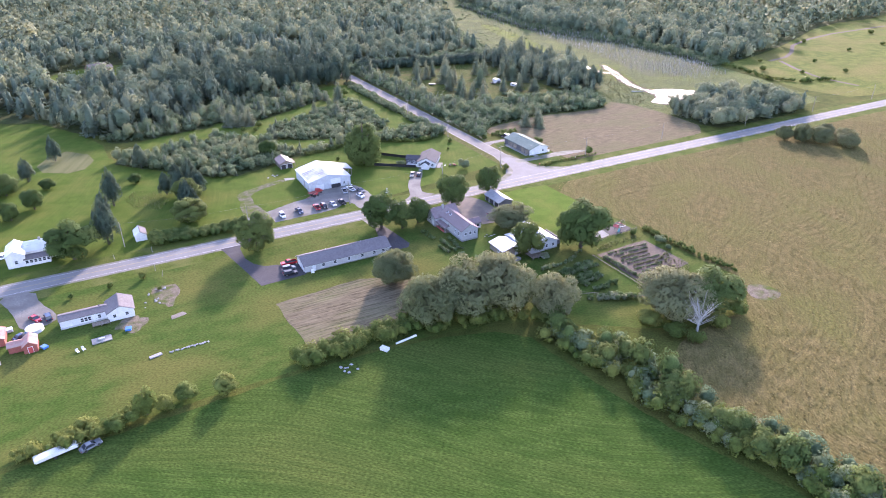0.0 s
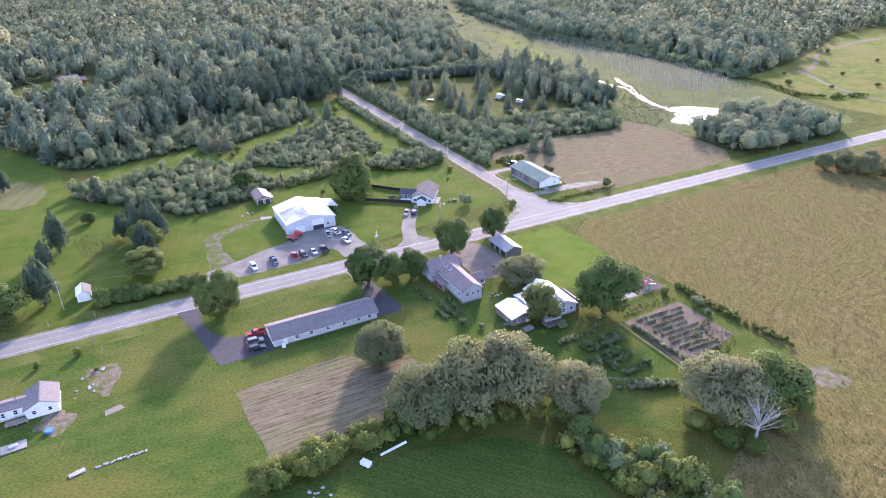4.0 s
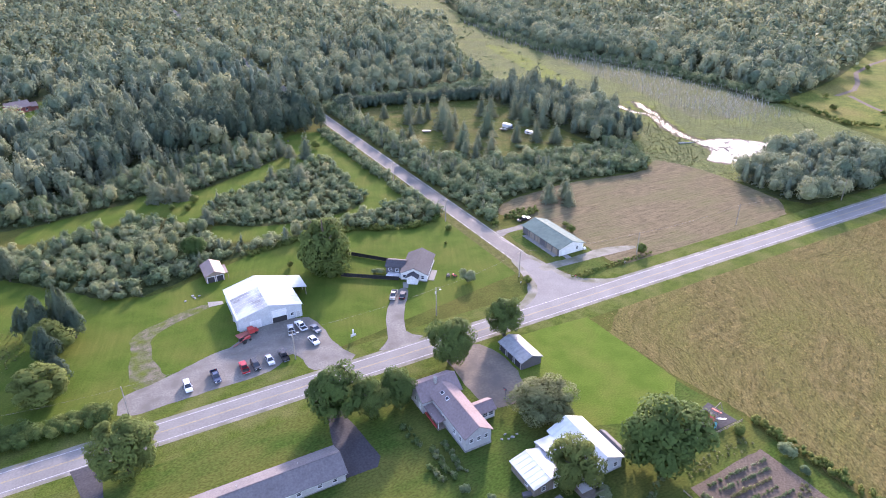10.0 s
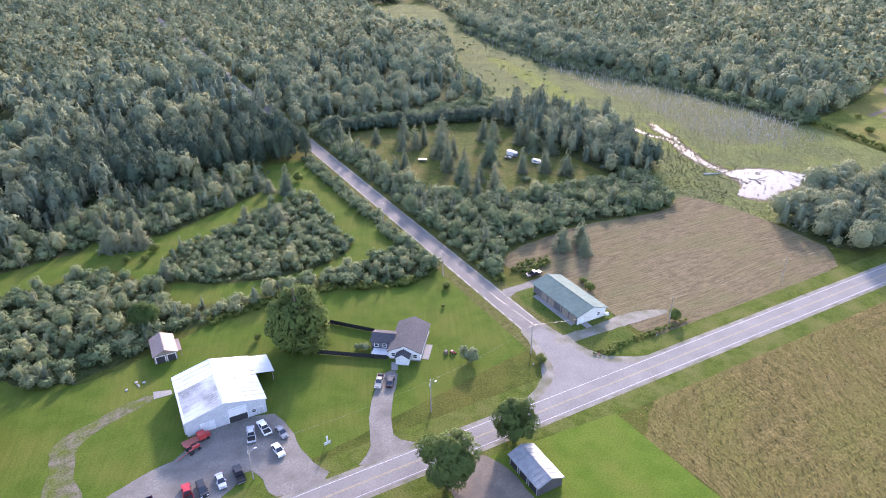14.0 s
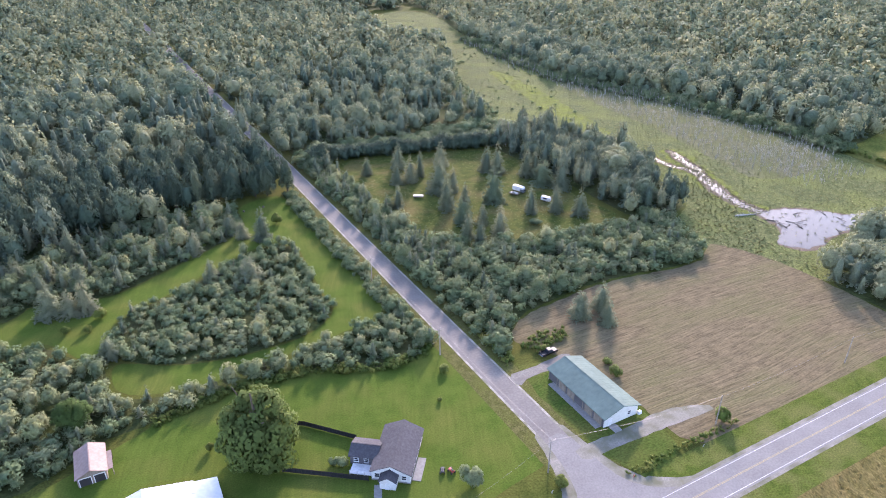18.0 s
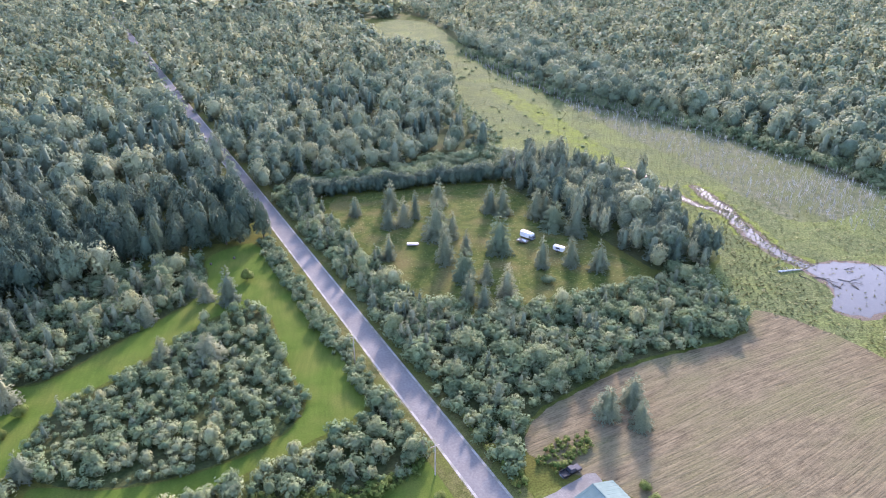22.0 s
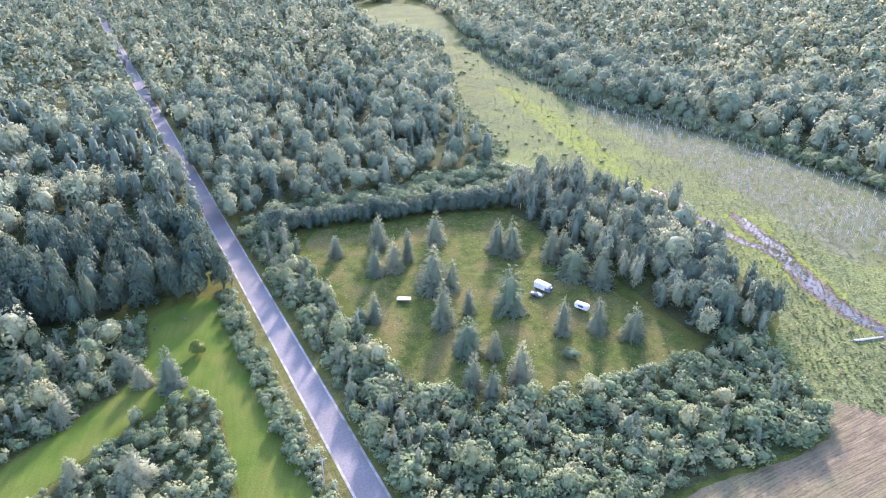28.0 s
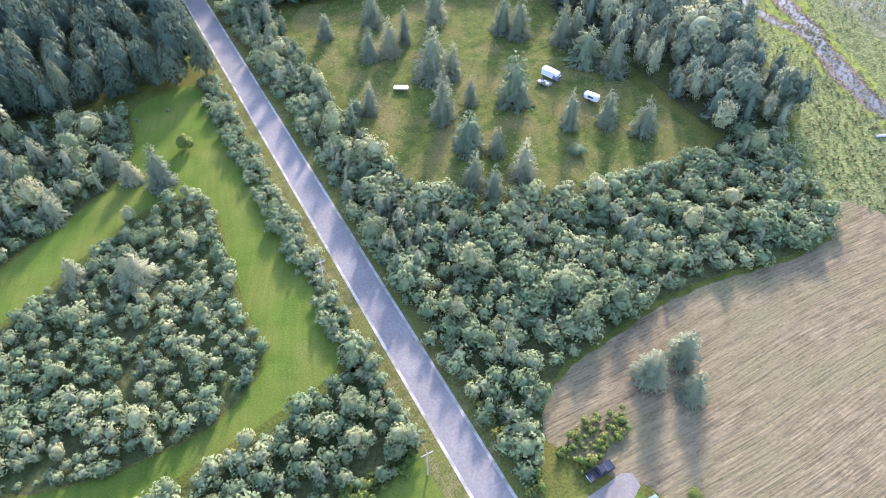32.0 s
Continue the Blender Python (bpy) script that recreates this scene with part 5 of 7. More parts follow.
brush("berm_weeds", [(-27, -71), (-14, -69.8), (-4.6, -70.8), (-5.5, -66.4), (-17.4, -66.4), (-24, -68)], 1.2, (0.4, 0.9), L_SEDGE, "long yellow-green grass on a bank", 72)
brush("weed_patch", [(-171.2, 64), (-167.5, 70.4), (-157, 68), (-154, 52), (-159.3, 44), (-167.8, 50)], 1.2, (0.25, 0.5), L_SEDGE, "round unmown patch of olive weeds on the lawn", 73)
brush("ditch_weeds", [(6, 12.6), (16, 13), (28, 13.2), (44, 12.4), (44, 10.8), (28, 10.8), (16, 10.6), (7, 10.4)], 1.1, (0.5, 1.2), L_HEDGE, "tall dark weeds in the ditch before the barn", 78)
brush("barn_weeds", [(16, 58), (30, 62), (31, 66), (22, 68), (14, 64)], 1.3, (0.8, 1.8), L_HEDGE, "patch of green weeds behind the barn", 75)
brush("lawn_edge_weeds", [(-7, 78), (-12, 73), (-23, 72), (-33, 75), (-44, 81), (-65, 83), (-85, 79), (-85, 82), (-65, 86), (-44, 84.5), (-33, 78.5), (-23, 76), (-12, 78), (-7, 83)], 1.1, (0.8, 1.9), L_HEDGE, "bright green weeds along the brush edge", 76)
brush("roadside_weeds_east", [(5, 58), (8.5, 60), (13, 70), (12, 84), (6, 86)], 1.3, (0.8, 1.8), L_HEDGE, "bright green weeds between road and stubble", 77)

# ---- tall weeds, sedge and dead trees ----
TUFT = [kites(RNG.uniform(-0.5, 0.5, (5, 3)) * np.array([1, 1, 0.3]) + np.array([0, 0, 0.5]), unit(RNG.normal(size=(5, 3)) * np.array([0.8, 0.8, 0.2]) + np.array([0, -0.3, 1.0])), np.full(5, 0.36), 0.6, None, unit(RNG.normal(size=(5, 3)) * 0.35 + np.array([0, 0, 1.0]))) for _ in range(6)]
for u, v, h, w, k in ((-41, -121, 4.5, 7, 0), (-26, -124, 5, 7, 1), (-38, -126, 3.5, 5.5, 2), (-16, -121, 5, 8, 0), (-44, -114, 5, 8, 1)):
    tree("bush", u, v, h, w, CROWN_BUSH[k], "dense green bush at the foot of the willows", "bush", "willow bushes", STEM)
brush("goldenrod", [(-2, -12), (45, -11), (150, -12), (215, -14), (300, -90), (120, -300), (-30, -250), (-38, -225), (-48, -192), (-56, -172), (-50, -135), (-30, -126), (-8, -126), (10, -114), (6, -92), (4, -64), (0, -45)], 2.0, (0.3, 0.6), L_TUFT, "waist-high tan and olive weeds filling the field", 81, (), TUFT, (0.9, 1.6))
brush("sedge", MARSH, 2.9, (0.4, 0.9), L_SEDGE, "clumps of yellow-green sedge in the marsh", 82, (POOL, bankside(STREAM), bankside(CHANNEL)), TUFT, (1.1, 2.0))
brush("clearing_grass_tufts", CLEARING, 2.0, (0.25, 0.5), L_SEDGE, "tufts of long yellowing grass in the clearing", 83, (), TUFT, (1.0, 1.8))
brush("marsh_shrubs", [(133, 276), (156, 359), (232, 500), (238, 540), (215, 470), (175, 380), (146, 280)], 3.2, (1.4, 2.8), L_SHRUB, "low grey-green shrubs at the marsh edge", 84)
brush("marsh_shrubs", [(246, 360), (275, 250), (276, 170), (266, 172), (262, 245), (238, 340)], 3.0, (1.6, 3.0), L_SHRUB, "low shrubs below the far forest", 85)
brush("marsh_shrubs", [(118, 84), (126, 108), (142, 114), (152, 142), (168, 178), (166, 140), (155, 105), (140, 78), (126, 70)], 2.2, (0.4, 0.9), L_SEDGE, "waist-high green growth between woods and pond", 86)


for line, n in ((STREAM, 87), (CHANNEL, 88)):
    brush("stream_sedge", bankside(line, 2.0), 1.5, (0.4, 0.9), L_SEDGE, "sedge standing in and along the stream", n, (), TUFT, (1.1, 2.0))
brush("pond_sedge", POOL, 4.0, (0.3, 0.7), L_SEDGE, "sparse sedge standing in the shallow pond", 89, (), TUFT, (1.1, 2.0))
rw = random.Random(21)
for k in range(16):
    t = thing("drowned_branch", at(rw.uniform(150, 184), rw.uniform(68, 90), 0.05, rw.uniform(0, 360)), "dark drowned branch lying in shallow water", "branch", "drowned branches")
    ln = rw.uniform(1.5, 4.0)
    part("stick", rod((-ln, 0, 0.1), (ln, rw.uniform(-0.6, 0.6), 0.35), 0.13, 0.05, 5), M_BARK, t)
    for j in range(3):
        x = rw.uniform(-0.6, 0.8) * ln
        part("twig", rod((x, 0, 0.2), (x + rw.uniform(0.3, 1.2), rw.uniform(-1.4, 1.4), rw.uniform(0.3, 0.9)), 0.06, 0.03, 4), M_BARK, t)
brush("marsh_shrubs", [(140, 270), (230, 500), (262, 520), (240, 360), (215, 290), (190, 250), (160, 240)], 15.0, (0.8, 1.7), L_SHRUB, "scattered grey-green shrubs in the open marsh", 96, (), MOUND, (1.4, 2.4))


def snags(name, outline, gap, heights, label, seed):
    """Dead standing trees: bare grey poles with a few short branches, in one object."""
    u, v = scatter(outline, gap, (), seed)
    rng = np.random.default_rng(seed)
    c, n, al, sz = [], [], [], []
    for a, b in zip(u, v):
        h = rng.uniform(*heights)
        t = rng.uniform(0, math.tau)
        lean = np.array([rng.uniform(-0.08, 0.08), rng.uniform(-0.08, 0.08), 1.0])
        for k in (0, 1):
            c.append((a + lean[0] * h / 2, b + lean[1] * h / 2, h / 2))
            al.append(lean)
            n.append((math.cos(t + k * 1.57), math.sin(t + k * 1.57), 0))
            sz.append((h / 2, 0.11 / h * 2))
        for k in range(7):
            z = h * rng.uniform(0.35, 0.95)
            w = rng.uniform(0, math.tau)
            r = rng.uniform(0.4, 1.1) * (1.2 - z / h)
            c.append((a + math.cos(w) * r, b + math.sin(w) * r, z + 0.2))
            al.append((math.cos(w), math.sin(w), 0.35))
            n.append((-math.sin(w) * 0.4, math.cos(w) * 0.4, 1))
            sz.append((r, 0.09))
    c, n, al, sz = (unit(np.array(x, float)) if x is n or x is al else np.array(x, float) for x in (c, n, al, sz))
    t = al
    bb = unit(np.cross(n, t))
    s, sl = sz[:, :1], sz[:, 1:]
    q = np.stack([c - t * s, c - bb * s * sl, c + t * s, c + bb * s * sl], 1).reshape(-1, 3)
    return tagged(part(name, leaf_mesh(name, q, M_SNAG), None, None, "", at(0, 0)), label, "dead trees", "", "stuff")


snags("dead_trees", [(196, 150), (205, 118), (258, 124), (272, 164), (262, 196), (270, 247), (268, 300), (244, 352), (274, 440), (258, 440), (228, 330), (218, 262), (210, 200)], 4.2, (2.0, 5.5), "stand of bare grey drowned trees in the marsh", 91)
snags("dead_trees", [(238, 330), (247, 356), (279, 546), (262, 540), (228, 380)], 5.0, (3, 8), "stand of bare grey drowned trees below the forest", 92)
snags("dead_trees", [(205, 105), (245, 100), (262, 150), (230, 160), (205, 150)], 3.6, (2, 4.5), "low grey dead brush in the marsh", 93)
snags("dead_trees", [(265, 240), (276, 247), (262, 300), (248, 345), (240, 340), (252, 290)], 4.6, (3, 8), "bare grey dead trees below the forest", 94)
snags("dead_trees", [(112, 214), (138, 244), (132, 256), (110, 232)], 2.6, (6, 9), "bare grey trees behind the clearing", 95)

# far pasture: a worn track and single bushes
for n, line in enumerate(([(585, 184), (487, 180), (440, 172), (397, 158), (366, 137), (344, 126), (318, 122)], [(326, 118), (310, 92), (298, 64), (299, 36)])):
    strip_uv("field_track", line, 1.6, 0.034 + 0.004 * n, M_SOIL, "dark worn track across the far pasture", "track")
for k, (u, v, h) in enumerate(((308, 123, 3), (419, 162, 3.5), (346, 102, 2.6), (332, 67, 3), (416, 118, 3), (521, 162, 4), (300, 80, 2.6), (283, 101, 4), (470, 120, 3), (380, 60, 3), (450, 90, 3.5), (560, 130, 4))):
    tree("bush", u, v, h, h * 1.5, CROWN_BUSH[k % 3], "lone dark bush on the far pasture", "bush", "pasture bushes", STEM)
hedge("marsh_edge_scrub", [(268, 128), (276, 164), (274, 247), (260, 300), (246, 356), (260, 450), (277, 546)], 15, 3.1, (2.5, 6.5), L_SHRUB, "dark scrub between drowned trees and far forest", 98, MOUND, (0.9, 1.3))
hedge("pasture_hedge", [(272, 128), (268, 104), (260, 78), (272, 62), (300, 56)], 5, 2.2, (1.6, 3.4), L_HEDGE, "dark bushes between marsh and far pasture", 97)

# ---- buildings ----
def gabled(t, x0, x1, y0, y1, h, r, wall_mat, roof_mat, axis="x", over=0.45, base=0.0, tag="", roof_label=""):
    """Walls with gable ends under a two-slope roof; the ridge runs along the axis. h: eaves, r: ridge."""
    bm = bmesh.new()
    if axis == "x":
        my = (y0 + y1) / 2
        ends = [[(x, y0, base), (x, y1, base), (x, y1, h), (x, my, r), (x, y0, h)] for x in (x0, x1)]
    else:
        mx = (x0 + x1) / 2
        ends = [[(x0, y, base), (x1, y, base), (x1, y, h), (mx, y, r), (x0, y, h)] for y in (y0, y1)]
    rings = [[bm.verts.new(p) for p in e] for e in ends]
    for e in rings:
        bm.faces.new(e)
    for k in range(5):
        bm.faces.new((rings[0][k], rings[0][(k + 1) % 5], rings[1][(k + 1) % 5], rings[1][k]))
    bmesh.ops.recalc_face_normals(bm, faces=bm.faces)
    part("wall" + tag, bm, wall_mat, t)
    half = ((y1 - y0) if axis == "x" else (x1 - x0)) / 2
    rise = (r - h) / half
    for s in (-1, 1):
        bm = bmesh.new()
        lo_off, drop = half + over, (half + over) * rise
        pts = []
        for e in (0, 1):
            a = (x0 - over if e == 0 else x1 + over) if axis == "x" else (y0 - over if e == 0 else y1 + over)
            for off, z in ((0, r), (lo_off, r - drop)):
                for dz in (0.03, 0.20):
                    pts.append((a, (y0 + y1) / 2 + s * off, z + dz) if axis == "x" else ((x0 + x1) / 2 + s * off, a, z + dz))
        vs = [bm.verts.new(p) for p in pts]
        for f in ((0, 2, 3, 1), (4, 5, 7, 6), (0, 1, 5, 4), (2, 6, 7, 3), (1, 3, 7, 5), (0, 4, 6, 2)):
            bm.faces.new([vs[i] for i in f])
        bmesh.ops.recalc_face_normals(bm, faces=bm.faces)
        part("roof_slope", bm, roof_mat[s > 0] if isinstance(roof_mat, tuple) else roof_mat, t, roof_label)
    if axis == "x":
        part("ridge_cap", boxed(x0 - over, x1 + over, (y0 + y1) / 2 - 0.14, (y0 + y1) / 2 + 0.14, r + 0.12, r + 0.24), roof_mat[1] if isinstance(roof_mat, tuple) else roof_mat, t)
    else:
        part("ridge_cap", boxed((x0 + x1) / 2 - 0.14, (x0 + x1) / 2 + 0.14, y0 - over, y1 + over, r + 0.12, r + 0.24), roof_mat[1] if isinstance(roof_mat, tuple) else roof_mat, t)


def seams(t, x0, x1, y0, y1, h, r, axis, step, mat, over=0.45, tall=0.05):
    """Standing seams of a metal roof, each a thin rib down the slope."""
    half = ((y1 - y0) if axis == "x" else (x1 - x0)) / 2
    rise = (r - h) / half
    lo, hi = (x0, x1) if axis == "x" else (y0, y1)
    length = math.hypot(half + over, (half + over) * rise)
    me = bpy.data.meshes.new("seam")
    bm = boxed(0, length, -0.03, 0.03, 0, tall)
    bm.to_mesh(me)
    bm.free()
    me.materials.append(mat)
    n = max(1, int((hi - lo) / step))
    for k in range(n + 1):
        a = lo + (hi - lo) * k / n
        for s in (-1, 1):
            rot = math.atan(rise)
            if axis == "x":
                m = Matrix.Translation((a, (y0 + y1) / 2, r + 0.2)) @ Matrix.Rotation(radians(90 * s), 4, "Z") @ Matrix.Rotation(rot, 4, "Y")
            else:
                m = Matrix.Translation(((x0 + x1) / 2, a, r + 0.2)) @ Matrix.Rotation(0 if s > 0 else math.pi, 4, "Z") @ Matrix.Rotation(rot, 4, "Y")
            part("roof_seam", me, None, t, "", m)


def facing(x, y, z, way):
    """Pose on a wall that faces way ('-y', '+x' ...): local x runs along the wall, -y points outwards."""
    return Matrix.Translation((x, y, z)) @ Matrix.Rotation({"-y": 0, "+x": math.pi / 2, "+y": math.pi, "-x": -math.pi / 2}[way], 4, "Z")


def window(t, x, y, z, way, w=0.9, h=1.2, trim=None):
    m = facing(x, y, z, way)
    bm = bmesh.new()
    for a in ((-w / 2 - 0.09, -w / 2, -h / 2 - 0.09, h / 2 + 0.09), (w / 2, w / 2 + 0.09, -h / 2 - 0.09, h / 2 + 0.09), (-w / 2, w / 2, h / 2, h / 2 + 0.09), (-w / 2, w / 2, -h / 2 - 0.09, -h / 2), (-w / 2, w / 2, -0.03, 0.03)):
        box(bm, a[0], a[1], -0.07, 0.02, a[2], a[3])
    f = part("window", bm, trim or M_TRIM, t, "", m)
    part("pane", boxed(-w / 2, w / 2, -0.025, 0.02, -h / 2, h / 2), M_GLASS, f)
    part("sill", boxed(-w / 2 - 0.12, w / 2 + 0.12, -0.13, 0.0, -h / 2 - 0.14, -h / 2 - 0.09), trim or M_TRIM, f)
    return f


def door(t, x, y, way, w=0.95, h=2.05, mat=None, name="door", z=0.0, label=""):
    m = facing(x, y, z, way)
    d = part(name, boxed(-w / 2, w / 2, -0.06, 0.02, 0.02, h, None, 0.015), mat or M_TRIM, t, label, m)
    bm = bmesh.new()
    for a in ((-w / 2 - 0.1, -w / 2, 0, h + 0.1), (w / 2, w / 2 + 0.1, 0, h + 0.1), (-w / 2, w / 2, h, h + 0.1)):
        box(bm, a[0], a[1], -0.09, 0.02, a[2], a[3])
    part("door_frame", bm, M_TRIM, d)
    part("handle", boxed(w / 2 - 0.14, w / 2 - 0.09, -0.11, -0.06, 0.95, 1.08), M_CHROME, d)
    return d


def garage_door(t, x, y, way, w, h, mat=None, name="garage_door", rows=4, label=""):
    m = facing(x, y, 0, way)
    d = part(name, boxed(-w / 2, w / 2, -0.04, 0.02, 0.0, h), mat or M_TRIM, t, label, m)
    for k in range(rows):
        part("panel", boxed(-w / 2 + 0.05, w / 2 - 0.05, -0.07, -0.035, h * k / rows + 0.03, h * (k + 1) / rows - 0.03), mat or M_TRIM, d)
    return d


def opening(t, x, y, way, w, h, z=0.0, trim=None):
    """An open bay drawn as a flat dark panel that paints its inner shade, with its frame."""
    m = facing(x, y, z, way)
    d = part("bay_shade_panel", boxed(-w / 2, w / 2, -0.03, 0.02, 0.0, h), M_DARK, t, "flat dark panel for the shade inside an open bay", m)
    bm = bmesh.new()
    for a in ((-w / 2 - 0.15, -w / 2, 0, h + 0.15), (w / 2, w / 2 + 0.15, 0, h + 0.15), (-w / 2, w / 2, h, h + 0.15)):
        box(bm, a[0], a[1], -0.08, 0.02, a[2], a[3])
    part("bay_frame", bm, trim or M_TRIM, d)


def chimney(t, x, y, z0, z1, mat):
    c = part("chimney", boxed(x - 0.35, x + 0.35, y - 0.35, y + 0.35, z0, z1), mat, t)
    part("chimney_cap", boxed(x - 0.42, x + 0.42, y - 0.42, y + 0.42, z1, z1 + 0.1), M_CONCRETE, c)


# white workshop barn
b = thing("workshop_barn", at(-89.5, 42.5), "large white steel workshop barn with a stained pale metal roof", "barn")
gabled(b, -9.5, 9.5, -9.6, 9.6, 4.2, 6.6, M_BLUESIDE, M_TIN, "y", 0.35)
part("stained_sheet", boxed(0.5, 9.6, -9.9, 2.4, 0.0, 0.012, Matrix.Translation((0, 0, 6.81)) @ Matrix.Rotation(math.pi, 4, "Z") @ Matrix.Scale(-1, 4, (0, 1, 0)) @ Matrix.Rotation(math.atan(2.4 / 9.5), 4, "Y")), M_TINSTAIN, b, "rust-stained dull grey roofing")
seams(b, -9.5, 9.5, -9.6, 9.6, 4.2, 6.6, "y", 1.6, M_TIN, 0.35)
opening(b, 2.6, -9.62, "-y", 4.4, 3.4)
garage_door(b, -4.6, -9.62, "-y", 3.4, 2.6, M_TRIM)
door(b, 8.2, -9.62, "-y", 1.0, 2.1, M_GREYSIDE)
window(b, 6.4, -9.62, 1.6, "-y", 0.9, 0.9)
part("sign_board", boxed(0.4, 4.8, -9.72, -9.62, 3.62, 4.3), M_TRIM, b, "white sign board over the bay")
part("lean_to_roof", boxed(0.0, 5.2, 1.6, 9.8, 0.0, 0.14, Matrix.Translation((9.6, 0, 4.05)) @ Matrix.Rotation(math.atan(0.2), 4, "Y")), M_TIN, b)
for yy in (1.9, 5.6, 9.4):
    part("lean_to_post", boxed(14.2, 14.4, yy - 0.1, yy + 0.1, 0, 3.05), M_WOOD, b)
part("lean_to_wall", boxed(9.6, 14.3, 9.3, 9.45, 0, 3.0), M_REDWALL, b, "faded red board wall under the lean-to")
part("raised_door", boxed(0.45, 4.75, -9.7, -9.63, 1.9, 3.4), M_TRIM, b, "white roll-up door raised halfway")
part("vent_pipe", rod((4.2, -1.5, 5.4), (4.2, -1.5, 7.0), 0.16), M_CHROME, b)
part("wall_buttress", boxed(-9.9, -9.5, -3.2, -2.6, 0, 3.2), M_GREYSIDE, b)
part("wall_buttress", boxed(-9.9, -9.5, -8.6, -8.0, 0, 3.2), M_GREYSIDE, b)

# small shed behind it
b = thing("equipment_shed", at(-99.2, 71.4), "small brown shed with a faded brown roof and open dark front", "shed")
gabled(b, -3.0, 3.0, -4.6, 4.6, 2.5, 3.9, M_WOOD, M_BROWNROOF, "y", 0.35)
opening(b, -1.4, -4.62, "-y", 2.3, 2.1)
opening(b, 1.5, -4.62, "-y", 2.1, 2.1)
part("lean_to_roof", boxed(2.9, 4.4, -4.2, 2.0, 2.2, 2.32), M_BROWNROOF, b)
for yy in (-4.0, 1.8):
    part("post", boxed(4.2, 4.35, yy, yy + 0.15, 0, 2.2), M_WOOD, b)

# long low building with a shingle roof
b = thing("long_building", at(-107.2, -30.8), "long low grey building with a dark grey shingle roof", "building")
gabled(b, -15.6, 15.6, -4.2, 4.2, 2.6, 4.5, M_GREYSIDE, M_SHINGLE2, "x", 0.5)
for k, x in enumerate((-9.0, -4.8, 0.2, 5.2, 9.8, 13.2)):
    window(b, x, -4.22, 1.55, "-y", 0.95, 1.05)
door(b, -12.4, -4.22, "-y", 0.95, 2.05, M_TRIM)
garage_door(b, -15.62, -1.9, "-x", 2.9, 2.2, M_TRIM)
garage_door(b, -15.62, 1.9, "-x", 2.9, 2.2, M_TRIM)
for yy in (-4.2, 4.2):
    part("gutter", boxed(-16.1, 16.1, yy * 1.105 - 0.06, yy * 1.105 + 0.06, 2.32, 2.44), M_TRIM, b)
for x in (-6.0, 7.0):
    part("roof_vent", rod((x, 1.6, 3.7), (x, 1.6, 4.35), 0.1), M_GREYSIDE, b)
part("foundation", boxed(-15.65, 15.65, -4.25, 4.25, -0.1, 0.25), M_CONCRETE, b)

# garage with open bays
b = thing("open_garage", at(-33.2, -16.0), "dark board garage with a pale metal roof and open bays", "garage")
gabled(b, -3.2, 3.2, -5.4, 5.4, 2.5, 3.8, M_DARKWALL, M_GREYTIN, "y", 0.4)
seams(b, -3.2, 3.2, -5.4, 5.4, 2.5, 3.8, "y", 1.35, M_GREYTIN, 0.4)
for yy in (-3.6, 0.0, 3.6):
    opening(b, -3.22, yy, "-x", 2.7, 2.1, 0.0, M_GREYSIDE)

# farmhouse with the mauve roofs
b = thing("farmhouse", at(-61.3, -30.5), "pale grey farmhouse with mauve-grey shingle roofs and skylights", "house")
gabled(b, -3.4, 3.4, -9.7, 8.0, 4.3, 6.4, M_GREYSIDE, M_SHINGLE, "y", 0.4)
gabled(b, -6.0, 4.6, 6.5, 14.5, 3.6, 6.0, M_GREYSIDE, M_SHINGLE, "x", 0.4, tag="_rear")
for x in (-1.9, 0.1, 2.0):
    window(b, x, -9.72, 2.9, "-y", 0.85, 1.0)
for yy in (-7.4, -4.6, 0.6):
    window(b, -3.42, yy, 2.3, "-x", 0.85, 1.2)
window(b, 3.42, -6.0, 2.3, "+x", 0.85, 1.2)
window(b, 3.42, -3.0, 2.3, "+x", 0.85, 1.2)
for yy in (2.6, 5.0):
    s = part("skylight", boxed(-0.45, 0.45, -0.55, 0.55, 0.0, 0.14), M_TRIM, b, "", Matrix.Translation((-1.4, yy, 5.82)) @ Matrix.Rotation(radians(-31.7), 4, "Y"))
    part("pane", boxed(-0.36, 0.36, -0.46, 0.46, 0.12, 0.16), M_GLASS, s)
part("foundation", boxed(-3.5, 3.5, -9.8, 8.0, -0.1, 0.55), M_STONE, b, "grey fieldstone foundation")
gabled(b, 3.4, 9.0, -2.6, 1.4, 2.5, 3.7, M_WHITE, M_SHINGLE, "x", 0.35, tag="_porch")
for k in range(3):
    window(b, 4.6 + 1.6 * k, -2.62, 1.5, "-y", 1.2, 1.0)
part("porch_roof", boxed(-5.6, -3.2, -0.5, 6.6, 2.75, 2.9, Matrix.Rotation(radians(-6), 4, "Y")), M_SHINGLE, b)
for yy in (-0.3, 3.0, 6.2):
    part("porch_post", boxed(-5.4, -5.25, yy, yy + 0.15, 0, 2.4), M_TRIM, b)
part("porch_floor", boxed(-5.6, -3.4, -0.5, 6.6, 0, 0.35), M_WOOD, b)
part("flower_box", boxed(-5.75, -5.45, 0.2, 6.0, 0.35, 0.75), M_RED, b, "red flowers along the porch")
chimney(b, -1.0, 9.6, 5.0, 7.2, M_STONE)
part("foundation", boxed(-6.1, 4.7, 6.5, 14.6, -0.1, 0.4), M_STONE, b)
window(b, -6.02, 10.5, 2.0, "-x", 0.85, 1.2)
door(b, -6.02, 8.2, "-x", 0.95, 2.05, M_TRIM, z=0.3)
window(b, -2.5, 14.52, 2.0, "+y", 0.85, 1.2)
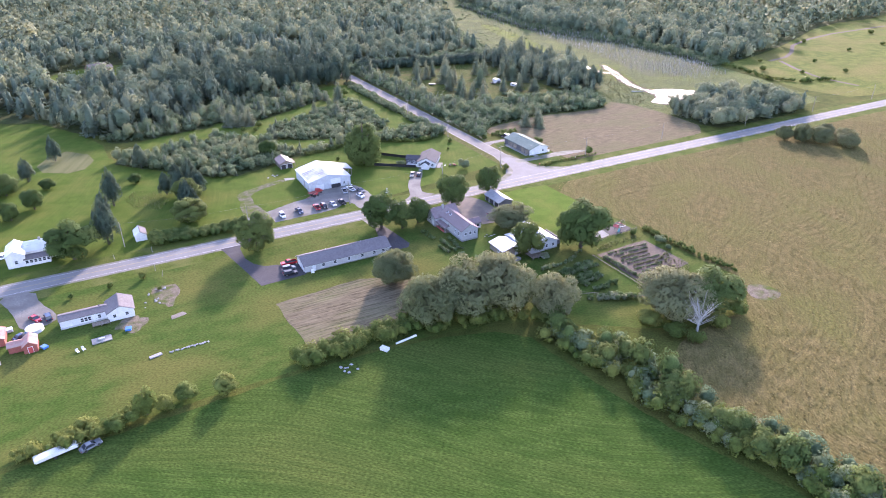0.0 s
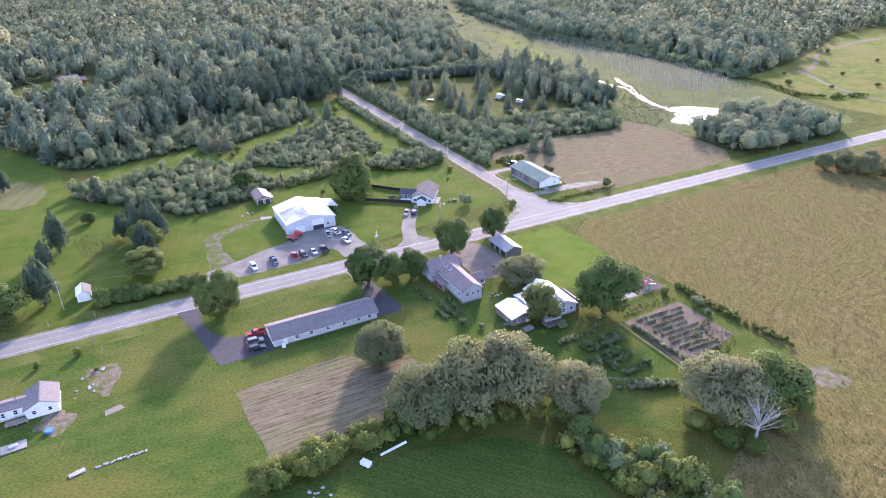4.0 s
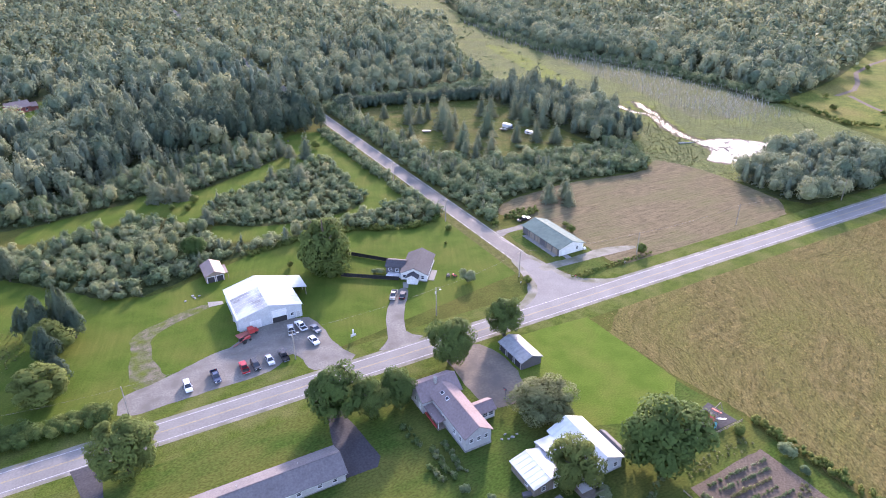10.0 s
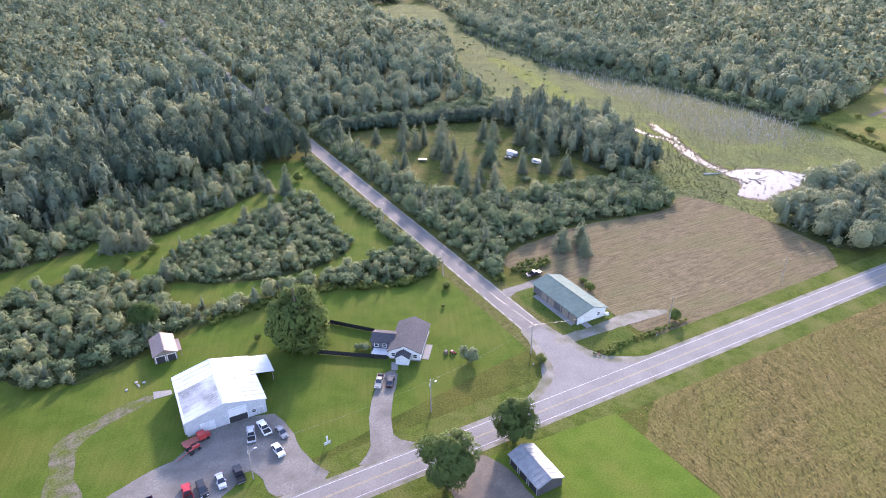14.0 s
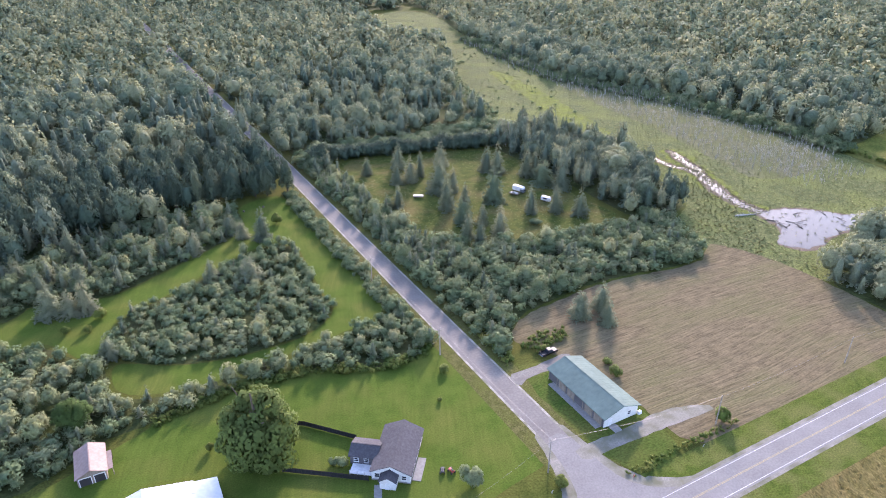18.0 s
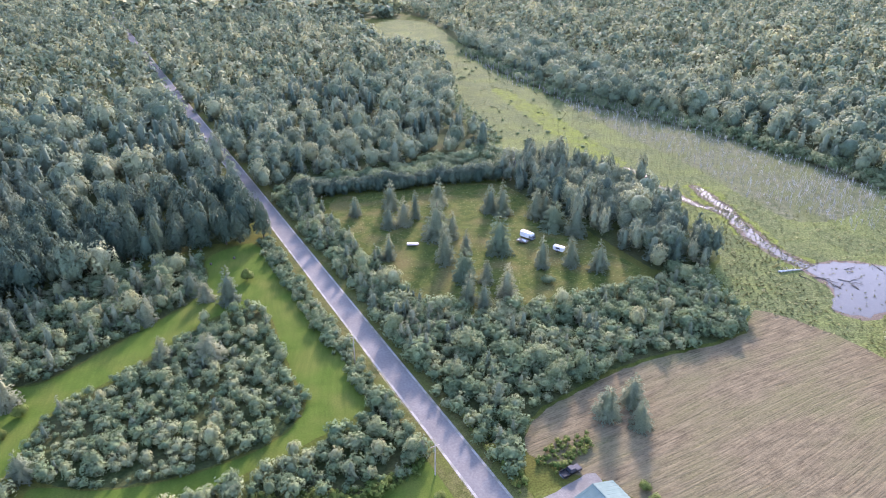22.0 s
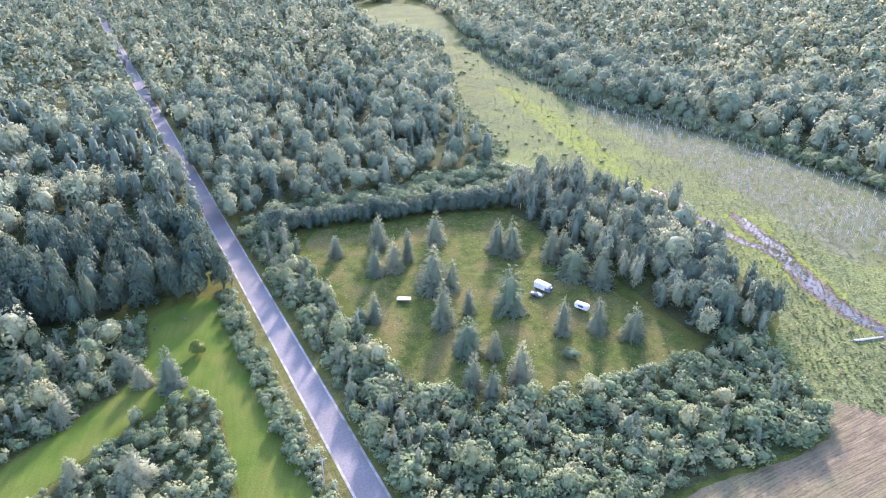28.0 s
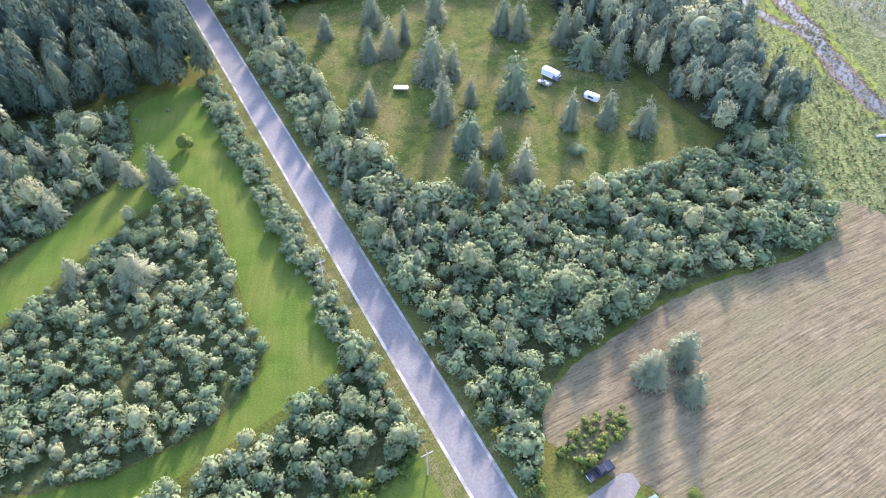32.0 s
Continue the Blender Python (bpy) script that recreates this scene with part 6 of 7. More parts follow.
window(b, 1.5, 14.52, 2.0, "+y", 0.85, 1.2)

# house with white metal roofs
b = thing("tin_roofed_house", at(-54.4, -53.8), "weathered cottage wing under a bright white metal roof", "house")
gabled(b, -4.0, 4.0, -4.3, 4.3, 2.5, 3.6, M_WOOD, M_TIN, "y", 0.4)
seams(b, -4.0, 4.0, -4.3, 4.3, 2.5, 3.6, "y", 1.4, M_TIN, 0.4)
window(b, -4.02, -1.5, 1.5, "-x", 0.9, 1.0)
window(b, -1.6, -4.32, 1.4, "-y", 0.9, 1.0)
door(b, 1.6, -4.32, "-y", 0.95, 2.05, M_TRIM)
gabled(b, 4.0, 8.8, -2.0, 6.5, 2.6, 3.5, M_GREYSIDE, M_TIN, "x", 0.3, tag="_link")
gabled(b, 8.6, 18.0, -6.4, 7.6, 3.0, 5.2, M_BLUESIDE, M_TIN, "y", 0.45, tag="_main")
seams(b, 8.6, 18.0, -6.4, 7.6, 3.0, 5.2, "y", 1.5, M_TIN, 0.45)
for x in (10.4, 13.3, 16.2):
    window(b, x, -6.42, 1.6, "-y", 0.95, 1.1)
window(b, 13.3, -6.42, 3.7, "-y", 0.8, 0.9)
for yy in (-4.0, 0.0, 4.0):
    window(b, 18.02, yy, 1.6, "+x", 0.95, 1.1)
part("foundation", boxed(8.5, 18.1, -6.5, 7.7, -0.1, 0.35), M_STONE, b, "stacked grey stones along the wall")
gabled(b, 18.0, 20.6, -4.8, 2.2, 2.1, 2.9, M_DARKWALL, M_DARKWALL, "y", 0.2, tag="_lean_to")
chimney(b, 6.6, 3.0, 2.9, 4.6, M_STONE)

b = thing("wooden_deck", at(-47.5, -62.2), "grey weathered deck with railing beside the cottage", "deck")
for k in range(9):
    part("board", boxed(-2.6 + k * 0.58, -2.06 + k * 0.58, -2.4, 2.4, 0.62, 0.68), M_WOOD, b)
for x, y in ((-2.5, -2.3), (2.5, -2.3), (-2.5, 2.3), (2.5, 2.3), (0, -2.3)):
    part("post", boxed(x - 0.07, x + 0.07, y - 0.07, y + 0.07, 0, 1.6), M_WOOD, b)
for y in (-2.3, 2.3):
    part("rail", boxed(-2.5, 2.5, y - 0.05, y + 0.05, 1.5, 1.6), M_WOOD, b)
part("awning", boxed(-2.7, 2.9, -1.2, 2.5, 2.2, 2.3, Matrix.Rotation(radians(5), 4, "X")), M_GREYSIDE, b)

# white house with the grey shingle roof
b = thing("white_house", at(-36.4, 41.2, 0, -37.2), "small white house with a grey shingle roof and porch", "house")
gabled(b, -4.4, 4.4, -7.0, 7.4, 2.7, 4.7, M_WHITE, M_SHINGLE3, "y", 0.45)
gabled(b, -2.0, 1.6, -9.4, -6.6, 2.3, 3.4, M_WHITE, M_SHINGLE3, "y", 0.3, tag="_porch")
door(b, -0.2, -9.42, "-y", 1.0, 2.0, M_TRIM)
window(b, -3.2, -7.02, 1.5, "-y", 1.0, 1.1)
window(b, 3.0, -7.02, 1.5, "-y", 1.0, 1.1)
for yy in (-4.5, 0.0, 4.5):
    window(b, 4.42, yy, 1.5, "+x", 1.0, 1.1)
gabled(b, -10.5, -4.2, -3.2, 2.4, 2.5, 3.6, M_DARKWALL, M_SHINGLE3, "x", 0.35, tag="_wing", roof_label="dark shingle slope of the side wing")
for x in (-9.0, -6.6):
    window(b, x, -3.22, 1.5, "-y", 1.0, 1.0)
part("deck_floor", boxed(-9.8, -4.5, -6.4, -3.3, 0.3, 0.42), M_TRIM, b)
for x in (-9.7, -8.0, -6.3, -4.7):
    part("deck_post", boxed(x - 0.06, x + 0.06, -6.4, -6.28, 0, 1.3), M_TRIM, b)
part("deck_rail", boxed(-9.8, -4.5, -6.4, -6.3, 1.2, 1.3), M_TRIM, b)
part("foundation", boxed(-4.5, 4.5, -7.1, 7.5, -0.1, 0.3), M_CONCRETE, b)
part("side_slab", boxed(4.6, 6.6, -6.0, 1.0, 0.0, 0.1), M_CONCRETE, b)

# barn with the green roof
b = thing("green_roofed_barn", at(18.0, 37.4), "long pole barn with green metal roof and cream walls", "barn")
gabled(b, -5.4, 5.4, -11.2, 11.2, 3.1, 4.9, material("cream_steel_wall", (0.55, 0.55, 0.52), (0.64, 0.64, 0.61), 1.0, 0.5), M_GREENROOF, "y", 0.6)
seams(b, -5.4, 5.4, -11.2, 11.2, 3.1, 4.9, "y", 1.0, M_GREENROOF, 0.6, 0.02)
door(b, -3.6, -11.22, "-y", 1.0, 2.1, M_TRIM)
window(b, 2.6, -11.22, 1.7, "-y", 0.9, 1.0)
# dark sheet over the cream wall paints the shade under the eave
part("eave_shade_sheet", boxed(-5.52, -5.42, -11.0, 11.0, 0.0, 2.75), M_DARKWALL, b, "dark sheet for the shade under the eave")
for yy in (-10.6, -7.1, -3.5, 0.0, 3.5, 7.1, 10.6):
    part("eave_post", boxed(-5.98, -5.84, yy - 0.07, yy + 0.07, 0.1, 2.85), M_WOOD, b)
for yy in (-8.8, -5.2, 1.8, 5.4):
    part("sliding_door", boxed(-5.6, -5.53, yy - 1.3, yy + 1.3, 0.15, 2.4), M_WOOD, b)
part("porch_slab", boxed(-7.4, -5.5, -10.5, 9.0, 0.0, 0.12), M_CONCRETE, b)
part("tank", rod((5.1, -11.9, 1.0), (5.9, -11.9, 1.0), 0.55, 0.55, 12), M_TRIM, b)
b = thing("concrete_ramp", at(18.5, 25.0), "worn concrete ramp before the barn door", "ramp")
part("slab", boxed(-4.6, -2.4, -1.6, 1.0, 0.0, 0.16, None, 0.04), M_CONCRETE, b)

# mobile home
b = thing("mobile_home", at(-187.0, -31.0), "long white mobile home with a grey roof", "house")
gabled(b, -8.8, 4.0, -2.4, 2.0, 2.7, 3.4, M_WHITE, M_SHINGLE2, "x", 0.25)
gabled(b, 3.8, 11.0, -4.6, 3.2, 2.8, 4.6, M_WHITE, M_SHINGLE2, "y", 0.4, tag="_annex")
for x in (-3.0, -2.0, -1.0, 1.6):
    window(b, x, -2.42, 1.6, "-y", 0.75, 1.2)
window(b, 5.6, -4.62, 1.6, "-y", 0.8, 1.0)
window(b, 9.0, -4.62, 1.6, "-y", 0.8, 1.0)
door(b, 0.4, -2.42, "-y", 0.9, 2.0, M_TRIM)
part("skirting", boxed(-8.9, 4.0, -2.5, 2.1, -0.1, 0.5), M_GREYSIDE, b)
part("roof_vent", rod((2.0, 0.6, 3.0), (2.0, 0.6, 3.9), 0.12), M_DARKWALL, b)
b = thing("entry_deck", at(-185.3, -35.8), "small grey wooden entry deck", "deck")
for k in range(6):
    part("board", boxed(-2.4 + k * 0.8, -1.65 + k * 0.8, -1.1, 1.1, 0.5, 0.56), M_WOOD, b)
for x in (-2.3, 0.0, 2.3):
    part("post", boxed(x - 0.06, x + 0.06, -1.1, -0.98, 0, 1.4), M_WOOD, b)
part("rail", boxed(-2.4, 2.4, -1.1, -1.0, 1.3, 1.4), M_WOOD, b)

# white farmhouse by the road
b = thing("white_farmhouse", at(-202.5, 19.0), "white clapboard house with grey porch roof", "house")
gabled(b, -8.6, -3.0, -3.0, 7.0, 4.4, 6.2, M_WHITE, M_TIN, "y", 0.35)
gabled(b, -3.0, 9.5, 0.0, 7.5, 4.0, 6.0, M_WHITE, M_TIN, "x", 0.35, tag="_main")
part("porch_roof", boxed(-3.6, 4.6, -3.6, 0.2, 2.9, 3.05, Matrix.Rotation(radians(6), 4, "X")), M_SHINGLE2, b)
part("porch_wall", boxed(-3.4, 4.4, -3.3, 0.0, 0, 2.5), M_WHITE, b)
for k in range(6):
    window(b, -2.7 + k * 1.3, -3.32, 1.6, "-y", 0.85, 1.1)
for x in (6.0, 8.0):
    window(b, x, -0.02, 2.2, "-y", 0.8, 1.1)
window(b, -5.8, -3.02, 2.0, "-y", 0.9, 1.2)
chimney(b, 2.0, 3.8, 5.0, 6.9, M_STONE)

# garden shed
b = thing("garden_shed", at(-168.6, 20.5), "small white shed with one pale and one dark grey roof slope", "shed")
# left slope pale, right slope darker grey
gabled(b, -2.0, 2.0, -2.9, 2.9, 2.3, 3.7, M_WHITE, (M_TIN, M_SHINGLE2), "y", 0.25)
door(b, 0.2, -2.92, "-y", 1.2, 1.9, M_TRIM)

# red house in the woods
b = thing("red_house", at(-166, 343, 0, 20), "dark red house with a brown roof among trees", "house")
gabled(b, -6.5, 6.5, -4.5, 4.5, 3.6, 6.4, M_REDWALL, M_BROWNROOF, "x", 0.5)
for x in (-4, 0, 4):
    window(b, x, -4.52, 1.9, "-y", 1.0, 1.2)
gabled(b, 6.0, 11.0, -3.0, 3.0, 2.6, 4.4, M_REDWALL, M_BROWNROOF, "x", 0.4, tag="_wing")
chimney(b, 2.5, 0.8, 5.5, 7.4, M_STONE)

# sheds beside the mobile home
b = thing("faded_shed", at(-212.0, -31.5), "wooden shed with a faded pink-red roof", "shed")
gabled(b, -2.4, 2.4, -3.2, 3.2, 2.3, 3.4, M_REDWALL, M_PINKROOF, "y", 0.25)
door(b, 0, -3.22, "-y", 1.2, 1.9, M_WOOD)
b = thing("red_shed", at(-203.2, -39.3), "red wooden shed with a patched red roof", "shed")
gabled(b, -1.7, 1.7, -2.6, 2.6, 2.3, 3.5, M_REDWALL, M_PINKROOF, "y", 0.25)
door(b, 0, -2.62, "-y", 1.1, 1.9, M_RED)
gabled(b, -5.4, -1.6, -0.6, 2.6, 2.0, 2.7, M_REDWALL, M_PINKROOF, "x", 0.25, tag="_lean_to")

# ---- vehicles ----
def taper(bm, x0, x1, x2, x3, y0, y1, z0, z1):
    """A block whose top (x2..x3, half-width y1) is smaller than its foot (x0..x1, half-width y0)."""
    vs = [bm.verts.new(p) for p in ((x0, -y0, z0), (x1, -y0, z0), (x1, y0, z0), (x0, y0, z0), (x2, -y1, z1), (x3, -y1, z1), (x3, y1, z1), (x2, y1, z1))]
    for f in ((3, 2, 1, 0), (4, 5, 6, 7), (0, 1, 5, 4), (1, 2, 6, 5), (2, 3, 7, 6), (3, 0, 4, 7)):
        bm.faces.new([vs[i] for i in f])
    return vs


def rounded(bm, amount):
    bmesh.ops.bevel(bm, geom=list(bm.edges), offset=amount, segments=2, affect="EDGES")
    return bm


def keep_mesh(name, bm, mat):
    me = bpy.data.meshes.new(name)
    bm.normal_update()
    bm.to_mesh(me)
    bm.free()
    me.materials.append(mat)
    return me


TYRE = keep_mesh("tyre", rod((0, -0.12, 0), (0, 0.12, 0), 0.36, None, 14), M_RUBBER)
RIM = keep_mesh("rim", rod((0, -0.13, 0), (0, 0.13, 0), 0.2, None, 10), M_CHROME)
LAMP = keep_mesh("headlight", boxed(-0.04, 0.04, -0.2, 0.2, -0.08, 0.08, None, 0.02), plain("headlight_glass", (0.8, 0.8, 0.78), 0.15))
TAIL = keep_mesh("tail_light", boxed(-0.04, 0.04, -0.14, 0.14, -0.12, 0.12, None, 0.02), plain("tail_light_red", (0.4, 0.02, 0.02), 0.2))
PAINTS = {n: plain(n + "_car_paint", c, 0.22, 0.1) for n, c in (("white", (0.75, 0.75, 0.75)), ("black", (0.015, 0.015, 0.018)), ("dark_blue", (0.03, 0.045, 0.085)), ("red", (0.38, 0.025, 0.03)), ("silver", (0.42, 0.43, 0.45)), ("grey", (0.16, 0.17, 0.18)), ("tan", (0.34, 0.30, 0.24)))}


def car(u, v, turn, kind, paint, label, group="parked vehicles"):
    """A parked car, van or pickup that points along its own x."""
    t = thing({"pickup": "pickup_truck", "suv": "car", "sedan": "car"}[kind], at(u, v, 0, turn), label, "truck" if kind == "pickup" else "car", group)
    p = PAINTS[paint]
    L, H = {"pickup": (2.75, 0.95), "suv": (2.35, 0.95), "sedan": (2.35, 0.85)}[kind]
    top = {"pickup": 1.8, "suv": 1.72, "sedan": 1.45}[kind]
    c0, c1, r0, r1 = {"pickup": (-0.75, 1.35, -0.55, 0.65), "suv": (-2.2, 1.2, -1.95, 0.45), "sedan": (-1.75, 1.1, -1.0, 0.25)}[kind]
    bm = bmesh.new()
    if kind == "pickup":
        taper(bm, -0.7, L, -0.7, L - 0.08, 0.95, 0.9, 0.38, H + 0.08)
    else:
        taper(bm, -L, L, -L + 0.1, L - 0.12, 0.92, 0.86, 0.32, H)
    body = part("body", rounded(bm, 0.07), p, t)
    bm = bmesh.new()
    taper(bm, c0, c1, r0, r1, 0.86, 0.68, H - 0.02, top - 0.05)
    part("window_band", bm, M_GLASS, t, "dark tinted windows")
    bm = bmesh.new()
    taper(bm, r0 - 0.04, r1 + 0.04, r0 + 0.05, r1 - 0.05, 0.71, 0.66, top - 0.07, top + 0.01)
    part("roof", rounded(bm, 0.03), p, t)
    for s in (-1, 1):
        bm = bmesh.new()
        tube(bm, (c1 - 0.03, s * 0.86, H), (r1 + 0.02, s * 0.69, top - 0.05), 0.045, 0.045, 4)
        part("pillar", bm, p, t)
        bm = bmesh.new()
        tube(bm, (c0 + 0.03, s * 0.86, H), (r0 - 0.02, s * 0.69, top - 0.05), 0.06, 0.06, 4)
        part("pillar", bm, p, t)
        part("mirror", boxed(c1 - 0.45, c1 - 0.25, s * 0.98 - 0.09, s * 0.98 + 0.09, H + 0.05, H + 0.22, None, 0.03), p, t)
        part("headlight", LAMP, None, t, "", Matrix.Translation((L - 0.04, s * 0.62, H - 0.2)))
        part("tail_light", TAIL, None, t, "", Matrix.Translation((-L + 0.02, s * 0.74, H - 0.15)))
        for x in (L - 0.9, -L + 0.95):
            w = part("wheel", TYRE, None, t, "", Matrix.Translation((x, s * 0.83, 0.36)))
            part("rim", RIM, None, w)
    part("front_bumper", boxed(L - 0.1, L + 0.06, -0.85, 0.85, 0.36, 0.56, None, 0.04), M_CHROME if kind == "pickup" else p, t)
    part("rear_bumper", boxed(-L - 0.08, -L + 0.08, -0.85, 0.85, 0.4, 0.58, None, 0.04), M_CHROME if kind == "pickup" else p, t)
    if kind == "pickup":
        part("bed_floor", boxed(-L, -0.72, -0.9, 0.9, 0.5, 0.62), M_RUBBER, t)
        for s in (-1, 1):
            part("bed_side", boxed(-L, -0.72, s * 0.95 - 0.05, s * 0.95 + 0.05, 0.42, H + 0.12, None, 0.03), p, t)
        part("tailgate", boxed(-L - 0.03, -L + 0.05, -0.9, 0.9, 0.5, H + 0.1, None, 0.02), p, t)
    return t


car(-116.6, 13.8, -88, "suv", "white", "white family car parked on gravel")
car(-109.4, 14.5, -87, "pickup", "dark_blue", "dark blue pickup with a cap parked on gravel")
car(-101.9, 14.7, 91, "pickup", "red", "red pickup truck with its bed open on gravel")
car(-98.9, 14.3, -86, "suv", "black", "dark car with a pale bonnet parked on gravel")
car(-94.9, 14.9, -88, "sedan", "silver", "silver sedan parked on gravel")
car(-91.0, 14.9, 92, "pickup", "black", "black pickup with an empty bed on gravel")
car(-85.6, 26.0, 80, "pickup", "silver", "pickup with a pale loaded bed before the barn")
car(-82.3, 26.8, 98, "pickup", "white", "white pickup before the barn wall")
car(-79.0, 23.4, -80, "sedan", "grey", "dark grey car at the lot's edge")
car(-81.3, 18.0, -82, "sedan", "white", "white car parked in the middle of the lot")
car(-50.9, 29.6, -124, "pickup", "tan", "tan pickup parked on the house driveway")
car(-48.3, 28.2, 57, "sedan", "black", "black car parked on the house driveway")
car(-125.8, -26.2, 178, "pickup", "red", "bright red pickup beside the long building")
car(-127.0, -30.0, -3, "suv", "grey", "dark grey van beside the long building")
car(-127.4, -33.6, -3, "suv", "black", "black car on the blacktop drive")
car(19.1, 57.6, 2, "pickup", "black", "black pickup with a white canopy behind the barn")
car(-202.5, -23.9, -60, "sedan", "red", "faded red car by the mobile home")
car(-199.1, -24.7, 100, "suv", "dark_blue", "dark blue car by the mobile home")
car(-205.8, -32.4, 30, "sedan", "dark_blue", "dark blue car among the sheds")
car(-213.2, 27.2, 80, "suv", "white", "white car beside the white farmhouse")

# tractor and red hauler by the barn
t = thing("red_hauler", at(-97.8, 30.2, 0, 12), "old red flatbed truck beside the barn", "truck")
part("cab", rounded(boxed(0.9, 2.6, -0.95, 0.95, 0.6, 2.1), 0.1), M_RED, t)
part("bonnet", rounded(boxed(2.5, 3.7, -0.75, 0.75, 0.6, 1.35), 0.1), M_RED, t)
part("windscreen", boxed(2.52, 2.63, -0.8, 0.8, 1.4, 1.95), M_GLASS, t)
part("flatbed", boxed(-2.8, 0.9, -1.05, 1.05, 0.85, 1.0), M_REDWALL, t)
for x in (-1.8, 2.9):
    for s in (-1, 1):
        part("wheel", TYRE, None, t, "", Matrix.Translation((x, s * 0.85, 0.36)))
t = thing("tractor", at(-98.8, 27.4, 0, 20), "old red tractor with large rear wheels", "tractor")
part("bonnet", rounded(boxed(0.0, 1.9, -0.35, 0.35, 0.7, 1.35), 0.08), M_RED, t)
part("seat", boxed(-0.7, -0.3, -0.25, 0.25, 1.1, 1.3), M_RUBBER, t)
part("steering_wheel", rod((-0.1, 0, 1.5), (-0.06, 0, 1.55), 0.2, None, 10), M_RUBBER, t)
part("exhaust", rod((1.2, 0, 1.3), (1.2, 0, 2.1), 0.05), M_DARKWALL, t)
for s in (-1, 1):
    part("rear_wheel", rod((-0.5, s * 0.62, 0.7), (-0.5, s * 0.98, 0.7), 0.7, None, 14), M_RUBBER, t)
    part("fender", boxed(-1.0, 0.1, s * 0.75 - 0.2, s * 0.75 + 0.2, 1.38, 1.45), M_RED, t)
    part("front_wheel", rod((1.5, s * 0.5, 0.36), (1.5, s * 0.72, 0.36), 0.36, None, 12), M_RUBBER, t)
t = thing("hay_rake", at(-101.0, 26.2, 0, 30), "rusty farm implement behind the tractor", "implement")
part("beam", boxed(-1.6, 1.6, -0.08, 0.08, 0.6, 0.75), M_REDWALL, t)
for k in range(6):
    part("tine", rod((-1.5 + k * 0.6, 0, 0.65), (-1.5 + k * 0.6, 0.5, 0.02), 0.04), M_DARKWALL, t)
for k in range(2):
    t = thing("quad_bike", at((-29.2, -27.4)[k], (32.6, 31.6)[k], 0, 60 + 40 * k), ("dark quad bike on the lawn", "small red ride-on mower on the lawn")[k], "vehicle")
    part("body", rounded(boxed(-0.8, 0.8, -0.35, 0.35, 0.4, 0.85), 0.1), (M_DARKWALL, M_RED)[k], t)
    part("seat", boxed(-0.6, 0.1, -0.2, 0.2, 0.85, 1.0), M_RUBBER, t)
    part("handlebar", rod((0.45, -0.4, 1.1), (0.45, 0.4, 1.1), 0.03), M_DARKWALL, t)
    for x in (-0.6, 0.6):
        for s in (-1, 1):
            part("wheel", rod((x, s * 0.38, 0.3), (x, s * 0.6, 0.3), 0.3, None, 10), M_RUBBER, t)

# campers and boat in the clearing
t = thing("camper_van", at(82.6, 166.3, 0, -70), "white camper with a cab-over roof in the clearing", "camper")
part("box_body", rounded(boxed(-2.6, 1.6, -1.15, 1.15, 0.7, 2.9), 0.15), M_WHITE, t)
part("overcab", rounded(boxed(1.4, 3.0, -1.1, 1.1, 1.9, 2.85), 0.15), M_WHITE, t)
part("cab", rounded(boxed(1.5, 3.7, -0.95, 0.95, 0.5, 1.9), 0.15), PAINTS["grey"], t)
part("windscreen", boxed(3.3, 3.74, -0.8, 0.8, 1.2, 1.75), M_GLASS, t)
part("roof_vent", boxed(-1.0, -0.5, -0.25, 0.25, 2.9, 3.05), M_TRIM, t)
for x in (-1.6, 2.7):
    for s in (-1, 1):
        part("wheel", TYRE, None, t, "", Matrix.Translation((x, s * 0.9, 0.36)))
t = thing("utility_trailer", at(78.9, 164.0, 0, -65), "loaded pale flat trailer beside the camper", "trailer")
part("deck", boxed(-2.2, 2.2, -1.1, 1.1, 0.6, 0.75), M_WOOD, t)
for k, (x, y, c) in enumerate(((-1.3, -0.4, M_WHITE), (0.2, 0.4, M_GREYSIDE), (1.3, -0.3, M_TRIM), (-0.4, -0.6, M_CONCRETE))):
    part("crate", boxed(x - 0.45, x + 0.45, y - 0.35, y + 0.35, 0.75, 1.15 + 0.1 * k, None, 0.04), c, t)
for s in (-1, 1):
    part("side_rail", boxed(-2.2, 2.2, s * 1.08 - 0.04, s * 1.08 + 0.04, 0.75, 1.1), M_WOOD, t)
    part("wheel", TYRE, None, t, "", Matrix.Translation((-0.2, s * 1.2, 0.36)))
t = thing("camper_trailer", at(86.8, 150.6, 0, -65), "small rounded white caravan under a spruce", "camper")
part("shell", rounded(boxed(-2.3, 2.3, -1.05, 1.05, 0.5, 2.4), 0.35), M_WHITE, t)
part("window", boxed(-0.9, 0.9, -1.08, -1.02, 1.4, 2.0), M_GLASS, t)
part("drawbar", rod((2.2, 0, 0.5), (3.6, 0, 0.45), 0.06), M_DARKWALL, t)
for s in (-1, 1):
    part("wheel", TYRE, None, t, "", Matrix.Translation((-0.2, s * 0.95, 0.36)))
t = thing("covered_boat", at(38.6, 182.0, 0, -30), "small boat under a pale pinkish tarpaulin", "boat")
bm = bmesh.new()
taper(bm, -1.9, 2.3, -2.0, 2.7, 0.6, 0.95, 0.25, 0.85)
part("hull", rounded(bm, 0.15), M_CONCRETE, t)
part("tarpaulin", rounded(boxed(-2.0, 2.5, -0.95, 0.95, 0.85, 1.15), 0.12), plain("pink_tarpaulin", (0.62, 0.5, 0.47), 0.7), t)
